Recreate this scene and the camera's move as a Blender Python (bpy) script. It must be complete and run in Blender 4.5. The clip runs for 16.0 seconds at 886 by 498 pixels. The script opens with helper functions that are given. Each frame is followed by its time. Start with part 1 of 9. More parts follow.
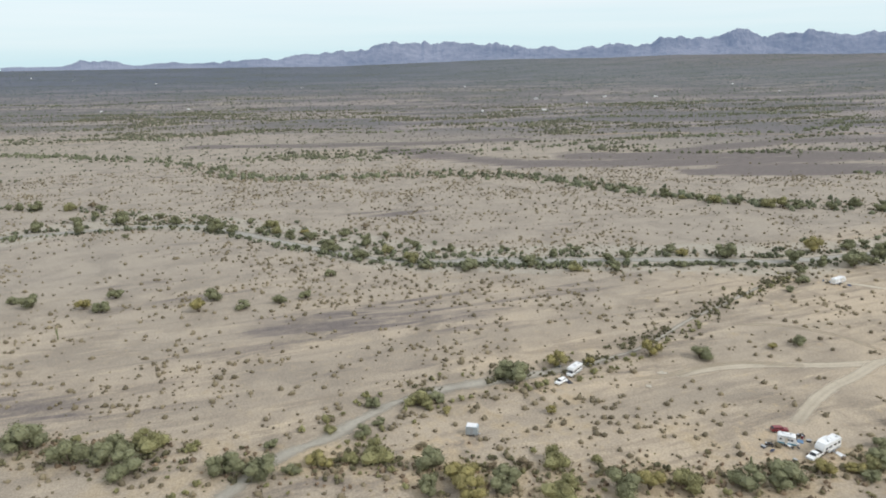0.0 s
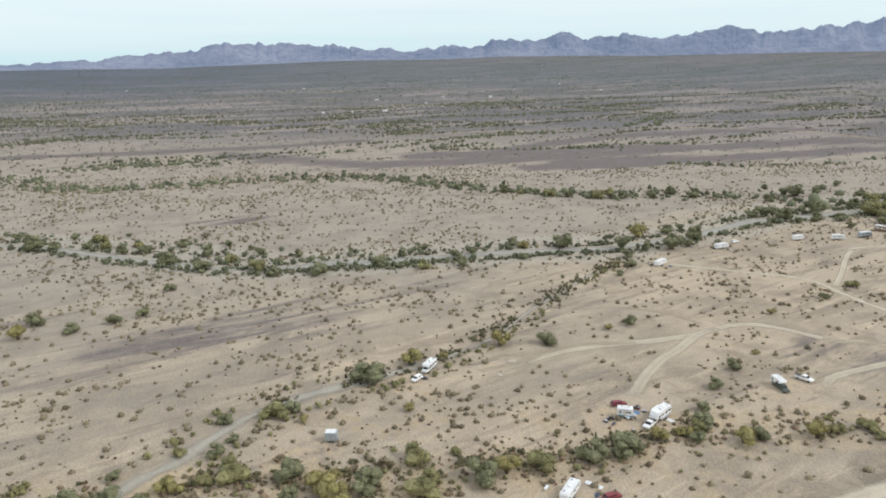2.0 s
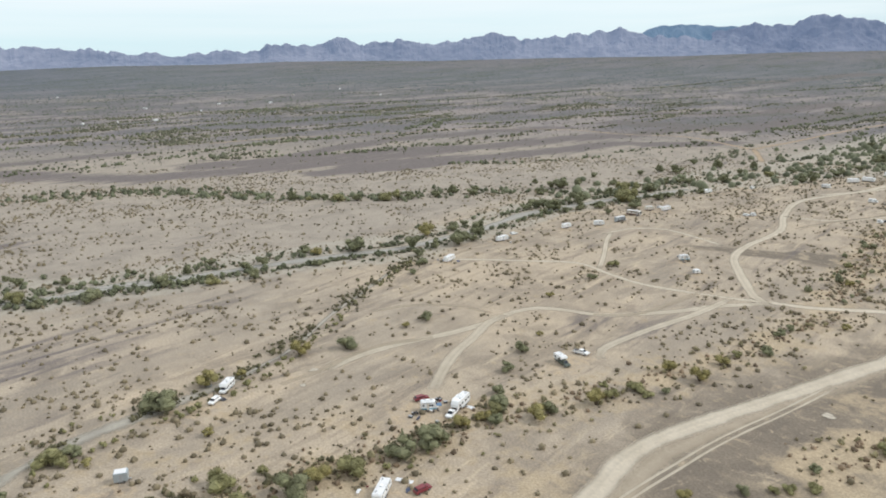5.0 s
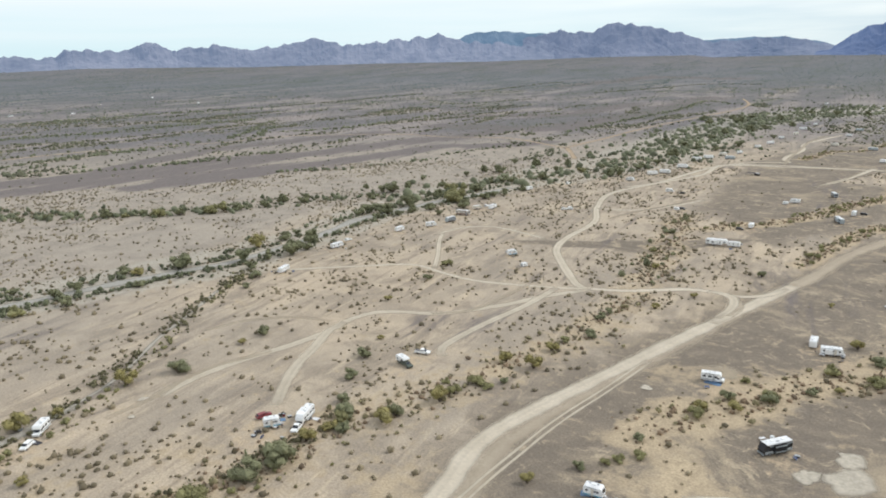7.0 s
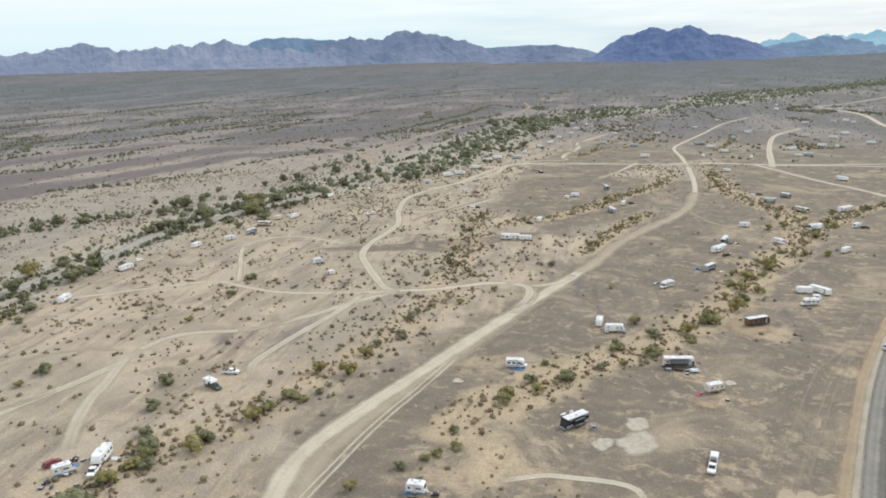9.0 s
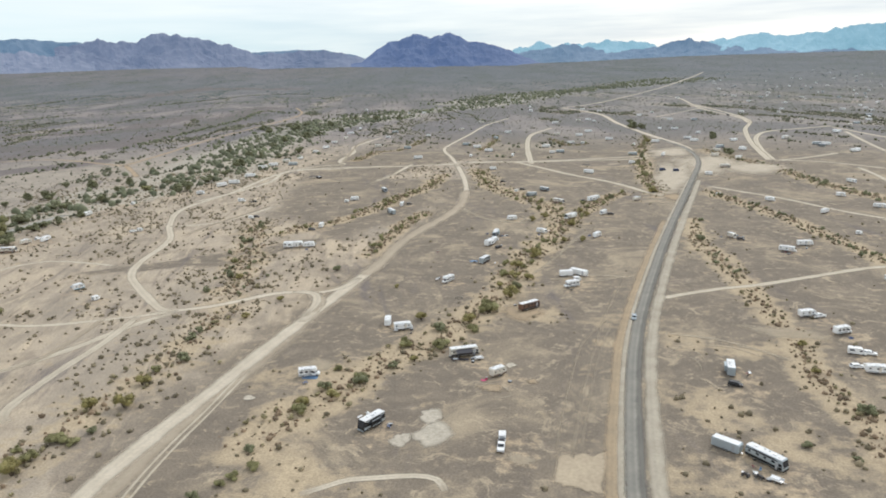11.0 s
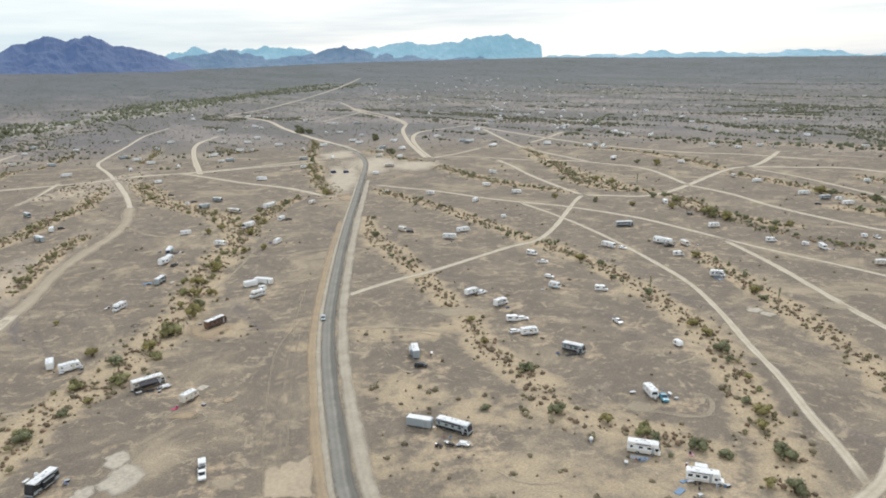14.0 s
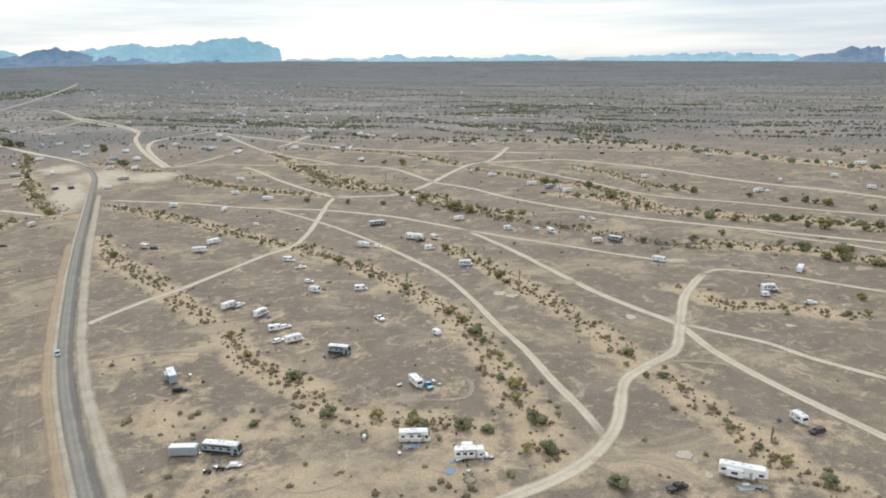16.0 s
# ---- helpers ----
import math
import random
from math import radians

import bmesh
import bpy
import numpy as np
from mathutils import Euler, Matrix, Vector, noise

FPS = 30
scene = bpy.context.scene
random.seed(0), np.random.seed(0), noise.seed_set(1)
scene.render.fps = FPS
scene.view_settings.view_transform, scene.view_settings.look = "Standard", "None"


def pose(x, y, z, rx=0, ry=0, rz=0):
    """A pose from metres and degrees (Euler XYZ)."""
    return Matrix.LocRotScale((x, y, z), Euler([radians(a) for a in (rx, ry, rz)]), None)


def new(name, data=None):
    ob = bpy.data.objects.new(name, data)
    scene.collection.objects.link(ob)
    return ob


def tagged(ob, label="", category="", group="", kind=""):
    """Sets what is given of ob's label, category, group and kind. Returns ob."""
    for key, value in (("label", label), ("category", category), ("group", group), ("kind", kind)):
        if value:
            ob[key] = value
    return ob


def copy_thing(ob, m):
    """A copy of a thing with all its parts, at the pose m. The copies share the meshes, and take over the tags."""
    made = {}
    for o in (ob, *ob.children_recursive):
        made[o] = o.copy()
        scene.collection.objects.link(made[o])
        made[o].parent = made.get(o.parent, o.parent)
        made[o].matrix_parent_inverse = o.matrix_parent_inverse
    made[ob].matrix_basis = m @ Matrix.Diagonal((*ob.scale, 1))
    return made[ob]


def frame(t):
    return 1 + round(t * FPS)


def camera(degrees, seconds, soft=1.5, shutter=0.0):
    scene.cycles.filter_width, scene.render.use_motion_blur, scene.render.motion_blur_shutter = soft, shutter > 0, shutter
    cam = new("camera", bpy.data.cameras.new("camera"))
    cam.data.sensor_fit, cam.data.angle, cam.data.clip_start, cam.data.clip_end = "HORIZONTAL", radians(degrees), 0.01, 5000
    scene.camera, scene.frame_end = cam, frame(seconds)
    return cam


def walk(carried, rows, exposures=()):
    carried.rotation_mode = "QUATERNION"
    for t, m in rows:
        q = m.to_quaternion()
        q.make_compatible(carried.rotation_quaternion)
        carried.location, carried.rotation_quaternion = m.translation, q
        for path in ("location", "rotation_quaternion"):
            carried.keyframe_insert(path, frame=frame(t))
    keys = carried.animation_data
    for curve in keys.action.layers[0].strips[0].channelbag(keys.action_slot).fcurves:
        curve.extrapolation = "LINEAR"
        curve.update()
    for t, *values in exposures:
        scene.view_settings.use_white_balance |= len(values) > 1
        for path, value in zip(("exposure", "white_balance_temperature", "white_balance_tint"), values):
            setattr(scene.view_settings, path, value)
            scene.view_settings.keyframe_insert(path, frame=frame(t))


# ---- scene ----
cam = camera(64.18, 16.0, soft=1.9)
PATH = [
    (0.0, pose(0, 0, 100, 75.112, 0.907, 90.843)),
    (0.5, pose(0, 0, 100, 75.070, 0.858, 87.978)),
    (1.0, pose(0, 0, 100, 75.048, 0.875, 84.989)),
    (1.5, pose(0, 0, 100, 75.024, 0.893, 81.772)),
    (2.0, pose(0, 0, 100, 75.024, 0.940, 78.209)),
    (2.5, pose(0, 0, 100, 75.009, 0.929, 74.966)),
    (3.0, pose(0, 0, 100, 75.031, 0.928, 71.850)),
    (5.5, pose(0, 0, 100, 75.159, 1.083, 57.765)),
    (6.0, pose(0, 0, 100, 75.195, 1.193, 54.188)),
    (6.5, pose(0, 0, 100, 75.235, 1.238, 50.717)),
    (7.0, pose(0, 0, 100, 75.283, 1.281, 47.136)),
    (7.5, pose(0, 0, 100, 75.338, 1.336, 43.251)),
    (8.0, pose(0, 0, 100, 75.375, 1.375, 39.290)),
    (8.5, pose(0, 0, 100, 75.413, 1.403, 35.458)),
    (9.0, pose(0, 0, 100, 75.415, 1.376, 30.937)),
    (9.5, pose(0, 0, 100, 75.428, 1.344, 26.340)),
    (10.0, pose(0, 0, 100, 75.396, 1.338, 21.760)),
    (12.5, pose(0, 0, 100, 75.417, 1.101, 0.048)),
    (13.0, pose(0, 0, 100, 75.397, 1.104, -4.474)),
    (13.5, pose(0, 0, 100, 75.363, 1.159, -8.921)),
    (14.0, pose(0, 0, 100, 75.331, 1.125, -13.166)),
    (14.5, pose(0, 0, 100, 75.292, 1.049, -17.779)),
    (15.0, pose(0, 0, 100, 75.273, 0.991, -22.693)),
    (15.5, pose(0, 0, 100, 75.260, 1.014, -27.931)),
    (16.0, pose(0, 0, 100, 75.240, 1.025, -33.315)),
]
walk(cam, PATH, [(0.0, 0.05), (3.0, 0.06), (6.0, 0.12), (10.0, 0.13), (14.5, 0.12), (16.0, 0.12)])

# ---- world, sun and exposure ----
def node(tree, kind, **values):
    n = tree.nodes.new(kind)
    for key, value in values.items():
        n.inputs[key.replace("_", " ")].default_value = value
    return n


def link(tree, a, out, b, inp):
    tree.links.new(a.outputs[out], b.inputs[inp])


SUN_YAW, SUN_UP = -25.0, 42.0
world = bpy.data.worlds.new("overcast_sky")
scene.world = world
world.use_nodes = True
wt = world.node_tree
wt.nodes.clear()
sky = wt.nodes.new("ShaderNodeTexSky")
sky.sky_type, sky.sun_disc = "NISHITA", False
sky.sun_elevation, sky.sun_rotation = radians(SUN_UP), radians(-SUN_YAW)
sky_level = node(wt, "ShaderNodeMixRGB", Fac=1.0, Color2=(0.12, 0.12, 0.12, 1))
sky_level.blend_type = "MULTIPLY"
coord = wt.nodes.new("ShaderNodeTexCoord")
stretch = node(wt, "ShaderNodeMapping", Scale=(2.2, 1.1, 26.0), Rotation=(0.0, 0.03, 0.5))
cloud = node(wt, "ShaderNodeTexNoise", Scale=1.0, Detail=5.0, Roughness=0.55)
cloud_ramp = wt.nodes.new("ShaderNodeValToRGB")
cloud_ramp.color_ramp.elements[0].position, cloud_ramp.color_ramp.elements[0].color = 0.36, (0.57, 0.65, 0.74, 1)
cloud_ramp.color_ramp.elements[1].position, cloud_ramp.color_ramp.elements[1].color = 0.58, (0.91, 0.93, 0.92, 1)
west_ramp = wt.nodes.new("ShaderNodeValToRGB")
west_ramp.color_ramp.elements[0].position, west_ramp.color_ramp.elements[0].color = 0.12, (0.60, 0.81, 0.885, 1)
west_ramp.color_ramp.elements[1].position, west_ramp.color_ramp.elements[1].color = 0.95, (0.875, 0.92, 0.96, 1)
climb = node(wt, "ShaderNodeMapRange", From_Min=-0.02, From_Max=0.14)
veil = node(wt, "ShaderNodeMath")
veil.operation = "MULTIPLY_ADD"
veil.inputs[1].default_value = 0.9
lifted = node(wt, "ShaderNodeMath")
lifted.operation = "SUBTRACT"
lifted.inputs[1].default_value = 0.42
axis = wt.nodes.new("ShaderNodeSeparateXYZ")
eastward = node(wt, "ShaderNodeMapRange", From_Min=-0.75, From_Max=0.05)
turned = wt.nodes.new("ShaderNodeMixRGB")
cover = node(wt, "ShaderNodeMixRGB", Fac=0.88)
back = node(wt, "ShaderNodeBackground", Strength=1.04)
wout = wt.nodes.new("ShaderNodeOutputWorld")
link(wt, sky, 0, sky_level, 1)
link(wt, coord, "Generated", stretch, "Vector")
link(wt, stretch, 0, cloud, "Vector")
link(wt, cloud, 0, cloud_ramp, 0)
link(wt, sky_level, 0, cover, 1)
link(wt, coord, "Generated", axis, 0)
link(wt, axis, 2, climb, 0)
link(wt, cloud, 0, veil, 0)
link(wt, climb, 0, veil, 2)
link(wt, veil, 0, lifted, 0)
link(wt, lifted, 0, west_ramp, 0)
link(wt, axis, 0, eastward, 0)
link(wt, eastward, 0, turned, 0)
link(wt, west_ramp, 0, turned, 1)
link(wt, cloud_ramp, 0, turned, 2)
link(wt, turned, 0, cover, 2)
link(wt, cover, 0, back, 0)
link(wt, back, 0, wout, 0)

sun = new("sun", bpy.data.lights.new("sun", "SUN"))
sun.data.energy, sun.data.angle, sun.data.color = 1.6, radians(16), (1.0, 0.97, 0.92)
sun.matrix_world = pose(0, 0, 400, 90 - SUN_UP, 0, 180 + SUN_YAW)


# ---- materials ----
def material(name, colour, rough=0.7, metal=0.0, grain=6.0, vary=0.12, bump=0.0, island=0.0, obj=0.0):
    """A surface with grain and stains at two scales, and a tint that differs from piece to piece."""
    m = bpy.data.materials.new(name)
    m.use_nodes = True
    t = m.node_tree
    b = t.nodes["Principled BSDF"]
    b.inputs["Roughness"].default_value, b.inputs["Metallic"].default_value = rough, metal
    where = t.nodes.new("ShaderNodeTexCoord")
    fine = node(t, "ShaderNodeTexNoise", Scale=grain, Detail=4.0, Roughness=0.6)
    broad = node(t, "ShaderNodeTexNoise", Scale=grain * 0.13, Detail=2.0)
    link(t, where, "Object", fine, "Vector")
    link(t, where, "Object", broad, "Vector")
    both = t.nodes.new("ShaderNodeMath")
    both.operation = "ADD"
    link(t, fine, 0, both, 0)
    link(t, broad, 0, both, 1)
    span = node(t, "ShaderNodeMapRange", From_Min=0.6, From_Max=1.4, To_Min=1 - vary, To_Max=1 + vary)
    link(t, both, 0, span, 0)
    shade = node(t, "ShaderNodeMixRGB", Fac=1.0, Color1=(*colour, 1))
    shade.blend_type = "MULTIPLY"
    last = span
    if island or obj:
        source = t.nodes.new("ShaderNodeNewGeometry" if island else "ShaderNodeObjectInfo")
        spread = island or obj
        tone = node(t, "ShaderNodeMapRange", To_Min=1 - spread, To_Max=1 + spread)
        link(t, source, "Random Per Island" if island else "Random", tone, 0)
        last = t.nodes.new("ShaderNodeMath")
        last.operation = "MULTIPLY"
        link(t, span, 0, last, 0)
        link(t, tone, 0, last, 1)
    link(t, last, 0, shade, 2)
    link(t, shade, 0, b, "Base Color")
    if bump:
        rise = node(t, "ShaderNodeBump", Strength=bump, Distance=0.05)
        link(t, fine, 0, rise, "Height")
        link(t, rise, 0, b, "Normal")
    return m


M = {
    "white": material("white_gelcoat", (0.86, 0.87, 0.87), 0.32, vary=0.06, grain=2),
    "cream": material("cream_gelcoat", (0.70, 0.66, 0.58), 0.4, vary=0.06, grain=2),
    "grey": material("grey_paint", (0.38, 0.40, 0.42), 0.35, vary=0.06, grain=2),
    "dark": material("dark_paint", (0.05, 0.045, 0.045), 0.3, vary=0.1, grain=2),
    "brown": material("brown_paint", (0.16, 0.09, 0.065), 0.35, vary=0.1, grain=2),
    "black": material("black_paint", (0.025, 0.027, 0.03), 0.25, vary=0.1, grain=2),
    "blue": material("blue_paint", (0.05, 0.29, 0.42), 0.3, vary=0.08, grain=2),
    "moss": material("moss_green_paint", (0.075, 0.095, 0.075), 0.4, vary=0.1, grain=2),
    "navy": material("navy_paint", (0.03, 0.05, 0.12), 0.3, vary=0.08, grain=2),
    "red": material("maroon_paint", (0.22, 0.04, 0.05), 0.35, vary=0.1, grain=2),
    "silver": material("silver_paint", (0.42, 0.48, 0.52), 0.3, 0.3, vary=0.06, grain=2),
    "roof": material("roof_membrane", (0.77, 0.78, 0.79), 0.75, vary=0.14, grain=3),
    "glass": material("tinted_glass", (0.03, 0.035, 0.045), 0.08, vary=0.05),
    "tyre": material("rubber", (0.03, 0.03, 0.03), 0.9, vary=0.2),
    "metal": material("bare_metal", (0.45, 0.45, 0.46), 0.45, 0.7, vary=0.1),
    "tarp_blue": material("blue_tarp", (0.12, 0.22, 0.36), 0.6, vary=0.15),
    "tarp_white": material("white_tarp", (0.75, 0.76, 0.78), 0.7, vary=0.1),
    "tarp_dark": material("dark_fabric", (0.05, 0.05, 0.06), 0.8, vary=0.2),
    "bright_red": material("red_cloth", (0.52, 0.10, 0.12), 0.7, vary=0.15),
    "pink": material("pink_fabric", (0.55, 0.06, 0.17), 0.7, vary=0.2),
    "bark": material("bark", (0.13, 0.10, 0.075), 0.9, vary=0.3, grain=9),
    "stone": material("field_stone", (0.30, 0.27, 0.23), 0.9, vary=0.25, grain=8, obj=0.2),
    "wood": material("weathered_board", (0.46, 0.40, 0.31), 0.85, vary=0.2, grain=8),
    "leaf_a": material("leaf_olive", (0.218, 0.208, 0.094), 0.8, vary=0.25, grain=1.5, island=0.26),
    "leaf_b": material("leaf_grey_green", (0.182, 0.187, 0.102), 0.8, vary=0.25, grain=1.5, island=0.26),
    "leaf_c": material("leaf_yellow_green", (0.268, 0.234, 0.092), 0.8, vary=0.25, grain=1.5, island=0.26),
    "leaf_d": material("leaf_dry_brown", (0.205, 0.164, 0.104), 0.8, vary=0.3, grain=1.5, island=0.28),
    "shrub": material("dry_shrub", (0.198, 0.164, 0.104), 0.85, vary=0.40, grain=0.12, island=0.32),
    "shrub_red": material("rusty_shrub", (0.226, 0.164, 0.106), 0.85, vary=0.35, grain=0.3, island=0.35),
    "plain_scrub": material("plain_scrub", (0.122, 0.122, 0.078), 0.85, vary=0.35, grain=0.1, island=0.35),
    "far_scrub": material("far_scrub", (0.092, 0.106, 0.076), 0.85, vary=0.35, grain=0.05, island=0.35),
    "band_leaf": material("dry_green_leaf", (0.262, 0.228, 0.128), 0.85, vary=0.4, grain=0.1, island=0.3),
    # same scrub with the blue of distance haze put into its colour
    "haze_scrub": material("haze_blue_scrub", (0.082, 0.108, 0.108), 0.85, vary=0.35, grain=0.05, island=0.3),
    "hedge": material("dark_shrub", (0.150, 0.138, 0.076), 0.85, vary=0.4, grain=0.12, island=0.35),
    "woods": material("wash_woods", (0.134, 0.145, 0.086), 0.85, vary=0.45, grain=0.05, island=0.35),
}


# ---- plan: the lie of the land ----
BANDS = []
BANDS.append(('main_wash', 34, [(-399, -83), (-356, -26), (-355, 1), (-358, 46), (-356, 107), (-359, 138), (-351, 165), (-359, 209), (-365, 233), (-390, 291), (-400, 340), (-400, 384), (-409, 429), (-427, 516)]))
BANDS.append(('main_wash_b', 30, [(-409, -275), (-445, -242), (-461, -211), (-444, -156), (-420, -113), (-392, -61), (-360, -14), (-351, 27), (-351, 85), (-343, 140), (-337, 165)]))
BANDS.append(('main_wash_c', 45, [(-397, 318), (-408, 385), (-400, 444), (-388, 506), (-382, 587), (-395, 715), (-450, 900), (-467, 1037), (-460, 1224), (-391, 1406)]))
BANDS.append(('main_wash_e_d', 90, [(-387, 1825), (-327, 2125), (-229, 2275), (-127, 2417), (9, 2547), (168, 2710), (361, 2945)]))
BANDS.append(('main_wash_d', 80, [(-391, 611), (-443, 802), (-493, 1020), (-524, 1256), (-450, 1473), (-346, 1648), (-231, 2011), (-123, 2375), (30, 2740), (220, 3000)]))
BANDS.append(('upper', 26, [(-835, -542), (-797, -421), (-740, -301), (-649, -213), (-622, -129), (-635, -54), (-645, 23), (-592, 93), (-536, 149), (-503, 193), (-486, 233), (-458, 282)]))
BANDS.append(('upper_b', 30, [(-643, -5), (-628, 53), (-584, 109), (-516, 178), (-486, 235), (-470, 303), (-415, 345), (-397, 387)]))
BANDS.append(('bottom', 14, [(-167, -109), (-168, -85), (-161, -60), (-162, -31), (-159, -9), (-153, 9), (-151, 33), (-151, 53), (-153, 71), (-156, 86)]))
BANDS.append(('bottom_b', 14, [(-155, 37), (-152, 50), (-153, 69), (-152, 82), (-158, 104), (-152, 117), (-151, 138), (-150, 152), (-152, 172), (-150, 188), (-149, 212), (-155, 238), (-162, 274), (-202, 363), (-226, 420)]))
BANDS.append(('low_wash', 10, [(-174, -31), (-191, -22), (-205, -3), (-210, 17), (-219, 33), (-225, 59), (-240, 72), (-254, 88), (-274, 105), (-296, 128), (-317, 156)]))
BANDS.append(('mid', 13, [(-92, 156), (-88, 181), (-82, 191), (-78, 203), (-70, 227), (-59, 241), (-52, 264), (-47, 287), (-43, 315), (-40, 364), (-33, 401), (-26, 446), (-41, 503), (-65, 538), (-93, 579), (-124, 677)]))
BANDS.append(('east_a', 9, [(52, 472), (51, 401), (59, 369), (65, 306), (69, 262), (68, 230), (74, 204), (74, 178), (83, 167), (94, 160), (103, 147)]))
BANDS.append(('east_b', 9, [(78, 575), (110, 488), (135, 391), (151, 333), (155, 280), (153, 233), (146, 200), (135, 176), (127, 156), (122, 140), (112, 126), (112, 117)]))
BANDS.append(('east_c', 9, [(212, 316), (202, 262), (197, 223), (189, 190), (180, 162), (175, 139), (169, 122), (165, 106), (159, 87), (159, 75)]))
BANDS.append(('east_d', 10, [(271, 450), (277, 392), (282, 354), (302, 298), (308, 267), (322, 233)]))
BANDS.append(('east_e', 12, [(332, 240), (355, 204), (363, 184), (368, 163)]))
BANDS.append(('east_f', 9, [(254, 196), (252, 169), (269, 152), (278, 134)]))
BANDS.append(('east_g', 13, [(372, 398), (384, 374), (381, 323), (395, 287), (417, 253), (435, 234), (443, 198)]))
BANDS.append(('east_h', 12, [(105, 855), (150, 713), (174, 610), (195, 558), (220, 522)]))
BANDS.append(('east_i', 14, [(292, 823), (268, 662), (264, 575), (274, 528)]))
BANDS.append(('east_j', 22, [(437, 1022), (486, 862), (556, 748), (667, 664), (674, 497), (681, 312)]))
BANDS.append(('plain_a', 9, [(-755, -234), (-788, -193), (-779, -153), (-766, -126), (-787, -98), (-820, -69), (-829, -14)]))
BANDS.append(('plain_b', 9, [(-828, -3), (-808, 29), (-821, 62)]))
BANDS.append(('plain_c', 9, [(-833, 96), (-867, 148), (-895, 174), (-922, 223), (-939, 256), (-927, 290), (-944, 324), (-961, 360), (-969, 409), (-963, 451)]))
BANDS.append(('plain_d', 9, [(-983, 476), (-1058, 553), (-1169, 636), (-1242, 704)]))
BANDS.append(('plain_e', 9, [(-1033, -416), (-1055, -340), (-1075, -303), (-1062, -215), (-1045, -103), (-1079, -38)]))
BANDS.append(('plain_f', 9, [(-1003, -648), (-991, -560), (-1004, -486), (-969, -391)]))
BANDS.append(('plain_g', 9, [(-1162, 60), (-1181, 136), (-1229, 189), (-1269, 245), (-1285, 298), (-1242, 386)]))
BANDS.append(('plain_h', 9, [(-1541, 116), (-1584, 243), (-1626, 313), (-1632, 441), (-1676, 648), (-1681, 844)]))
BANDS.append(('plain_i', 9, [(-1246, 367), (-1294, 452), (-1297, 503), (-1303, 607), (-1283, 697)]))
BANDS.append(('plain_j', 9, [(-1891, -1205), (-1836, -950), (-1987, -789), (-2058, -491)]))
BANDS.append(('plain_k', 9, [(-1504, -962), (-1505, -781), (-1521, -607), (-1468, -411)]))
BANDS.append(('plain_l', 9, [(-798, 124), (-823, 180), (-818, 224)]))
BANDS.append(('plain_m', 9, [(-777, 305), (-775, 365), (-779, 422)]))
BANDS.append(('plain_n', 9, [(-825, 152), (-863, 192), (-913, 228), (-926, 263), (-927, 296), (-928, 332), (-936, 371), (-951, 409), (-939, 453), (-971, 514), (-1114, 624)]))
BANDS.append(('plain_o', 9, [(-1285, 246), (-1268, 290), (-1280, 334), (-1246, 450), (-1284, 514), (-1288, 625), (-1303, 693)]))
BANDS.append(('plain_p', 9, [(-1593, 309), (-1650, 424), (-1649, 600), (-1642, 661), (-1650, 961), (-1693, 1267), (-1751, 1538)]))
BANDS.append(('plain_q', 9, [(-808, 200), (-771, 244), (-765, 314), (-749, 373)]))
BANDS.append(('plain_r', 9, [(-767, 404), (-762, 455), (-757, 518)]))
BANDS.append(('plain_s', 9, [(-1016, 568), (-980, 672), (-1016, 822), (-1066, 950)]))
BANDS.append(('plain_t', 9, [(-616, 353), (-588, 400), (-577, 449), (-568, 524)]))
BANDS.append(('plain_u', 9, [(-586, 540), (-589, 604), (-585, 704)]))
BANDS.append(('plain_v', 9, [(-1669, 1585), (-1661, 1760), (-1721, 2065), (-1722, 2234)]))
BANDS.append(('plain_w', 9, [(-988, 914), (-918, 1019), (-859, 1117)]))
BANDS.append(('plain_x', 9, [(-633, 824), (-674, 1029), (-700, 1158), (-729, 1310), (-808, 1578), (-711, 1514)]))
BANDS.append(('plain_y', 9, [(-625, 1456), (-567, 1448), (-490, 1522), (-430, 1516)]))
BANDS.append(('plain_z', 9, [(-1314, 1216), (-1262, 1316), (-1247, 1474)]))
BANDS.append(('plain_z', 9, [(-1260, 1771), (-1212, 1998), (-1174, 2284), (-1007, 2330)]))
BANDS.append(('plain_ea', 9, [(662, 1211), (688, 1114), (672, 928), (672, 826), (717, 801), (708, 721), (706, 650), (706, 605)]))
BANDS.append(('plain_eb', 9, [(1525, 2153), (1673, 2018), (1797, 1900), (1869, 1747), (1910, 1664)]))
BANDS.append(('plain_ec', 9, [(893, 1149), (907, 1087), (1018, 1158), (1109, 1197)]))
BANDS.append(('plain_ed', 9, [(716, 757), (673, 667), (675, 621), (706, 605)]))
BANDS.append(('plain_ef', 9, [(935, 1569), (1067, 1526), (1098, 1320)]))
BANDS.append(('plain_eg', 9, [(491, 1067), (554, 1167), (632, 1281)]))
BANDS.append(('plain_eh', 9, [(982, 1901), (1154, 1875), (1256, 1621), (1380, 1456), (1400, 1215)]))
BANDS.append(('plain_ei', 9, [(599, 969), (596, 822), (636, 759)]))
BANDS.append(('plain_ej', 9, [(502, 2018), (602, 1805), (708, 1675)]))
BANDS.append(('plain_ek', 9, [(761, 910), (831, 870), (830, 767), (841, 724)]))
BANDS.append(('plain_el', 9, [(1056, 2499), (1201, 2327), (1293, 2102)]))
BANDS.append(('east_k', 10, [(394, 562), (399, 513), (404, 469), (412, 416), (404, 371), (393, 327)]))
BANDS.append(('east_l', 9, [(283, 488), (289, 454), (284, 414), (292, 383), (300, 362)]))
BANDS.append(('east_m', 10, [(482, 502), (480, 459), (462, 409), (456, 380), (462, 354)]))
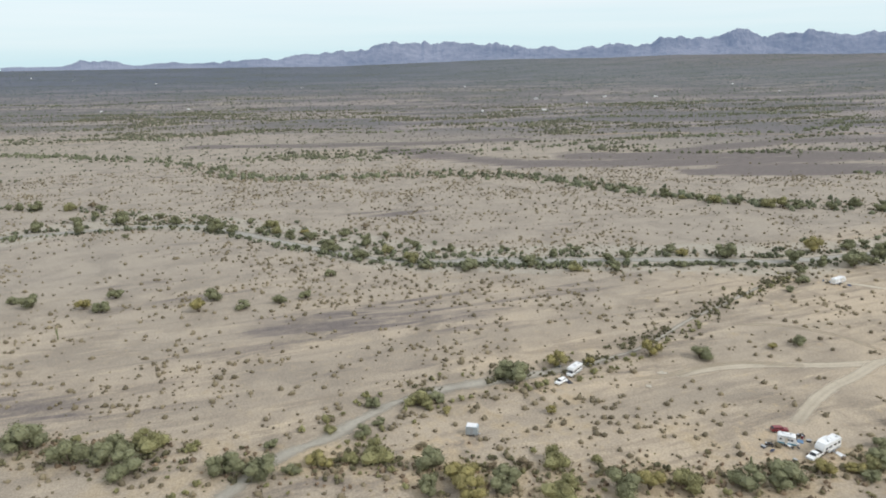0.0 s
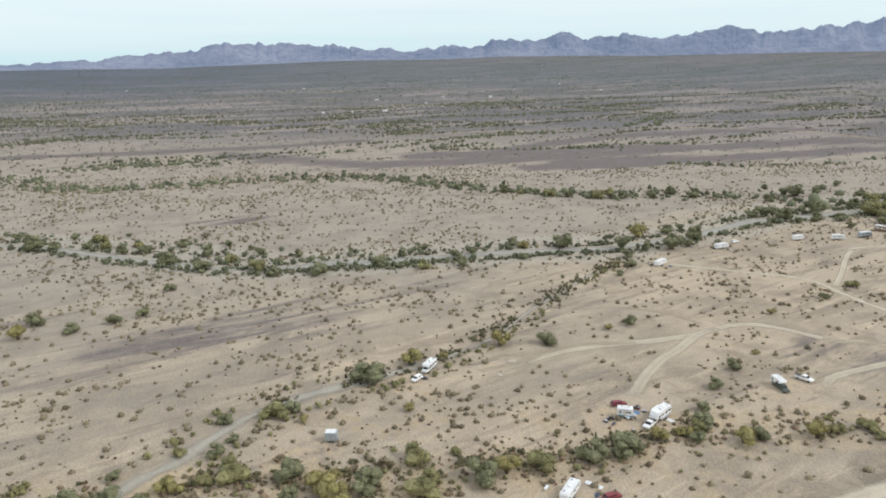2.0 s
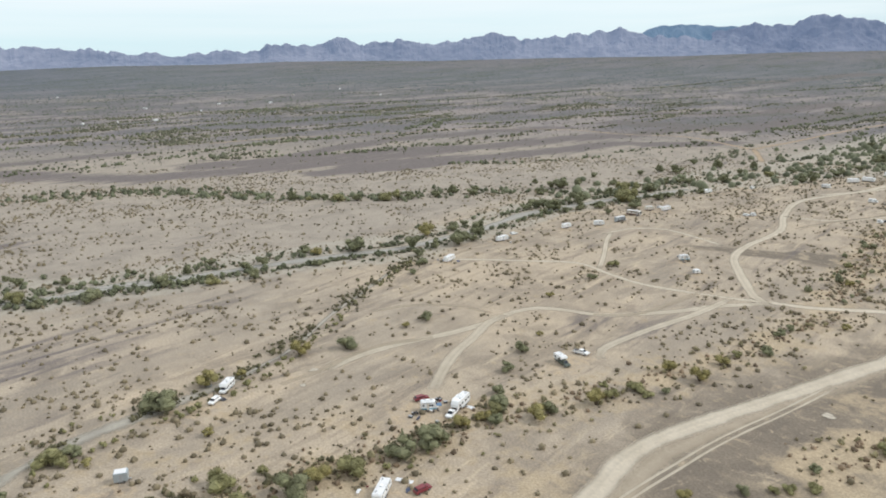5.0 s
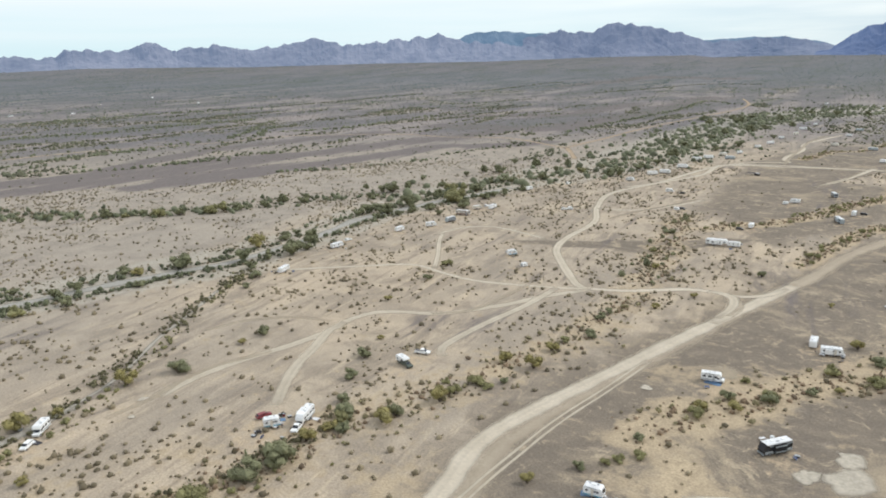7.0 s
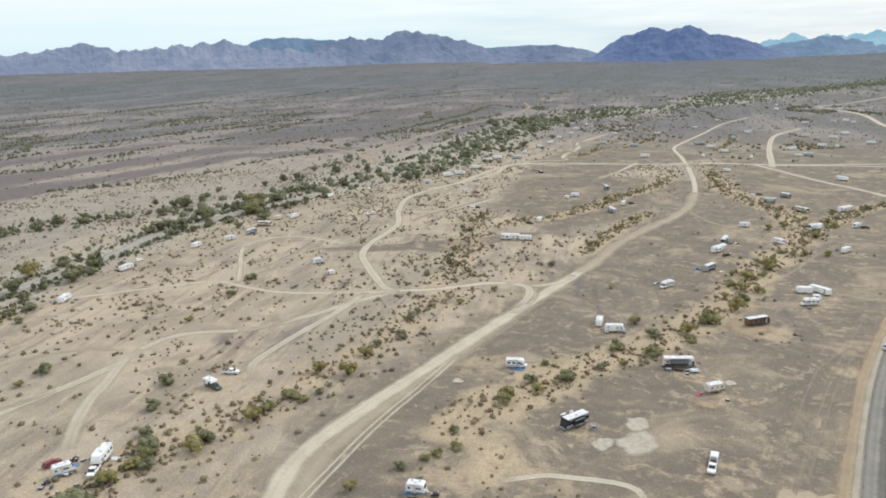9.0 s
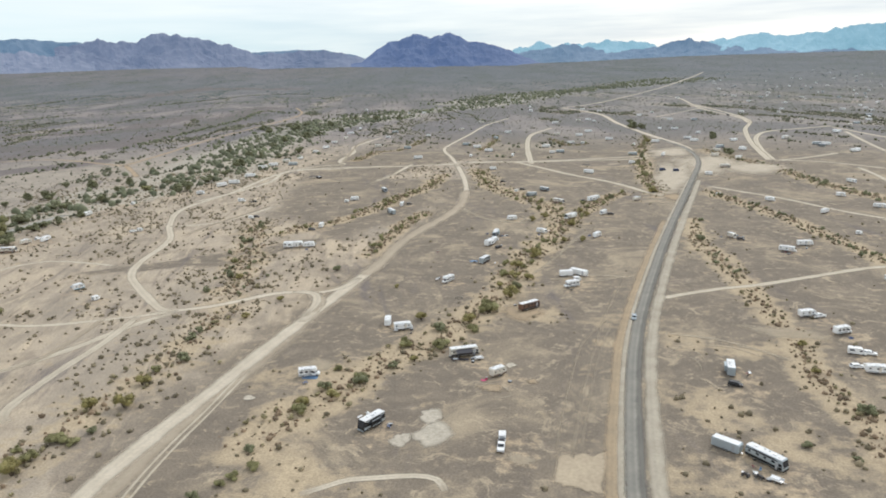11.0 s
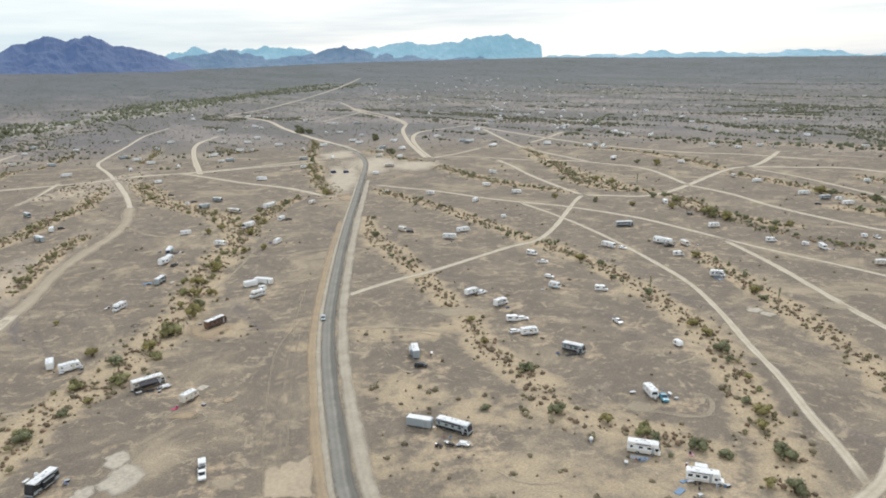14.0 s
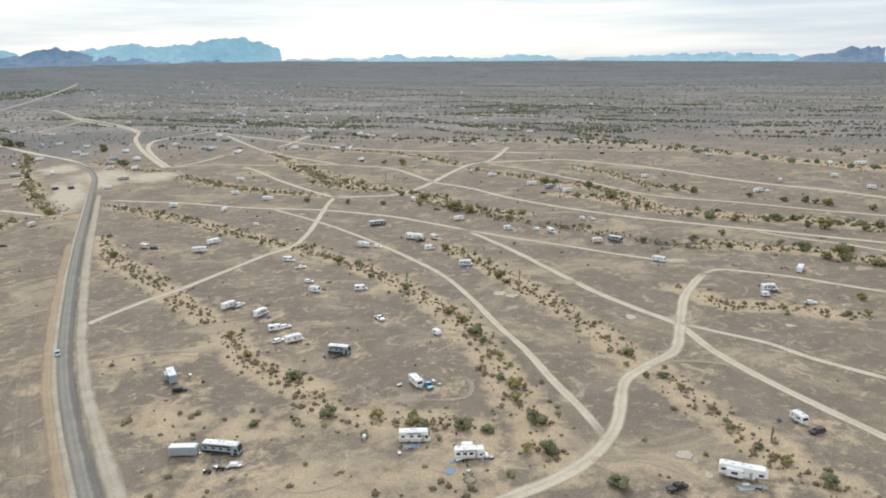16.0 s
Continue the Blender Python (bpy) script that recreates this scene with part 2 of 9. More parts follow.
BANDS.append(('east_n', 11, [(356, 809), (390, 745), (409, 664), (403, 586)]))
BANDS.append(('east_o', 10, [(279, 692), (257, 604), (249, 549), (260, 518), (283, 499)]))
BANDS.append(('north_a', 11, [(52, 1031), (37, 842), (33, 693), (36, 603), (39, 555)]))
BANDS.append(('mid_b', 9, [(-26, 447), (-14, 495), (3, 547), (15, 560)]))
BANDS.append(('north_c', 8, [(-149, 834), (-147, 896), (-157, 1018)]))
BANDS.append(('north_d', 9, [(-79, 975), (-49, 893), (-25, 916)]))
BANDS.append(('north_e', 9, [(-158, 528), (-161, 495), (-167, 463), (-174, 435), (-185, 423), (-195, 399)]))
BANDS.append(('north_f', 8, [(-124, 469), (-128, 430), (-126, 376), (-126, 356)]))
BANDS.append(('north_g', 8, [(-270, 732), (-271, 812), (-249, 834), (-247, 949)]))
BANDS.append(('north_b', 10, [(-149, 639), (-148, 572), (-158, 525), (-162, 484)]))
BASE = [(121.5, -0.22), (111.4, -0.22), (99.0, -0.27), (85.7, 0.07), (78.3, 0.05), (73.1, 0.19), (65.8, 0.12), (62.0, 0.04), (52.6, 0.10), (43.3, 0.06), (36.1, 0.18), (28.0, 0.17), (27.2, -0.01), (17.2, -0.01), (3.7, -0.03), (-5.1, 0.23), (-20.9, 0.33), (-21.3, 0.34), (-30.5, 0.13), (-42.8, -0.02), (-58.8, -0.38), (-64.3, -0.54)]
NEAR = [(122.1, 0.02), (120.1, 0.09), (118.4, 0.02), (117.3, 0.47), (115.5, 0.40), (113.7, 0.06), (111.7, 0.27), (109.8, 0.08), (106.6, 0.27), (103.2, 0.39), (100.6, 0.73), (97.2, 0.97), (95.0, 1.36), (90.1, 1.42), (85.7, 1.22), (83.5, 0.76), (82.9, 1.08), (81.4, 0.63), (77.6, 1.06), (75.9, 0.86), (73.9, 1.47), (70.8, 1.23), (69.2, 1.87), (69.1, 1.93), (67.1, 1.42), (66.7, 1.51), (65.1, 1.73), (61.9, 1.25), (59.2, 1.63), (57.1, 2.05), (54.4, 1.53), (51.3, 1.76), (47.5, 2.17), (44.9, 1.49), (40.8, 1.22), (38.5, 1.39)]
NEAR2 = [(40.9, 1.70), (38.1, 2.25), (35.8, 1.94), (34.6, 2.47), (33.7, 2.66), (32.6, 2.46), (30.8, 2.09), (29.1, 1.84), (28.0, 1.36), (27.6, 1.10), (27.0, 1.18), (22.3, 1.21), (19.8, 0.81), (18.9, 0.45)]
MASS = [(20.2, 0.23), (19.3, 0.38), (17.7, 1.49), (15.3, 2.31), (14.0, 2.06), (12.4, 2.36), (10.9, 1.63), (8.9, 1.48), (7.8, 1.05), (5.7, 0.10), (4.8, -0.16)]
PLAT = [(46.6, 1.24), (45.4, 2.03), (44.6, 2.29), (42.9, 2.32), (39.7, 2.06), (38.1, 1.93), (36.2, 1.56), (27.1, 1.17), (26.7, 1.29), (22.3, 1.30), (19.8, 0.89), (18.9, 0.54)]
FAR = [(9.9, 0.51), (7.5, 1.02), (5.5, 1.53), (4.2, 1.26), (2.0, 1.35), (-1.6, 1.53), (-3.3, 1.03), (-5.1, 1.21), (-7.7, 1.28), (-9.8, 1.77), (-11.9, 1.47), (-14.0, 1.54), (-15.6, 1.98), (-18.1, 1.99), (-19.6, 1.66), (-20.8, 1.23), (-20.9, 0.41), (-21.3, 0.50), (-27.0, 0.44), (-29.6, 0.65), (-31.4, 0.40), (-33.1, 0.54), (-36.2, 0.31), (-39.3, 0.51), (-41.5, 0.43), (-42.8, 0.07), (-47.0, 0.24), (-51.1, 0.28), (-53.5, 0.47), (-56.9, 0.16), (-59.5, 0.07), (-64.5, -0.11)]
FAR2 = [(8.1, 0.57), (6.4, 0.87), (3.5, 1.33), (-0.2, 0.67), (-2.9, 0.91), (-5.5, 1.45), (-7.7, 0.94), (-12.8, 0.62), (-16.1, 0.67), (-17.7, 0.51), (-20.1, 0.33), (-21.7, 0.18)]
REND = [(-58.8, -0.30), (-60.1, 0.17), (-62.2, 0.46), (-64.4, 0.66)]
# the edge of the dark pavement flat, along the graded dirt road
FLAT_EDGE = [(-111, 98), (-124, 145), (-124, 198), (-119, 264), (-118, 274), (-116, 337), (-112, 425), (-123, 611), (-138, 455), (-161, 397), (-224, 462), (-294, 691), (-283, 915), (-247, 1379), (-121, 1788)]
# dark stone stripes on the plain west of the wash: width, line
STRIPES = []
SANDS = []
STRIPES.append((34, [(-753, 138), (-745, 218), (-756, 355), (-717, 454), (-731, 584), (-722, 667), (-733, 788)]))
STRIPES.append((26, [(-659, 261), (-652, 375), (-645, 470), (-651, 602), (-600, 646), (-576, 710)]))
STRIPES.append((24, [(-779, 244), (-858, 384), (-879, 559), (-860, 683)]))
STRIPES.append((48, [(-870, 804), (-680, 855), (-734, 1204), (-863, 1713)]))
STRIPES.append((40, [(-996, 991), (-833, 1083), (-911, 1434)]))
STRIPES.append((60, [(-1563, 2029), (-1559, 2569), (-1236, 2619)]))
STRIPES.append((30, [(-834, -76), (-701, 69), (-699, 184), (-712, 337), (-732, 545)]))
STRIPES.append((22, [(-634, 220), (-628, 326), (-640, 479)]))
STRIPES.append((22, [(-887, -324), (-889, -177), (-898, -25), (-928, 77)]))
STRIPES.append((10, [(-472, -95), (-473, -60), (-471, -22)]))
STRIPES.append((13, [(-259, -73), (-265, -42), (-267, -11), (-271, 16)]))
STRIPES.append((10, [(-196, -141), (-194, -129), (-193, -117)]))
STRIPES.append((10, [(-257, -76), (-269, -51), (-269, -22), (-269, 3)]))
STRIPES.append((12, [(-203, 151), (-199, 169), (-197, 185)]))
SANDS.append((7, 0.75, [(-36, 277), (-27, 269), (-18, 279)]))
SANDS.append((7, 0.7, [(-96, 181), (-93, 186), (-88, 190)]))
SANDS.append((11, 0.9, [(-79, 149), (-72, 146), (-67, 146), (-72, 141)]))
SANDS.append((7, 0.8, [(18, 216), (22, 206), (28, 198), (36, 191)]))
SANDS.append((5, 0.7, [(21, 263), (34, 257), (54, 246)]))
SANDS.append((6, 0.7, [(-5, 277), (6, 278)]))
SANDS.append((16, 0.55, [(25, 210), (48, 192), (76, 174), (98, 147)]))
SANDS.append((22, 0.50, [(25, 162), (60, 141), (90, 123)]))
SANDS.append((14, 0.50, [(121, 107), (135, 101), (139, 83)]))
SANDS.append((10, 0.50, [(-45, 277), (-22, 279), (2, 271)]))
SANDS.append((9, 0.60, [(23, 254), (44, 248), (65, 258)]))
SANDS.append((8, 0.55, [(20, 206), (35, 194), (48, 180), (68, 170)]))
SANDS.append((16, 0.50, [(-78, 132), (-68, 143), (-59, 141)]))
SANDS.append((14, 0.55, [(-108, 196), (-95, 199), (-89, 214)]))
SANDS.append((8, 0.60, [(11, 274), (12, 249), (1, 250)]))
SANDS.append((30, 0.40, [(-162, 70), (-136, 79), (-119, 91)]))
SANDS.append((40, 0.35, [(-150, -70), (-147, -29), (-185, 15)]))


def spans(line):
    a = np.array(line, float)
    return a[:-1], a[1:]


def away(px, py, line):
    """Distance from the points to a polyline."""
    best = np.full(px.shape, 1e9)
    a, b = spans(line)
    for (ax, ay), (bx, by) in zip(a, b):
        dx, dy = bx - ax, by - ay
        s = np.clip(((px - ax) * dx + (py - ay) * dy) / (dx * dx + dy * dy + 1e-9), 0, 1)
        best = np.minimum(best, np.hypot(px - ax - s * dx, py - ay - s * dy))
    return best


def side(px, py, line):
    """Signed distance to a polyline, positive on its right hand."""
    best, sign = np.full(px.shape, 1e9), np.ones(px.shape)
    a, b = spans(line)
    for (ax, ay), (bx, by) in zip(a, b):
        dx, dy = bx - ax, by - ay
        s = np.clip(((px - ax) * dx + (py - ay) * dy) / (dx * dx + dy * dy + 1e-9), 0, 1)
        d = np.hypot(px - ax - s * dx, py - ay - s * dy)
        near = d < best
        best = np.where(near, d, best)
        sign = np.where(near, np.sign(dy * (px - ax) - dx * (py - ay)), sign)
    return best * sign


def lattice(ix, iy, seed):
    h = np.sin(ix * 127.1 + iy * 311.7 + seed * 74.7) * 43758.5453
    return h - np.floor(h)


def patchy(px, py, size, seed):
    """Smooth value noise from 0 to 1."""
    x, y = px / size, py / size
    ix, iy = np.floor(x), np.floor(y)
    u, v = x - ix, y - iy
    u, v = u * u * (3 - 2 * u), v * v * (3 - 2 * v)
    low = lattice(ix, iy, seed) * (1 - u) + lattice(ix + 1, iy, seed) * u
    high = lattice(ix, iy + 1, seed) * (1 - u) + lattice(ix + 1, iy + 1, seed) * u
    return low * (1 - v) + high * v


def yaw_of(px, py):
    return np.degrees(np.arctan2(-px, py))


def soft(x, a, b):
    s = np.clip((x - a) / (b - a), 0, 1)
    return s * s * (3 - 2 * s)


EYE_Z, RIM = 100.0, 4250.0


def land(px, py):
    """Height of the ground: a flat plain that climbs gently to the feet of the mountains."""
    r, yaw = np.hypot(px, py), yaw_of(px, py)
    table = sorted(BASE)
    up = np.interp(yaw, [q[0] for q in table], [q[1] for q in table])
    rim = EYE_Z + RIM * np.tan(np.radians(up))
    return rim * (np.clip(np.minimum(r, RIM) - 1200, 0, None) / 3050) ** 2.6


def land_at(x, y):
    return float(land(np.array([x], float), np.array([y], float))[0])


def wash_streaks(px, py):
    """Where shrubs gather in long lines on the far plain."""
    turn = math.radians(100)
    along, across = px * math.cos(turn) + py * math.sin(turn), -px * math.sin(turn) + py * math.cos(turn)
    bend = 140 * (patchy(px, py, 420, 3) - 0.5) + 50 * (patchy(px, py, 130, 4) - 0.5)
    return 0.5 * patchy(along / 4, across + bend, 60, 5) + 0.25 * patchy(along / 3, across + bend, 23, 15) + 0.25 * patchy(px, py, 75, 16)


def east_streaks(px, py):
    turn = math.radians(-58)
    along, across = px * math.cos(turn) + py * math.sin(turn), -px * math.sin(turn) + py * math.cos(turn)
    bend = 140 * (patchy(px, py, 420, 8) - 0.5) + 50 * (patchy(px, py, 130, 9) - 0.5)
    return 0.5 * patchy(along / 4, across + bend, 60, 6) + 0.25 * patchy(along / 3, across + bend, 23, 17) + 0.25 * patchy(px, py, 75, 18)


def streaks(px, py):
    east = soft(-yaw_of(px, py), -25, -5)
    return wash_streaks(px, py) * (1 - east) + east_streaks(px, py) * east


def wash_lines(px, py):
    """Nearness to the many small winding washes of the plain, 0 to 1."""
    west = soft(yaw_of(px, py), 5, 25)
    near = np.zeros(px.shape)
    for degrees, weight in ((100, west), (122, 1 - west)):
        turn = math.radians(degrees)
        along, across = px * math.cos(turn) + py * math.sin(turn), -px * math.sin(turn) + py * math.cos(turn)
        bend = 90 * (patchy(px, py, 330, 43) - 0.5) + 34 * (patchy(px, py, 90, 44) - 0.5)
        for size, seed, wide in ((150, 45, 0.050), (95, 46, 0.055)):
            ridge = np.abs(patchy(along / 6, across + bend, size, seed) + 0.3 * (patchy(along / 4, across + bend, size / 3.1, seed + 7) - 0.5) - 0.5)
            near = np.maximum(near, weight * (1 - soft(ridge, wide * 0.35, wide)))
    return near * (0.35 + 0.65 * soft(patchy(px, py, 140, 47), 0.25, 0.5))


def stripes(px, py):
    west = np.zeros(px.shape)
    for width, line in STRIPES:
        top = 1.0 if width > 20 else 0.42
        west = np.maximum(west, top - top * soft(away(px, py, line), 0.0, width * 1.7))
    return west


def pavement(px, py):
    """How far the ground is covered with dark stones, 0 to 1."""
    r = np.hypot(px, py)
    flat = soft(side(px, py, FLAT_EDGE), -30, 6)
    west = stripes(px, py)
    yaw = yaw_of(px, py)
    far = soft(r, 800, 1500) * (0.4 + 0.5 * soft(streaks(px, py), 0.4, 0.6)) * soft(-yaw, -122, -75)
    return np.clip(np.maximum(np.maximum(flat * 0.85, west), far), 0, 1)


def sandy(px, py):
    """How far the ground is yellow sand, along the shallow washes, 0 to 1."""
    most = np.zeros(px.shape)
    for name, width, line in BANDS:
        if name.startswith("low_wash") or name.endswith("_d"):
            continue
        rich = 0.6 if name.startswith("plain") else 0.5 if name.startswith(("main", "upper")) else 0.6 if name.startswith("bottom") else 0.95
        most = np.maximum(most, rich - rich * soft(away(px, py, line), width * 0.25, width * 1.45))
    for width, strength, line in SANDS:
        most = np.maximum(most, strength - strength * soft(away(px, py, line), width * 0.2, width * 1.2))
    return most


def beds(px, py):
    """Pale gravel of the wooded washes, 0 to 1."""
    most = np.zeros(px.shape)
    for name, width, line in BANDS:
        if name.startswith("main"):
            most = np.maximum(most, 1 - soft(away(px, py, line), width * 0.35, width * 1.0))
    return most


# ---- ground ----
def ground_material():
    m = bpy.data.materials.new("desert_ground")
    m.use_nodes = True
    t = m.node_tree
    b = t.nodes["Principled BSDF"]
    b.inputs["Roughness"].default_value = 0.95
    b.inputs["Specular IOR Level"].default_value = 0.15
    where = t.nodes.new("ShaderNodeTexCoord")

    def grain(scale, detail=4.0, rough=0.6, distort=0.0):
        n = node(t, "ShaderNodeTexNoise", Scale=scale, Detail=detail, Roughness=rough, Distortion=distort)
        link(t, where, "Object", n, "Vector")
        return n

    def attribute(name):
        n = t.nodes.new("ShaderNodeAttribute")
        n.attribute_name = name
        return n

    def maths(op, a, c, value=None):
        n = t.nodes.new("ShaderNodeMath")
        n.operation = op
        for i, s in enumerate((a, c)):
            if isinstance(s, (int, float)):
                n.inputs[i].default_value = s
            else:
                t.links.new(s, n.inputs[i])
        return n.outputs[0]

    def ranged(s, a, c, lo=0.0, hi=1.0):
        n = node(t, "ShaderNodeMapRange", From_Min=a, From_Max=c, To_Min=lo, To_Max=hi)
        n.interpolation_type = "SMOOTHSTEP"
        t.links.new(s, n.inputs[0])
        return n.outputs[0]

    def mix(f, c1, c2, kind="MIX"):
        n = t.nodes.new("ShaderNodeMixRGB")
        n.blend_type = kind
        for i, s in enumerate((f, c1, c2)):
            if isinstance(s, (int, float)):
                n.inputs[i].default_value = s
            elif isinstance(s, tuple):
                n.inputs[i].default_value = (*s, 1)
            else:
                t.links.new(s, n.inputs[i])
        return n.outputs[0]

    big, mid, small, tiny = grain(0.010, 4), grain(0.045, 5, 0.65, 0.6), grain(0.28, 4, 0.65), grain(1.6, 3, 0.7)
    soil = mix(ranged(big.outputs[0], 0.38, 0.62), (0.402, 0.346, 0.283), (0.472, 0.396, 0.310))
    soil = mix(ranged(mid.outputs[0], 0.46, 0.66, 0, 0.75), soil, (0.268, 0.230, 0.190))
    soil = mix(ranged(grain(0.019, 4, 0.65, 0.5).outputs[0], 0.50, 0.66, 0, 0.6), soil, (0.285, 0.245, 0.204))
    turn = node(t, "ShaderNodeMapping", Rotation=(0.0, 0.0, radians(110)), Scale=(6.0, 1.0, 1.0))
    turn.vector_type = "TEXTURE"
    link(t, where, "Object", turn, "Vector")

    def flow(scale, detail, rough):
        n = node(t, "ShaderNodeTexNoise", Scale=scale, Detail=detail, Roughness=rough, Distortion=0.7)
        link(t, turn, 0, n, "Vector")
        return n.outputs[0]

    soil = mix(ranged(flow(0.10, 5, 0.7), 0.49, 0.63, 0, 0.75), soil, (0.262, 0.222, 0.182))
    soil = mix(ranged(flow(0.23, 4, 0.7), 0.54, 0.70, 0, 0.65), soil, (0.565, 0.475, 0.355))
    soil = mix(ranged(flow(0.036, 5, 0.65), 0.47, 0.62, 0, 0.55), soil, (0.282, 0.248, 0.212))
    soil = mix(ranged(small.outputs[0], 0.55, 0.75, 0, 0.5), soil, (0.470, 0.380, 0.265))
    stones = mix(ranged(mid.outputs[0], 0.35, 0.65), (0.170, 0.146, 0.123), (0.230, 0.196, 0.160))
    stones = mix(ranged(small.outputs[0], 0.53, 0.74, 0, 0.6), stones, (0.395, 0.330, 0.247))
    stones = mix(ranged(grain(0.022, 5, 0.7, 0.8).outputs[0], 0.50, 0.68, 0, 0.75), stones, (0.410, 0.343, 0.255))
    stones = mix(ranged(grain(0.11, 6, 0.72, 1.2).outputs[0], 0.54, 0.66, 0, 0.7), stones, (0.460, 0.386, 0.290))
    sand = mix(ranged(small.outputs[0], 0.40, 0.66), (0.492, 0.402, 0.286), (0.392, 0.320, 0.230))
    gravel = mix(ranged(mid.outputs[0], 0.4, 0.65), (0.352, 0.316, 0.276), (0.284, 0.256, 0.228))
    wobble = maths("MULTIPLY", maths("SUBTRACT", mid.outputs[0], 0.5), 1.5)
    pave = ranged(maths("ADD", attribute("pave").outputs["Fac"], wobble), 0.22, 0.80)
    col = mix(pave, soil, stones)
    ragged = maths("ADD", maths("MULTIPLY", maths("SUBTRACT", small.outputs[0], 0.5), 1.0), maths("MULTIPLY", maths("SUBTRACT", grain(0.07, 3, 0.6).outputs[0], 0.5), 2.2))
    dry = ranged(maths("ADD", attribute("sand").outputs["Fac"], ragged), 0.20, 0.90, 0, 0.90)
    col = mix(dry, col, sand)
    col = mix(maths("MULTIPLY", attribute("plain").outputs["Fac"], 0.82), col, gravel)
    col = mix(1.0, col, (1.003, 0.989, 0.952), "MULTIPLY")
    # distant plain: purple-grey stone pavement with green scrub, haze tint mixed into the colours
    streak = attribute("streak").outputs["Fac"]
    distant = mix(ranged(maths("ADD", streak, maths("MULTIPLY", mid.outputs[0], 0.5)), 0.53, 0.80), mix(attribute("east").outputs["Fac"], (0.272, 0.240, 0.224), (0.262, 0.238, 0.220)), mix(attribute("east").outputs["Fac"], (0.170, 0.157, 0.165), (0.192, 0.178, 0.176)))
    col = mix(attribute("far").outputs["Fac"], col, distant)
    col = mix(ranged(maths("ADD", attribute("lines").outputs["Fac"], maths("MULTIPLY", maths("SUBTRACT", small.outputs[0], 0.5), 1.2)), 0.25, 0.8, 0, 0.55), col, (0.372, 0.318, 0.250))
    col = mix(ranged(maths("ADD", attribute("bed").outputs["Fac"], maths("MULTIPLY", maths("SUBTRACT", mid.outputs[0], 0.5), 1.6)), 0.25, 0.75, 0, 0.7), col, mix(ranged(small.outputs[0], 0.4, 0.65), (0.430, 0.398, 0.336), (0.352, 0.322, 0.272)))
    # distance haze painted over the ground colour, darker blue to the west
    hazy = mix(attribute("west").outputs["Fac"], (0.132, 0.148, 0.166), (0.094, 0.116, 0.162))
    col = mix(maths("MULTIPLY", attribute("far_haze").outputs["Fac"], 0.85), col, hazy)
    # pale slopes at the mountain feet, with mauve haze painted into their colour
    col = mix(maths("MULTIPLY", attribute("bajada_haze").outputs["Fac"], 0.7), col, mix(ranged(big.outputs[0], 0.4, 0.6), (0.165, 0.158, 0.172), (0.205, 0.186, 0.186)))
    col = mix(ranged(maths("ADD", attribute("stripe").outputs["Fac"], maths("ADD", maths("MULTIPLY", maths("SUBTRACT", flow(0.10, 5, 0.7), 0.5), 2.2), maths("MULTIPLY", maths("SUBTRACT", flow(0.030, 3, 0.6), 0.5), 1.5))), 0.16, 0.80, 0, 0.92), col, mix(ranged(small.outputs[0], 0.4, 0.7), (0.146, 0.128, 0.126), (0.196, 0.168, 0.158)))
    scrub = ranged(maths("ADD", grain(0.085, 3, 0.7).outputs[0], maths("MULTIPLY", streak, 0.35)), 0.66, 0.78, 0, 0.75)
    col = mix(maths("MULTIPLY", scrub, attribute("scrub").outputs["Fac"]), col, (0.105, 0.118, 0.092))
    trodden = ranged(maths("ADD", attribute("camp").outputs["Fac"], maths("MULTIPLY", maths("SUBTRACT", small.outputs[0], 0.5), 2.0)), 0.35, 0.9, 0, 0.8)
    col = mix(trodden, col, (0.480, 0.380, 0.265))
    speck = ranged(tiny.outputs[0], 0.3, 0.7, 0.80, 1.20)
    tone = t.nodes.new("ShaderNodeCombineColor")
    for i in range(3):
        t.links.new(speck, tone.inputs[i])
    col = mix(1.0, col, tone.outputs[0], "MULTIPLY")
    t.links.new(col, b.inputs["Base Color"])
    rise = node(t, "ShaderNodeBump", Strength=0.5, Distance=0.35)
    t.links.new(small.outputs[0], rise.inputs["Height"])
    link(t, rise, 0, b, "Normal")
    return m


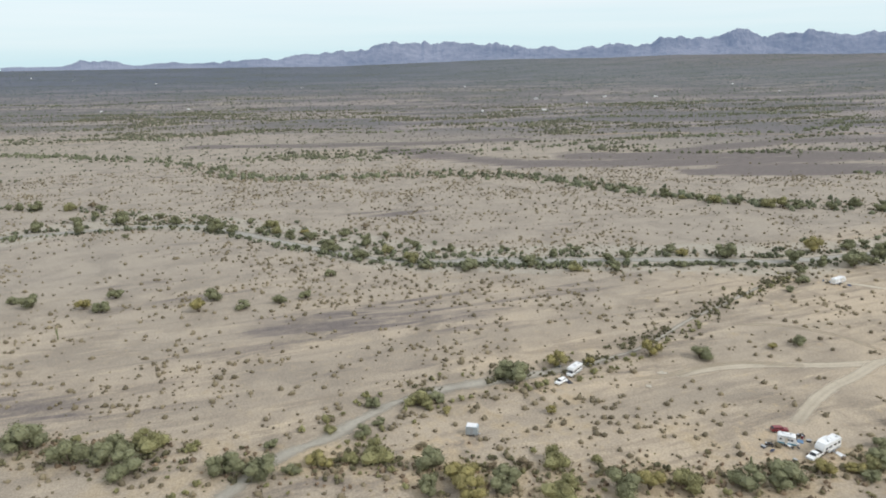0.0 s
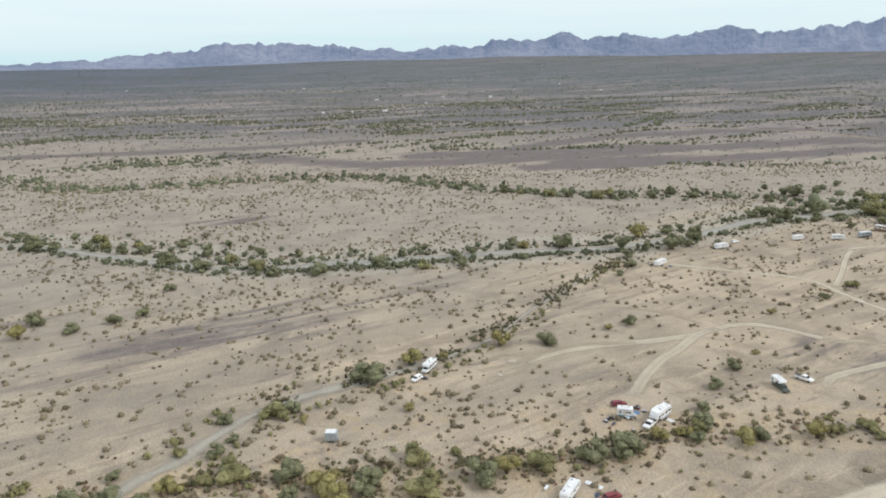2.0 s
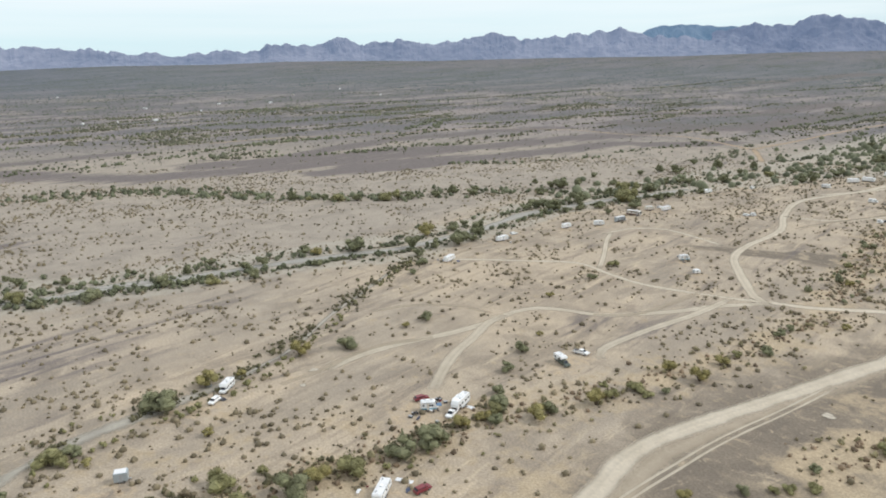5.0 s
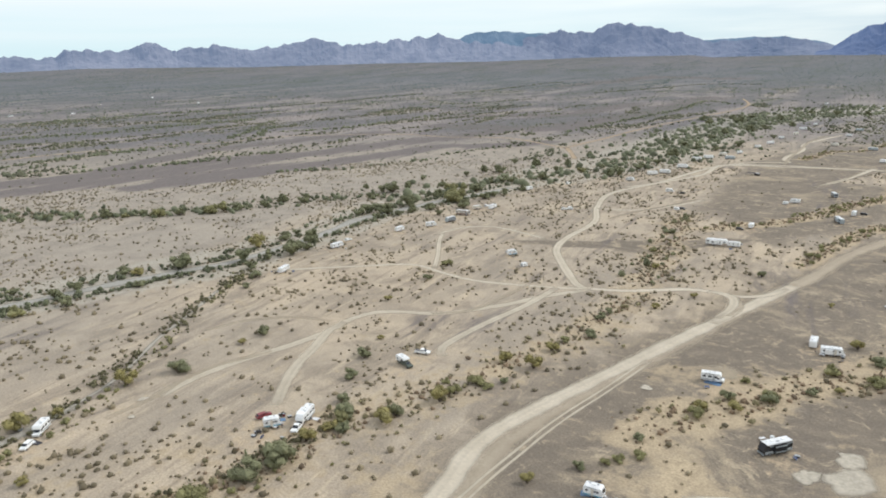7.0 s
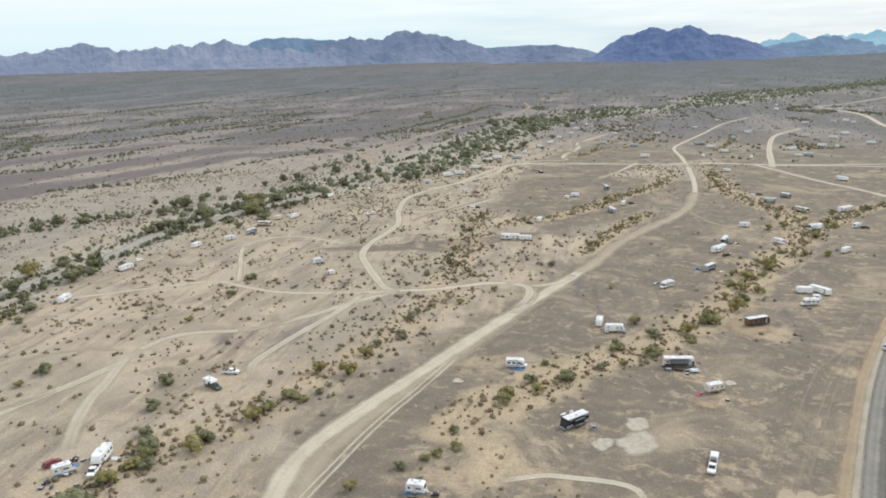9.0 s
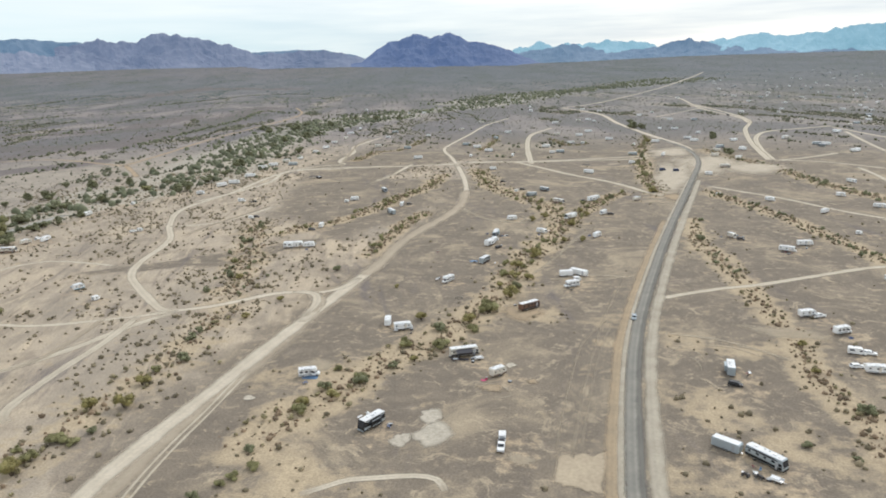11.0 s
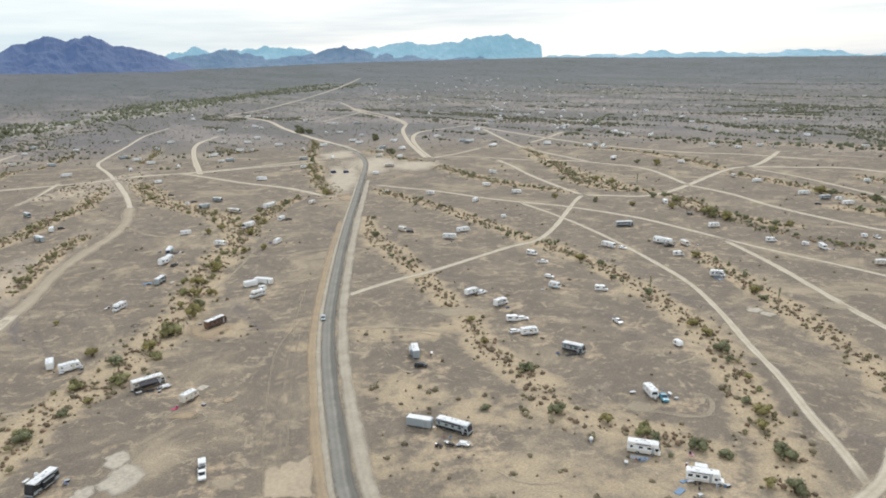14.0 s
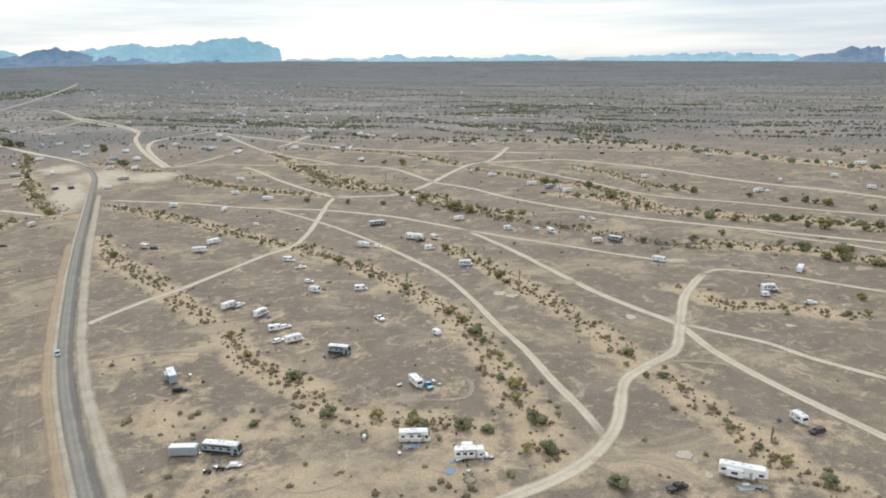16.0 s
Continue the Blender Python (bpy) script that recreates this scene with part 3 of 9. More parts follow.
def build_ground():
    yaws = np.concatenate([np.arange(-76, 136, 0.7), np.arange(138, 284, 4.0)])
    radii = np.concatenate([[30.0, 60.0, 90.0], np.geomspace(110, 4900, 270)])
    rr, yy = np.meshgrid(radii, np.radians(yaws), indexing="ij")
    px, py = -rr * np.sin(yy), rr * np.cos(yy)
    px, py = px.ravel(), py.ravel()
    pz = land(px, py)
    n, rows = len(yaws), len(radii)
    idx = np.arange(n * rows).reshape(rows, n)
    nxt = np.roll(idx, -1, axis=1)
    quads = np.stack([idx[:-1], nxt[:-1], nxt[1:], idx[1:]], -1).reshape(-1, 4)[:, ::-1]
    verts = np.concatenate([np.stack([px, py, pz], 1), [[0, 0, 0]]])
    fan = [(int(nxt[0, i]), int(idx[0, i]), n * rows) for i in range(n)]
    me = bpy.data.meshes.new("ground")
    me.from_pydata(verts.tolist(), [], quads.tolist() + fan)
    px, py = verts[:, 0], verts[:, 1]
    r, yaw = np.hypot(px, py), yaw_of(px, py)
    west = soft(yaw, 78, 108)
    layers = {
        "pave": pavement(px, py),
        "sand": sandy(px, py) * (1 - soft(r, 1100, 2200)),
        "plain": soft(-side(px, py, WASH_EDGE), 5, 60) * (0.3 + 0.7 * soft(r, 240, 420)) * (1 - soft(r, 950, 1600)),
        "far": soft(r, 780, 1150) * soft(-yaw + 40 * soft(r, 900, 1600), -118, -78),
        "scrub": soft(r, 700, 1400) * 0.75 + 0.25 * soft(r, 1800, 3200),
        "streak": streaks(px, py),
        "lines": wash_lines(px, py) * soft(r, 620, 900),
        "bed": beds(px, py),
        "stripe": stripes(px, py),
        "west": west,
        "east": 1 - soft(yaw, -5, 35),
        "far_haze": soft(r, 1700, 3500),
        "bajada_haze": soft(r, 2900, 4100) * soft(yaw, 12, 24) * (1 - soft(yaw, 66, 88)),
        "camp": px * 0,
    }
    for name, values in layers.items():
        me.attributes.new(name, "FLOAT", "POINT").data.foreach_set("value", np.asarray(values, np.float32))
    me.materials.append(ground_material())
    me.polygons.foreach_set("use_smooth", [True] * len(me.polygons))
    me.update()
    return tagged(new("ground", me), "pale tan desert floor with dark stony pavement", "ground", kind="structure")


WASH_EDGE = [(-168, -36), (-191, -19), (-212, 11), (-221, 42), (-240, 72), (-292, 126), (-349, 186), (-379, 270), (-386, 347), (-385, 430), (-392, 555), (-424, 834), (-460, 1224)]
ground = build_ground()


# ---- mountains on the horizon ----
# rock with distance haze painted into its colour and an even glow
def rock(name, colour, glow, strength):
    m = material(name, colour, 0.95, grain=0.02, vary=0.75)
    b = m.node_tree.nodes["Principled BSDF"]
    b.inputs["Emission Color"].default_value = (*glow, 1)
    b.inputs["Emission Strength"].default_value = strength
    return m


def range_of_hills(name, crest, depth, radius, mat, rough, seed, label):
    """A ridge with spurs and gullies along a crest of (yaw, elevation) marks, far off."""
    table = sorted(crest)
    lo, hi = table[0][0], table[-1][0]
    cols = max(40, int((hi - lo) / 0.09))
    steps = 22
    yaw = np.linspace(lo, hi, cols)
    up = np.interp(yaw, [q[0] for q in table], [q[1] for q in table])
    foot = np.interp(yaw, [q[0] for q in sorted(BASE)], [q[1] for q in sorted(BASE)])
    jag = sum((patchy(yaw * 9 * 2 ** k, yaw * 0 + seed, 5.0, seed + k) - 0.5) / 2 ** k for k in range(5))
    tall = np.clip(up - foot, 0.0, None)
    up = up + jag * rough * np.clip(tall, 0.3, 1.2)
    top = EYE_Z + radius * np.tan(np.radians(up))
    verts = []
    for i in range(steps + 5):
        s = i / steps
        r = radius - depth * (1 - s)
        px, py = -r * np.sin(np.radians(yaw)), r * np.cos(np.radians(yaw))
        low = np.minimum(land(px, py), top) - 6
        warp = 160 * (patchy(px, py, 300, seed + 9) - 0.5)
        spur = sum(np.abs(patchy(px + warp, py + warp, 190 / 2 ** k, seed + 20 + k) - 0.5) / 1.7 ** k for k in range(5))
        rise = min(s, 1.0) ** 1.35
        if s <= 1:
            h = low + (top - low) * np.clip(rise * (1.30 - 1.25 * spur * (1 - s) ** 0.5) - 0.15 * (1 - s) * spur, 0, 1.0 if i < steps else 9)
            if i == steps:
                h = top
        else:
            h = top - (s - 1) * steps * 0.16 * (top - low)
        verts.append(np.stack([px, py, h], 1))
    rows = len(verts)
    verts = np.concatenate(verts)
    idx = np.arange(rows * cols).reshape(rows, cols)
    quads = np.stack([idx[:-1, :-1], idx[:-1, 1:], idx[1:, 1:], idx[1:, :-1]], -1).reshape(-1, 4)
    me = bpy.data.meshes.new(name)
    me.from_pydata(verts.tolist(), [], quads.tolist())
    me.materials.append(mat)
    return tagged(new(name, me), label, "mountains", kind="structure")


PURPLE = rock("purple_haze_rock", (0.118, 0.110, 0.116), (0.086, 0.136, 0.236), 1.0)
DUSK = rock("dark_purple_haze_rock", (0.050, 0.058, 0.078), (0.050, 0.094, 0.212), 1.0)
BLUE = rock("blue_haze_rock", (0.080, 0.085, 0.095), (0.075, 0.150, 0.250), 1.0)
PALE = rock("pale_blue_haze_rock", (0.110, 0.120, 0.130), (0.170, 0.352, 0.460), 1.0)
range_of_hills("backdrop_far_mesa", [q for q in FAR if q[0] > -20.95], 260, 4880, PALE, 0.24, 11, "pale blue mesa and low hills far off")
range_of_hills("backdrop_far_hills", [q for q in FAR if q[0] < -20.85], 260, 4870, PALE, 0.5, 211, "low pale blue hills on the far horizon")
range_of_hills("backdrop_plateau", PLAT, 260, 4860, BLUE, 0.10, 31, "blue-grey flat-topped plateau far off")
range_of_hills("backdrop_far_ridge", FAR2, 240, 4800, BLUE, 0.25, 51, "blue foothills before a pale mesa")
range_of_hills("backdrop_high_range", NEAR2, 420, 4760, rock("slate_haze_rock", (0.088, 0.085, 0.095), (0.080, 0.124, 0.218), 1.0), 0.22, 71, "jagged slate-blue mountain range")
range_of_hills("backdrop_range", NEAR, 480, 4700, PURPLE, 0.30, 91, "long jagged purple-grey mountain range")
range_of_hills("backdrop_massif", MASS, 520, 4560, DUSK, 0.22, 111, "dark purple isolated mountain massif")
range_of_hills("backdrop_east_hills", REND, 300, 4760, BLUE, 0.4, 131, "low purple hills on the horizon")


# ---- roads, tracks and washes ----
def ribbon_material(name, colour, second, edge, strength, ruts=False, stain=0.3, lanes_seen=0.06):
    m = bpy.data.materials.new(name)
    m.use_nodes = True
    t = m.node_tree
    b = t.nodes["Principled BSDF"]
    b.inputs["Roughness"].default_value = 0.92
    b.inputs["Specular IOR Level"].default_value = 0.2
    where = t.nodes.new("ShaderNodeTexCoord")
    a = node(t, "ShaderNodeTexNoise", Scale=0.11, Detail=5.0, Roughness=0.65)
    f = node(t, "ShaderNodeTexNoise", Scale=0.9, Detail=4.0, Roughness=0.7)
    link(t, where, "Object", a, "Vector")
    link(t, where, "Object", f, "Vector")
    across = t.nodes.new("ShaderNodeAttribute")
    across.attribute_name = "across"
    ends = t.nodes.new("ShaderNodeAttribute")
    ends.attribute_name = "ends"
    tone = node(t, "ShaderNodeMapRange", From_Min=0.35, From_Max=0.65)
    link(t, a, 0, tone, 0)
    col = node(t, "ShaderNodeMixRGB", Color1=(*colour, 1), Color2=(*second, 1))
    link(t, tone, 0, col, 0)
    speck = node(t, "ShaderNodeMapRange", From_Min=0.3, From_Max=0.7, To_Min=1 - stain * 0.5, To_Max=1 + stain * 0.5)
    link(t, f, 0, speck, 0)
    grain = node(t, "ShaderNodeMixRGB", Fac=1.0)
    grain.blend_type = "MULTIPLY"
    link(t, col, 0, grain, 1)
    link(t, speck, 0, grain, 2)
    lanes = node(t, "ShaderNodeTexNoise", Scale=3.2, Detail=2.0)
    lanes.noise_dimensions = "1D"
    link(t, across, "Fac", lanes, "W")
    worn = node(t, "ShaderNodeMapRange", From_Min=0.3, From_Max=0.7, To_Min=1 - lanes_seen, To_Max=1 + lanes_seen)
    link(t, lanes, 0, worn, 0)
    along = node(t, "ShaderNodeMixRGB", Fac=1.0)
    along.blend_type = "MULTIPLY"
    link(t, grain, 0, along, 1)
    link(t, worn, 0, along, 2)
    link(t, along, 0, b, "Base Color")
    # ragged edge: the ribbon thins out to bare ground at its sides
    dist = t.nodes.new("ShaderNodeMath")
    dist.operation = "ABSOLUTE"
    link(t, across, "Fac", dist, 0)
    rough_edge = t.nodes.new("ShaderNodeMath")
    rough_edge.operation = "MULTIPLY_ADD"
    rough_edge.inputs[1].default_value = 0.55
    link(t, a, 0, rough_edge, 0)
    link(t, f, 0, rough_edge, 2)
    ragged = t.nodes.new("ShaderNodeMath")
    ragged.operation = "MULTIPLY_ADD"
    link(t, rough_edge, 0, ragged, 0)
    ragged.inputs[1].default_value = edge * 0.75
    link(t, dist, 0, ragged, 2)
    cut = node(t, "ShaderNodeMapRange", From_Min=1.0 + edge * 0.35, From_Max=1.0 - edge * 0.45, To_Min=0.0, To_Max=strength)
    cut.interpolation_type = "SMOOTHSTEP"
    link(t, ragged, 0, cut, 0)
    fade = t.nodes.new("ShaderNodeMath")
    fade.operation = "MULTIPLY"
    link(t, cut, 0, fade, 0)
    link(t, ends, "Fac", fade, 1)
    last = fade
    if ruts:
        # two wheel ruts with a stonier crown between
        crown = node(t, "ShaderNodeMapRange", From_Min=0.0, From_Max=0.35, To_Min=0.86, To_Max=1.0)
        link(t, dist, 0, crown, 0)
        last = t.nodes.new("ShaderNodeMath")
        last.operation = "MULTIPLY"
        link(t, fade, 0, last, 0)
        link(t, crown, 0, last, 1)
    link(t, last, 0, b, "Alpha")
    return m


LOOKS = {
    "A": ribbon_material("asphalt", (0.240, 0.231, 0.207), (0.306, 0.290, 0.254), 0.6, 0.93, stain=0.16, lanes_seen=0.12),
    "K": ribbon_material("worn_lane", (0.175, 0.170, 0.156), (0.220, 0.212, 0.190), 0.85, 0.45, stain=0.2, lanes_seen=0.1),
    "S": ribbon_material("road_shoulder", (0.500, 0.450, 0.365), (0.390, 0.345, 0.275), 0.7, 0.88, lanes_seen=0.06),
    "O": ribbon_material("graded_sand", (0.490, 0.375, 0.250), (0.380, 0.305, 0.215), 0.7, 0.8),
    "D": ribbon_material("packed_dirt", (0.600, 0.535, 0.430), (0.520, 0.456, 0.358), 0.60, 0.93, ruts=True),
    "G": ribbon_material("graded_dirt", (0.590, 0.525, 0.425), (0.510, 0.448, 0.355), 0.66, 0.95),
    "B": ribbon_material("graded_margin", (0.510, 0.432, 0.332), (0.445, 0.376, 0.288), 0.80, 0.72),
    "E": ribbon_material("soft_dirt", (0.590, 0.525, 0.420), (0.510, 0.446, 0.350), 0.66, 0.88, ruts=True),
    "F": ribbon_material("faint_dirt", (0.500, 0.430, 0.325), (0.430, 0.366, 0.278), 0.70, 0.58, ruts=True),
    "L": ribbon_material("tyre_marks", (0.440, 0.375, 0.285), (0.390, 0.332, 0.254), 0.75, 0.34),
    "T": ribbon_material("tan_dirt", (0.520, 0.395, 0.270), (0.420, 0.328, 0.230), 0.5, 0.8),
    "P": ribbon_material("bare_caliche", (0.535, 0.485, 0.400), (0.450, 0.405, 0.335), 0.42, 0.9, stain=0.5, lanes_seen=0.0),
    "C": ribbon_material("trampled_gravel", (0.560, 0.490, 0.392), (0.470, 0.405, 0.315), 0.7, 0.9, stain=0.5, lanes_seen=0.0),
    "Q": ribbon_material("scraped_tan_dirt", (0.500, 0.415, 0.305), (0.430, 0.355, 0.262), 0.25, 0.9, stain=0.3, lanes_seen=0.0),
    "V": ribbon_material("broad_wash_gravel", (0.400, 0.388, 0.350), (0.350, 0.338, 0.305), 0.6, 0.9, lanes_seen=0.05),
    "W": ribbon_material("wash_gravel", (0.455, 0.425, 0.362), (0.400, 0.374, 0.322), 0.9, 0.85, stain=0.5, lanes_seen=0.0),
}
LABELS = {"paved_road": ("worn grey asphalt road across the desert", "road"), "road_shoulder": ("pale gravel shoulder of the paved road", "road shoulder"),
          "dirt_road": ("broad pale graded dirt road", "dirt road"), "wheel_track": ("pale two-rut dirt track over stony ground", "dirt track"),
          "wash_bed": ("dry grey gravel wash bed", "wash"), "pale_clearing": ("scraped pale clearing in the stony ground", "clearing")}
TRACKS = []
BEDS = []
laid = 0


def smooth_line(line, step):
    """Catmull-Rom points along a polyline, about a step apart."""
    pts = [Vector((*p, 0)) for p in line]
    pts = [2 * pts[0] - pts[1], *pts, 2 * pts[-1] - pts[-2]]
    out = []
    for a, b, c, d in zip(pts, pts[1:], pts[2:], pts[3:]):
        n = max(2, int((c - b).length / step))
        for i in range(n):
            s = i / n
            out.append(0.5 * (2 * b + (c - a) * s + (2 * a - 5 * b + 4 * c - d) * s * s + (3 * b - a - 3 * c + d) * s ** 3))
    out.append(pts[-2])
    return out


def lay(name, width, look_of, line, shift=0.0, blunt=False):
    """A road, track or wash bed as a thin sheet with a ragged edge, just above the ground."""
    global laid
    laid += 1
    pts = smooth_line(line, 4.0)
    if not shift:
        TRACKS.append((18 if name == "paved_road" else width, line))
    if look_of in "WV":
        BEDS.append(line)
    cols = (-1.0, -0.6, 0.0, 0.6, 1.0)
    verts, across, ends = [], [], []
    total = len(pts) - 1
    for i, p in enumerate(pts):
        way = (pts[min(i + 1, total)] - pts[max(i - 1, 0)]).normalized()
        right = Vector((way.y, -way.x, 0))
        half = width * (0.58 if look_of in "DF" else 0.66) * (1 + (0.5 if look_of in "WV" else 0.16) * (noise.noise(p * 0.03) + noise.noise(p * 0.11)) * (0.2 if look_of == "A" else 1))
        for c in cols:
            q = p + right * (shift + c * half)
            verts.append((q.x, q.y, land_at(q.x, q.y) + 0.02 + 0.0015 * laid))
            across.append(c)
            ends.append(1.0 if blunt else min(1.0, min(i, total - i) / 3 + 0.45))
    n = len(cols)
    faces = [(i * n + j, i * n + j + 1, (i + 1) * n + j + 1, (i + 1) * n + j) for i in range(total) for j in range(n - 1)]
    me = bpy.data.meshes.new(name)
    me.from_pydata(verts, [], faces)
    me.attributes.new("across", "FLOAT", "POINT").data.foreach_set("value", np.array(across, np.float32))
    me.attributes.new("ends", "FLOAT", "POINT").data.foreach_set("value", np.array(ends, np.float32))
    me.materials.append(LOOKS[look_of])
    label, category = LABELS[name]
    return tagged(new(name, me), label, category, kind="structure")


def clearing(x, y, rx, ry, turn, look_of="S", boxy=1.0):
    """A scraped, pale, ragged patch of ground."""
    global laid
    laid += 1
    verts, across = [], []
    m = pose(x, y, 0, 0, 0, turn)
    for j in range(5):
        for i in range(24):
            g, s = 2 * math.pi * i / 24, j / 4 * 1.25
            wob = 1 + 0.45 * noise.noise((math.cos(g) * 1.3 + x, math.sin(g) * 1.3 + y, 0.5)) + 0.25 * noise.noise((math.cos(g) * 4 + x, math.sin(g) * 4 + y, 2.5))
            c, q = math.cos(g), math.sin(g)
            p = m @ Vector((math.copysign(abs(c) ** boxy, c) * s * rx * wob, math.copysign(abs(q) ** boxy, q) * s * ry * wob, 0))
            verts.append((p.x, p.y, land_at(p.x, p.y) + 0.02 + 0.0015 * laid))
            across.append(j / 4)
    faces = [(j * 24 + i, j * 24 + (i + 1) % 24, (j + 1) * 24 + (i + 1) % 24, (j + 1) * 24 + i) for j in range(4) for i in range(24)]
    me = bpy.data.meshes.new("pale_clearing")
    me.from_pydata(verts, [], faces)
    me.attributes.new("across", "FLOAT", "POINT").data.foreach_set("value", np.array(across, np.float32))
    me.attributes.new("ends", "FLOAT", "POINT").data.foreach_set("value", np.ones(len(verts), np.float32))
    me.materials.append(LOOKS[look_of])
    TRACKS.append((min(rx, ry) * 1.2, [(x - 0.5, y), (x + 0.5, y)]))
    return tagged(new("pale_clearing", me), *LABELS["pale_clearing"], kind="structure")


# ---- roads, tracks and washes: name, width, look, centre line ----
lay('dirt_road', 13, 'B', [(-84.5, 54.0), (-92.0, 70.0), (-101.0, 88.0), (-109.1, 107.6), (-114.3, 118.5), (-117.1, 129.1), (-118.3, 139.9), (-119.0, 152.3), (-119.4, 167.7), (-119.3, 183.9), (-119.2, 201.9), (-119.0, 222.5), (-118.6, 243.6), (-117.9, 268.6), (-116.9, 296.3), (-115.6, 318.5)])
lay('dirt_road', 7.4, 'G', [(-90.5, 52.0), (-98.0, 68.0), (-106.0, 86.0), (-114.1, 105.6), (-119.3, 116.5), (-122.1, 127.1), (-122.8, 137.9), (-122.8, 150.3), (-122.4, 165.7), (-121.8, 181.9), (-121.2, 199.9), (-120.6, 220.5), (-119.6, 242.6), (-118.4, 267.6), (-117.2, 295.3), (-115.9, 317.5), (-114.8, 342.4)])
lay('dirt_road', 6.2, 'G', [(-114.8, 342.4), (-116.0, 383.4), (-112.3, 424.7), (-105.9, 464.4), (-105.1, 506.1), (-112.6, 562.9), (-128.1, 629.3), (-149.3, 703.8)])
lay('dirt_road', 12, 'B', [(-115.9, 317.5), (-114.8, 342.4), (-116.0, 383.4), (-112.3, 424.7), (-105.9, 464.4), (-105.1, 506.1), (-112.6, 562.9)])
lay('dirt_road', 6, 'G', [(-149.3, 703.8), (-170.7, 770.4), (-194.7, 840.3), (-199.6, 900.6), (-199.9, 1026.0), (-202.2, 1195.3), (-184.8, 1341.4)])
RUTS = [(-99.5, 78.0), (-103.4, 91.0), (-106.4, 103.7), (-108.5, 114.1), (-110.6, 127.1), (-112.7, 139.9), (-114.3, 155.0), (-115.2, 171.6), (-116.6, 188.0), (-118.0, 203.0)]
lay('wheel_track', 1.05, 'E', RUTS, -1.0)
lay('wheel_track', 1.05, 'E', RUTS, 1.0)
lay('wheel_track', 5.2, 'G', [(-187.7, 248.5), (-178.1, 255.0), (-167.6, 261.6), (-157.5, 271.9), (-147.7, 282.7), (-138.3, 286.8), (-131.2, 287.3), (-124.3, 281.2), (-120.0, 271.3), (-118.9, 261.4), (-119.3, 250.4)])
lay('wheel_track', 4.0, 'G', [(-135.0, 287.0), (-126.2, 288.6), (-120.5, 295.1), (-117.5, 302.5), (-116.2, 313.4)])
lay('pale_clearing', 8.0, 'B', [(-129.5, 286.0), (-127.5, 284.5), (-122.5, 276.0), (-119.6, 262.0)])
lay('wheel_track', 5.0, 'D', [(-140.0, 286.6), (-133.0, 287.4), (-127.6, 284.8), (-123.8, 277.6), (-121.6, 268.0), (-121.0, 257.0)])
lay('wheel_track', 6.1, 'D', [(-178.3, 253.3), (-187.9, 255.5), (-218.6, 282.8), (-234.7, 300.3), (-245.8, 324.1), (-259.0, 369.6), (-284.6, 408.7), (-308.2, 460.2), (-305.9, 522.7)])
lay('wheel_track', 8.0, 'D', [(-305.9, 522.7), (-311.5, 643.7), (-264.9, 674.8), (-214.8, 694.0), (-151.8, 715.2)])
lay('wheel_track', 4.0, 'D', [(-178.3, 253.3), (-200.7, 239.7), (-225.2, 227.9), (-245.8, 225.9), (-269.2, 225.2), (-286.9, 204.6), (-299.9, 188.1), (-313.2, 169.8)])
lay('wheel_track', 5.0, 'E', [(-178.3, 253.3), (-187.6, 231.5), (-192.7, 210.9), (-203.8, 186.2), (-216.0, 176.6), (-224.6, 168.4), (-226.1, 156.9), (-221.8, 142.1), (-219.5, 124.3), (-220.1, 107.9), (-219.0, 92.1), (-215.6, 77.9), (-212.1, 71.2)])
lay('wheel_track', 4.4, 'E', [(-191.2, 245.2), (-185.5, 216.1), (-182.9, 188.6), (-177.8, 161.9), (-171.0, 155.7)])
lay('wheel_track', 5.0, 'E', [(-225.0, 152.0), (-221.8, 142.1), (-210.6, 127.4), (-202.3, 115.5), (-191.1, 104.0), (-180.4, 94.8)])
lay('wheel_track', 4.0, 'F', [(-219.2, 115.5), (-222.2, 96.4), (-219.2, 82.0), (-213.4, 69.5), (-209.4, 54.3)])
lay('wheel_track', 4.0, 'F', [(-257.6, 106.5), (-256.2, 124.0), (-244.4, 141.4), (-229.7, 148.3)])
lay('wheel_track', 3.5, 'D', [(-309.7, 284.7), (-296.2, 269.1), (-271.1, 244.6), (-255.5, 228.0)])
lay('wheel_track', 3.5, 'D', [(-308.9, 276.4), (-310.3, 300.9), (-297.2, 316.0), (-271.4, 316.0), (-252.9, 313.1)])
lay('wheel_track', 4.2, 'D', [(-282.3, 405.3), (-258.6, 418.2), (-247.7, 447.6), (-241.9, 481.4)])
lay('wheel_track', 5.0, 'D', [(20.5, 304.5), (27.0, 306.4), (34.2, 311.6), (52.2, 323.0), (68.8, 331.0), (95.2, 348.2), (122.2, 365.9), (142.8, 376.6), (164.2, 404.3), (186.2, 439.7), (210.1, 478.7), (225.9, 500.9)])
lay('wheel_track', 7.5, 'D', [(225.9, 500.9), (244.8, 491.8), (269.4, 481.4), (307.8, 500.9), (370.4, 551.2), (411.3, 581.2), (451.7, 596.9), (538.7, 677.8)])
lay('wheel_track', 5.4, 'D', [(78.5, 603.9), (97.5, 582.8), (126.0, 551.3), (152.5, 510.9), (176.9, 483.7), (196.5, 463.1), (224.0, 417.1), (236.3, 378.7), (244.5, 346.2)])
lay('wheel_track', 4.0, 'D', [(244.5, 346.2), (252.9, 317.7), (265.6, 283.1), (274.0, 257.0), (281.9, 236.9), (289.9, 225.5)])
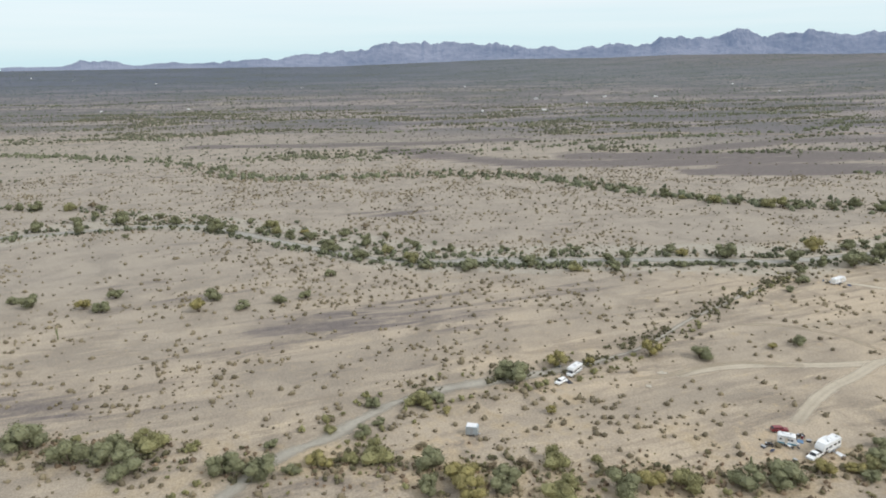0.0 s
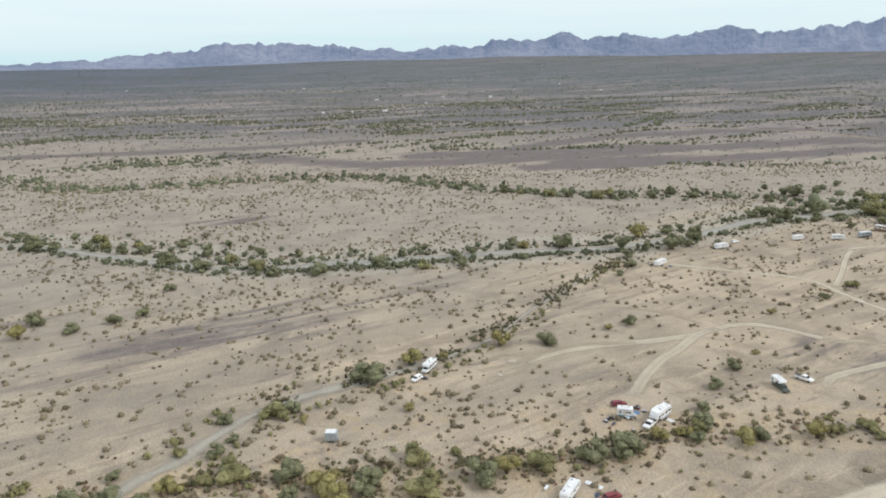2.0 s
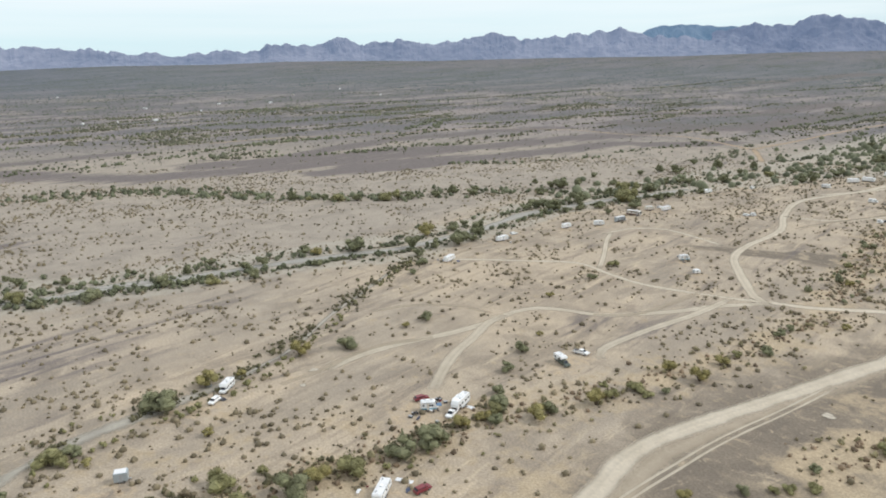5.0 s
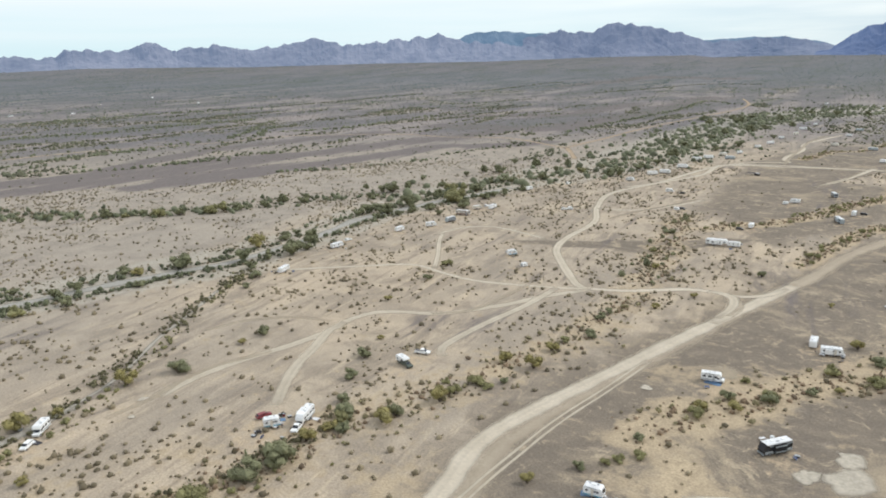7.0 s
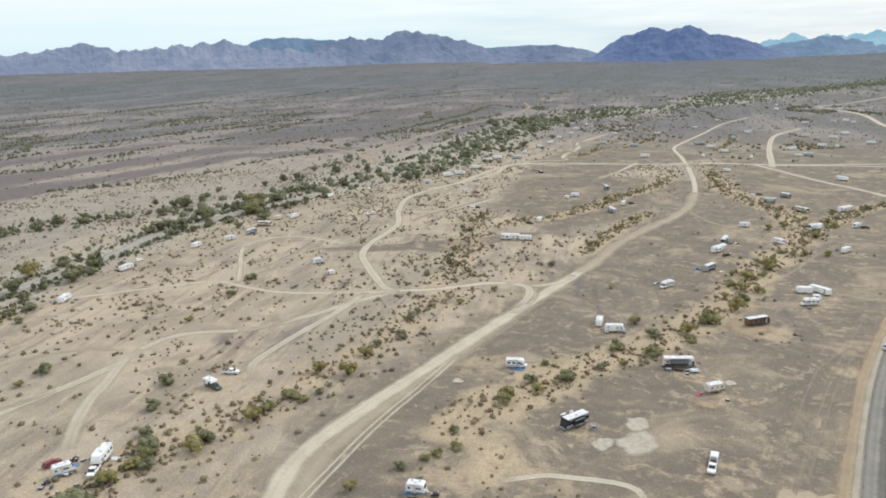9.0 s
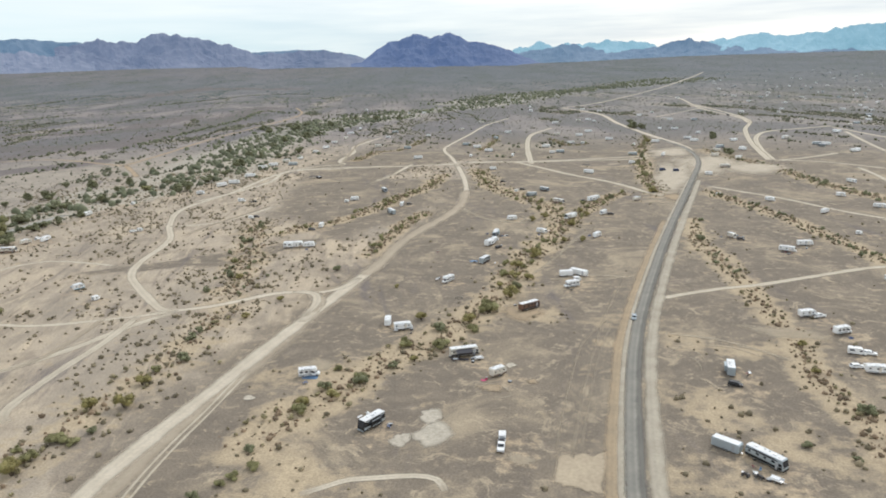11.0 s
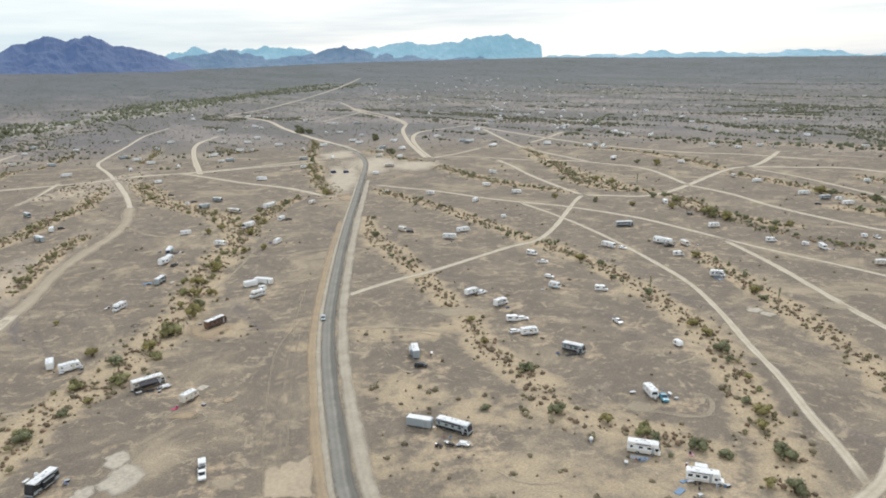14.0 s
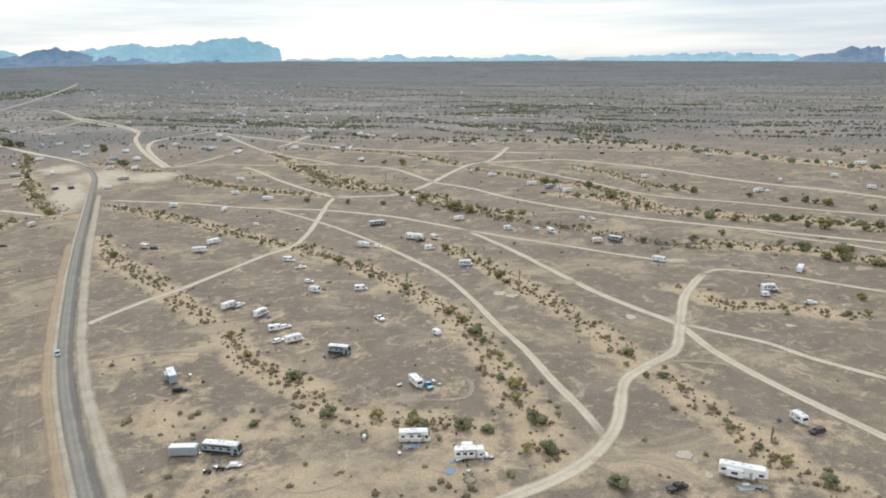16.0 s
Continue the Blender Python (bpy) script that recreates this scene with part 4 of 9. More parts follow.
lay('wheel_track', 5.0, 'D', [(242.8, 343.7), (236.7, 297.3), (228.2, 255.0), (220.4, 215.9), (217.7, 187.3), (216.5, 166.4), (205.9, 143.1), (199.9, 121.6), (196.2, 102.4), (192.7, 78.6), (191.2, 68.7), (189.0, 53.8), (186.9, 39.0)])
lay('wheel_track', 4.0, 'D', [(170.3, 488.9), (179.6, 429.2), (183.4, 371.0), (182.9, 322.9), (179.8, 278.9), (171.0, 242.5), (159.8, 207.6), (152.5, 181.5), (143.5, 156.6), (137.4, 137.4), (131.8, 123.2)])
lay('wheel_track', 5.5, 'D', [(52.2, 116.5), (67.1, 116.0), (82.1, 115.5), (92.1, 115.2), (105.9, 114.7), (119.1, 116.4), (130.5, 120.5), (142.4, 127.5), (153.7, 137.0), (164.2, 144.4), (178.8, 147.6), (195.4, 150.6), (214.6, 164.0), (243.0, 184.8), (262.2, 195.3), (281.0, 203.5)])
lay('wheel_track', 4.0, 'D', [(281.0, 203.5), (292.8, 204.2), (301.5, 191.7), (309.5, 176.5), (315.0, 158.3), (320.9, 139.8), (323.9, 130.3), (328.4, 116.0), (332.9, 101.7)])
lay('wheel_track', 4.0, 'D', [(218.5, 167.2), (222.9, 150.8), (227.4, 135.3), (227.4, 118.5), (230.9, 96.8), (232.5, 87.0), (234.9, 72.2), (237.3, 57.3)])
lay('wheel_track', 6.0, 'D', [(225.9, 500.9), (222.9, 552.4), (222.7, 617.5), (226.0, 672.8), (225.8, 723.7)])
lay('wheel_track', 6.4, 'D', [(323.9, 517.7), (332.5, 470.1), (331.2, 416.3), (338.0, 361.3), (349.1, 319.0), (362.9, 284.4), (383.3, 239.1), (395.7, 211.7), (408.9, 181.8), (412.9, 172.7), (419.0, 158.9), (425.0, 145.2)])
lay('wheel_track', 4.2, 'D', [(378.1, 243.1), (380.7, 219.8), (389.0, 192.2), (390.6, 173.1), (391.3, 163.1), (392.5, 148.1), (393.7, 133.2)])
lay('wheel_track', 5.5, 'D', [(429.2, 576.6), (434.6, 520.6), (429.1, 438.6), (422.0, 358.3), (445.8, 301.9), (465.1, 251.0), (480.4, 216.0), (484.5, 206.8), (490.5, 193.1), (496.5, 179.4)])
lay('wheel_track', 9.4, 'D', [(429.8, 587.1), (473.0, 566.8), (509.6, 546.6), (523.0, 495.9), (531.4, 453.0), (528.7, 387.8), (531.3, 335.5), (540.6, 293.7), (543.3, 246.0), (543.8, 236.0), (544.6, 221.0), (545.5, 206.0)])
lay('wheel_track', 8.8, 'D', [(162.5, 767.0), (168.4, 862.4), (184.3, 982.1), (211.3, 1067.9), (256.7, 1111.1), (321.4, 1160.3)])
lay('wheel_track', 8.8, 'D', [(157.7, 765.8), (169.6, 931.6), (192.0, 1106.3), (224.4, 1267.5), (217.3, 1458.1), (180.4, 1720.6)])
lay('wheel_track', 6.6, 'D', [(162.5, 767.0), (206.2, 756.9), (251.9, 712.2), (292.3, 688.7), (323.2, 645.9), (338.1, 602.4), (325.9, 516.1)])
lay('wheel_track', 8.8, 'D', [(315.4, 1139.4), (350.7, 938.5), (385.9, 800.0), (436.6, 708.6), (486.3, 664.3), (526.1, 601.1)])
lay('wheel_track', 7.0, 'D', [(315.0, 1078.7), (291.0, 838.6), (303.2, 713.8), (310.7, 672.9)])
lay('wheel_track', 7.0, 'D', [(161.4, 762.6), (196.8, 788.0), (240.9, 832.5)])
lay('wheel_track', 7.0, 'D', [(314.8, 864.2), (357.1, 913.4), (411.2, 987.2)])
lay('dirt_road', 11, 'G', [(91.3, 835.4), (84.4, 903.7), (51.5, 1037.3), (12.6, 1226.7), (-21.3, 1439.5), (-105.1, 1638.2)])
lay('dirt_road', 9, 'G', [(-105.1, 1638.2), (-37.0, 1782.3), (74.8, 2177.5), (250.0, 2807.6), (381.7, 3285.7)])
lay('wheel_track', 7.5, 'D', [(48.1, 550.9), (32.4, 565.5), (5.5, 611.0), (-36.4, 658.4), (-73.0, 707.9), (-99.4, 736.2), (-146.3, 734.2)])
lay('wheel_track', 8.8, 'D', [(-76.0, 720.4), (-98.6, 884.2), (-108.0, 1026.9), (-87.8, 1140.3)])
lay('wheel_track', 7.7, 'D', [(-146.3, 734.2), (-75.9, 737.3), (-29.1, 752.7), (7.2, 761.2), (51.0, 778.6)])
lay('wheel_track', 7.0, 'D', [(-271.6, 702.7), (-288.9, 736.7), (-298.8, 805.8), (-318.6, 861.2), (-321.6, 921.3), (-320.9, 989.3)])
lay('wheel_track', 6.2, 'D', [(-199.6, 712.7), (-199.3, 634.9), (-202.3, 596.5)])
lay('wheel_track', 6.2, 'D', [(-315.6, 488.2), (-305.2, 527.8), (-299.8, 587.8), (-313.4, 648.2), (-293.9, 690.6), (-271.6, 702.7)])
lay('wheel_track', 4, 'F', [(-92.0, 468.6), (-74.3, 453.1), (-54.8, 444.8), (-50.5, 456.2), (-57.2, 465.6)])
lay('wheel_track', 2.8, 'D', [(-69.9, 138.4), (-64.6, 143.2), (-60.5, 146.6), (-53.9, 148.8), (-44.8, 151.6), (-38.8, 151.1), (-35.6, 146.6)])
lay('wheel_track', 3.5, 'F', [(-24.9, 322.8), (-8.9, 334.0), (13.4, 334.5)])
lay('wheel_track', 1.3, 'L', [(-10.7, 170.5), (-9.9, 198.8), (-7.1, 243.5), (-1.5, 263.3), (4.4, 279.1)])
lay('wheel_track', 1.5, 'L', [(-6.4, 168.0), (-4.6, 209.8), (-0.9, 256.8), (4.1, 298.4), (10.3, 334.6)])
lay('wheel_track', 1.2, 'L', [(-4.2, 172.0), (-2.4, 208.6), (-0.1, 241.4), (4.1, 271.8)])
lay('wheel_track', 2.0, 'F', [(-12.9, 319.0), (-6.5, 323.1), (-1.0, 326.4), (12.0, 336.3)])
lay('wheel_track', 6, 'T', [(-972.7, 182.6), (-984.7, 260.4), (-969.6, 347.0), (-938.6, 452.9), (-948.7, 529.7), (-912.0, 584.8), (-823.5, 665.2), (-723.0, 685.2), (-647.6, 719.1), (-519.1, 676.1)])
lay('wheel_track', 6, 'T', [(-519.1, 676.1), (-537.3, 770.3), (-570.7, 916.0), (-597.6, 1075.8), (-637.1, 1358.3), (-685.6, 1525.6), (-781.5, 1706.0)])
lay('wheel_track', 6, 'T', [(-517.5, 677.3), (-487.6, 645.6), (-449.2, 602.7)])
lay('wash_bed', 9, 'V', [(-345.6, -25.3), (-350.4, -4.7), (-354.4, 17.2), (-351.1, 45.1), (-349.9, 71.4), (-349.8, 102.1), (-347.3, 133.5), (-343.7, 162.2), (-349.3, 185.9), (-355.1, 207.4), (-361.4, 230.2), (-379.1, 270.3), (-382.5, 307.6), (-386.2, 347.3), (-383.9, 388.7), (-384.6, 429.9)])
lay('wash_bed', 7, 'V', [(-400.5, -315.4), (-405.5, -301.3), (-410.4, -287.1), (-413.7, -277.7), (-429.2, -233.4), (-439.8, -198.5), (-437.8, -161.2), (-401.4, -108.5), (-370.3, -63.7), (-353.2, -31.5), (-350.9, -2.1), (-347.7, 26.8), (-343.3, 57.8)])
lay('wash_bed', 8, 'W', [(-126.3, -64.3), (-138.6, -60.0), (-151.2, -54.6), (-161.1, -49.2), (-167.8, -44.1), (-173.7, -36.5), (-181.4, -30.5), (-192.1, -22.0), (-200.5, -11.1), (-206.0, 0.9), (-209.0, 10.0), (-213.2, 22.8), (-219.4, 38.6), (-226.0, 50.7)])
lay('wash_bed', 3, 'W', [(-219.4, 38.6), (-226.0, 50.7), (-233.4, 63.0), (-243.9, 74.1), (-262.3, 90.8), (-281.5, 112.2), (-304.0, 136.0)])
lay('wheel_track', 7.5, 'D', [(-318.0, 658.1), (-265.0, 682.7), (-208.5, 695.0), (-169.3, 711.0), (-147.1, 726.3)])
lay('wheel_track', 7.9, 'D', [(-147.1, 726.3), (-78.4, 742.1), (-28.1, 761.3), (21.6, 784.4), (66.2, 806.0)])
lay('wheel_track', 3.5, 'F', [(-204.2, 580.4), (-199.6, 629.9), (-203.4, 687.9)])
lay('wheel_track', 5, 'F', [(-269.3, 685.9), (-281.4, 725.1), (-311.7, 842.4), (-324.6, 894.3), (-334.9, 986.8)])
lay('wheel_track', 4, 'F', [(-103.4, 493.9), (-85.2, 464.4), (-68.3, 449.0), (-54.5, 447.3), (-50.6, 455.6)])
lay('wheel_track', 3, 'F', [(-103.0, 481.5), (-86.2, 469.7), (-64.4, 468.2)])
lay('wheel_track', 3.5, 'F', [(-40.9, 552.2), (-26.2, 562.1), (-7.5, 571.0), (14.9, 581.1)])
lay('wheel_track', 2.5, 'F', [(-33.9, 332.1), (-24.7, 366.5), (-16.7, 405.6), (-6.6, 437.1)])
lay('wheel_track', 8.8, 'D', [(108.1, 2163.9), (171.4, 1975.1), (184.2, 1589.4), (218.6, 1344.9), (217.7, 1225.3)])
lay('wheel_track', 7.0, 'D', [(184.2, 1589.4), (123.5, 1447.9), (81.2, 1352.5)])
lay('wheel_track', 0.9, 'F', [(23.2, 244.0), (27.8, 248.3), (32.8, 245.8), (34.4, 239.2)])
lay('wheel_track', 0.9, 'F', [(24.6, 237.5), (29.1, 241.6), (32.6, 236.1), (32.7, 229.6)])
lay('wheel_track', 0.9, 'F', [(31.8, 223.4), (35.9, 218.6), (41.5, 221.1), (45.9, 226.6)])
lay('wheel_track', 1.0, 'F', [(-39.2, 203.1), (-35.4, 207.8), (-28.7, 204.7), (-26.9, 199.6), (-31.9, 197.5)])
lay('wheel_track', 1.0, 'F', [(-37.7, 199.2), (-34.0, 203.7), (-29.6, 201.6)])
lay('wheel_track', 1.2, 'F', [(47.4, 152.5), (51.0, 146.6), (57.0, 143.5), (64.6, 143.5)])
lay('wheel_track', 1.2, 'F', [(36.4, 252.6), (45.8, 251.9), (55.6, 243.7)])
lay('wheel_track', 3, 'F', [(23.1, 262.1), (39.7, 259.5), (55.3, 250.1), (63.3, 242.5)])
lay('wheel_track', 2.6, 'F', [(101.0, 170.8), (109.5, 164.7), (115.5, 164.2), (120.8, 170.2), (121.5, 175.9)])
lay('wheel_track', 4, 'F', [(121.5, 114.7), (129.2, 110.3), (133.6, 103.0), (135.3, 94.2), (136.9, 87.3)])
lay('wheel_track', 4, 'F', [(-203.5, 239.0), (-198.1, 199.4), (-206.9, 182.4)])
lay('wheel_track', 4, 'F', [(-257, 381), (-256, 411), (-251, 442), (-247, 480)])
lay('wheel_track', 3, 'F', [(177, 146), (188, 144), (199, 133), (197, 126)])
lay('wheel_track', 3, 'F', [(120, 116), (130, 111), (136, 105), (135, 96), (133, 89)])
clearing(98.1, 734.5, 49.6, 88.5, -8, 'C', 1.0)
clearing(55.9, 653.8, 24.1, 121.7, -7, 'C', 1.0)
clearing(132.3, 712.5, 39.3, 50.0, -8, 'C', 1.0)
clearing(67.4, 828.1, 29.7, 55.0, -9, 'C', 1.0)
clearing(49.4, 550.8, 11.1, 20.0, -6, 'O', 1.0)
clearing(-45.2, 173.4, 5.3, 7.3, -2, 'P', 1.0)
clearing(-53.3, 167.9, 3.0, 3.5, -2, 'P', 1.0)
clearing(-3.8, 161.0, 5.2, 9.5, -2, 'Q', 0.5)
clearing(-48.2, 183.4, 3.6, 4.0, -2, 'P', 1.0)
clearing(141.5, 103.7, 2.6, 2.0, -35, 'P', 1.0)
clearing(208.8, 182.9, 2.7, 3.3, -36, 'P', 1.0)
clearing(249.8, 140.7, 2.3, 2.0, -36, 'P', 1.0)
clearing(184.4, 237.5, 3.5, 3.2, -36, 'P', 1.0)
clearing(186.5, 232.0, 3.0, 3.1, -36, 'P', 1.0)
clearing(288.7, 226.4, 11.3, 7.7, -37, 'S', 1.0)
clearing(138.7, 94.2, 1.4, 1.6, -35, 'P', 1.0)
clearing(-21.2, 211.4, 2.6, 2.1, -2, 'O', 1.0)
clearing(-29.9, 222.7, 1.9, 1.9, -2, 'P', 1.0)
clearing(-33.2, 204.5, 5.4, 4.0, -2, 'O', 1.0)
clearing(-19.6, 164.1, 4.4, 3.3, -2, 'F', 1.0)
clearing(-214.3, 67.1, 1.8, 1.3, 89, 'P', 1.0)
clearing(-204.9, 60.2, 1.2, 1.2, 89, 'P', 1.0)
clearing(-107.0, 183.6, 2.0, 1.9, 56, 'P', 1.0)
clearing(67.8, 269.5, 18.1, 8.1, -3, 'F', 1.0)
clearing(98.7, 173.8, 7.0, 4.6, -35, 'F', 1.0)
clearing(90.7, 126.8, 4.2, 3.0, -35, 'F', 1.0)
clearing(-96.1, 210.3, 7.8, 6.8, 32, 'F', 1.0)
clearing(-33.5, 276.1, 9.4, 9.6, -3, 'O', 1.0)
clearing(218.9, 232.7, 10.5, 5.3, -37, 'F', 1.0)
PAVED = [(17.8, 28.1), (15.8, 58.1), (13.9, 88.0), (12.6, 108.0), (11.6, 122.9), (10.7, 135.9), (9.9, 147.9), (9.4, 155.2), (9.5, 168.7), (9.8, 189.5), (10.3, 210.1), (11.6, 239.2), (14.5, 273.6), (19.2, 311.3), (24.5, 349.1), (31.4, 396.3), (42.6, 465.8), (56.9, 550.0), (71.2, 634.9), (82.6, 702.9), (89.2, 753.9), (90.9, 813.5), (84.7, 884.3), (63.6, 970.8)]
lay('road_shoulder', 5.0, 'O', PAVED[:-7], -5.4)
lay('road_shoulder', 2.4, 'S', PAVED[:-5], -3.4)
lay('road_shoulder', 5.4, 'S', PAVED[:-5], 5.5)
lay('paved_road', 5.8, 'A', PAVED)
lay('paved_road', 2.6, 'K', PAVED, 1.6)


# ---- plants ----
def mesh_of(name, verts, faces, mat):
    me = bpy.data.meshes.new(name)
    me.from_pydata(verts, [], faces)
    me.materials.append(mat)
    return me


def leaf_cloud(rng, lobes, leaves, size):
    """Small leaf clumps gathered in uneven lobes; unit crown about 1 wide and 0.8 high."""
    verts, faces = [], []
    for _ in range(leaves):
        cx, cy, cz, rad = lobes[rng.integers(len(lobes))]
        d = rng.normal(size=3)
        d /= np.linalg.norm(d)
        p = np.array([cx, cy, cz]) + d * rad * rng.uniform(0.62, 1.12) * np.array([1, 1, 0.85])
        p[2] = max(p[2], 0.03)
        n = d + rng.normal(size=3) * 0.7
        n /= np.linalg.norm(n)
        u = np.cross(n, rng.normal(size=3))
        u /= np.linalg.norm(u)
        w = np.cross(n, u)
        s = size * rng.uniform(0.6, 1.3)
        k = len(verts)
        bow = n * s * 0.35
        verts += [tuple(p - u * s), tuple(p - w * s * 0.7 + bow), tuple(p + u * s), tuple(p + w * s * 0.7 + bow)]
        faces += [(k, k + 1, k + 2), (k, k + 2, k + 3)]
    return verts, faces


def add_lobe(rng, verts, faces, lobe, sides, rings):
    """An uneven twiggy mound inside a leafy crown."""
    cx, cy, cz, rad = lobe
    k = len(verts)
    for j in range(rings):
        g = math.pi * (0.12 + 0.80 * j / (rings - 1))
        for i in range(sides):
            h = 2 * math.pi * (i + 0.5 * (j % 2)) / sides
            r = rad * rng.uniform(0.78, 1.1)
            verts.append((cx + r * math.sin(g) * math.cos(h), cy + r * math.sin(g) * math.sin(h), max(0.0, cz + 0.85 * r * math.cos(g))))
    verts.append((cx, cy, cz + 0.85 * rad))
    for i in range(sides):
        n = (i + 1) % sides
        faces.append((k + i, k + n, k + rings * sides))
        for j in range(rings - 1):
            p, q = k + j * sides, k + (j + 1) * sides
            faces += [(p + i, q + i, q + n), (p + i, q + n, p + n)]


def branch(verts, faces, a, b, ra, rb):
    d = (Vector(b) - Vector(a)).normalized()
    u = d.orthogonal().normalized()
    w = d.cross(u)
    k = len(verts)
    for c, r in ((a, ra), (b, rb)):
        for i in range(5):
            g = 2 * math.pi * i / 5
            verts.append(tuple(Vector(c) + (u * math.cos(g) + w * math.sin(g)) * r))
    for i in range(5):
        j = (i + 1) % 5
        faces.append((k + i, k + j, k + 5 + j, k + 5 + i))


def bush_shape(seed, leaves, size=0.028):
    rng = np.random.default_rng(seed)
    lobes, wood, sticks = [], [], []
    for i in range(rng.integers(8, 13)):
        g, out = rng.uniform(0, 6.283), rng.uniform(0.05, 0.36)
        top = (out * math.cos(g), out * math.sin(g), rng.uniform(0.22, 0.58) * (1.15 - out))
        lobes.append((*top, rng.uniform(0.13, 0.27)))
        mid = (top[0] * 0.45, top[1] * 0.45, top[2] * 0.5)
        branch(wood, sticks, (top[0] * 0.08, top[1] * 0.08, -0.02), mid, 0.022, 0.014)
        branch(wood, sticks, mid, (top[0], top[1], top[2] * 1.1), 0.014, 0.005)
    lv, lf = leaf_cloud(rng, lobes, leaves, size)
    for lobe in lobes:
        add_lobe(rng, lv, lf, (*lobe[:3], lobe[3] * 0.84), 7, 4)
    return (wood, sticks), (lv, lf)


BUSHES, WHOLE = {}, {}
for i, (kind, mat) in enumerate((("a", "leaf_a"), ("b", "leaf_b"), ("c", "leaf_c"), ("d", "leaf_d"), ("a", "leaf_a"), ("b", "leaf_b"), ("c", "leaf_c"), ("b", "leaf_b"))):
    (wv, wf), (lv, lf) = bush_shape(40 + i, 1300)
    BUSHES.setdefault(kind, []).append((mesh_of("trunk", wv, wf, M["bark"]), mesh_of("crown", lv, lf, M[mat])))
    (wv, wf), (lv, lf) = bush_shape(60 + i, 520, 0.042)
    both = mesh_of("desert_bush", lv + wv, lf + [tuple(n + len(lv) for n in f) for f in wf], M[mat])
    both.materials.append(M["bark"])
    both.polygons.foreach_set("material_index", [0] * len(lf) + [1] * len(wf))
    WHOLE.setdefault(kind, []).append(both)
BUSH_LABELS = {"a": "olive-green creosote bush on sandy ground", "b": "grey-green desert ironwood bush on sand", "c": "yellow-green palo verde bush on sand", "d": "brown half-dry desert bush on sand"}
bush_count = 0


def bush(x, y, width, kind="a"):
    """A large desert bush: forked trunk and leafy crown."""
    global bush_count
    pick = bush_count % len(BUSHES[kind])
    bush_count += 1
    far = math.hypot(x, y) > 360
    top = tagged(new("desert_bush", WHOLE[kind][pick] if far else None), BUSH_LABELS[kind], "bush", "large bushes along the washes")
    if not far:
        for name, me in zip(("trunk", "crown"), BUSHES[kind][pick]):
            new(name, me).parent = top
    s = width * 1.13
    top.matrix_basis = pose(x, y, land_at(x, y), 0, 0, bush_count * 77 % 360) @ Matrix.Diagonal((s, s * (0.85 + 0.05 * (bush_count % 7)), s * (0.72 + 0.05 * (bush_count % 6)), 1))


def scatter(name, px, py, sizes, shapes, mat, label, category, seed):
    """Many small plants in one mesh, from a few leafy shapes."""
    rng = np.random.default_rng(seed)
    pz = land(px, py)
    which = rng.integers(len(shapes), size=len(px))
    turn = rng.uniform(0, 6.283, len(px))
    high = sizes * rng.uniform(0.75, 1.2, len(px))
    allv, allf, base = [], [], 0
    for k, (verts, faces) in enumerate(shapes):
        pick = np.where(which == k)[0]
        if not len(pick):
            continue
        v, f = np.array(verts), np.array(faces)
        c, s = np.cos(turn[pick])[:, None], np.sin(turn[pick])[:, None]
        w, h = sizes[pick][:, None], high[pick][:, None]
        x = (v[:, 0] * c - v[:, 1] * s) * w + px[pick][:, None]
        y = (v[:, 0] * s + v[:, 1] * c) * w + py[pick][:, None]
        z = v[:, 2] * h + pz[pick][:, None]
        allv.append(np.stack([x, y, z], -1).reshape(-1, 3))
        allf.append((f[None] + (np.arange(len(pick)) * len(v))[:, None, None] + base).reshape(-1, 3))
        base += len(pick) * len(v)
    v, f = np.concatenate(allv), np.concatenate(allf)
    me = bpy.data.meshes.new(name)
    me.vertices.add(len(v))
    me.vertices.foreach_set("co", v.ravel())
    me.loops.add(f.size)
    me.loops.foreach_set("vertex_index", f.ravel().astype(np.int32))
    me.polygons.add(len(f))
    me.polygons.foreach_set("loop_start", np.arange(0, f.size, 3, dtype=np.int32))
    me.update(calc_edges=True)
    me.materials.append(mat)
    return tagged(new(name, me), label, category, kind="stuff")


def dome_shapes(seed, count, leaves, size, sides=5):
    """Low rounded shrubs: an uneven twiggy mound with leaf clumps on it."""
    rng = np.random.default_rng(seed)
    out = []
    for _ in range(count):
        verts, faces = [], []
        for j, (r, z) in enumerate(((0.34, 0.0), (0.36, 0.24)) if leaves else ((0.40, 0.0), (0.40, 0.30))):
            for i in range(sides):
                g = i * 2 * math.pi / sides + j * 0.5
                k = r * rng.uniform(0.75, 1.2)
                verts.append((k * math.cos(g), k * math.sin(g), z * rng.uniform(0.75, 1.25)))
        verts.append((rng.uniform(-0.08, 0.08), rng.uniform(-0.08, 0.08), rng.uniform(0.46, 0.6)))
        for i in range(sides):
            p, q = i, (i + 1) % sides
            faces += [(p, q, p + sides), (q, q + sides, p + sides), (sides + p, sides + q, 2 * sides)]
        lv, lf = leaf_cloud(rng, [(0, 0, 0.22, 0.42)], leaves, size)
        base = len(verts)
        out.append((verts + lv, faces + [tuple(n + base for n in f) for f in lf]))
    return out


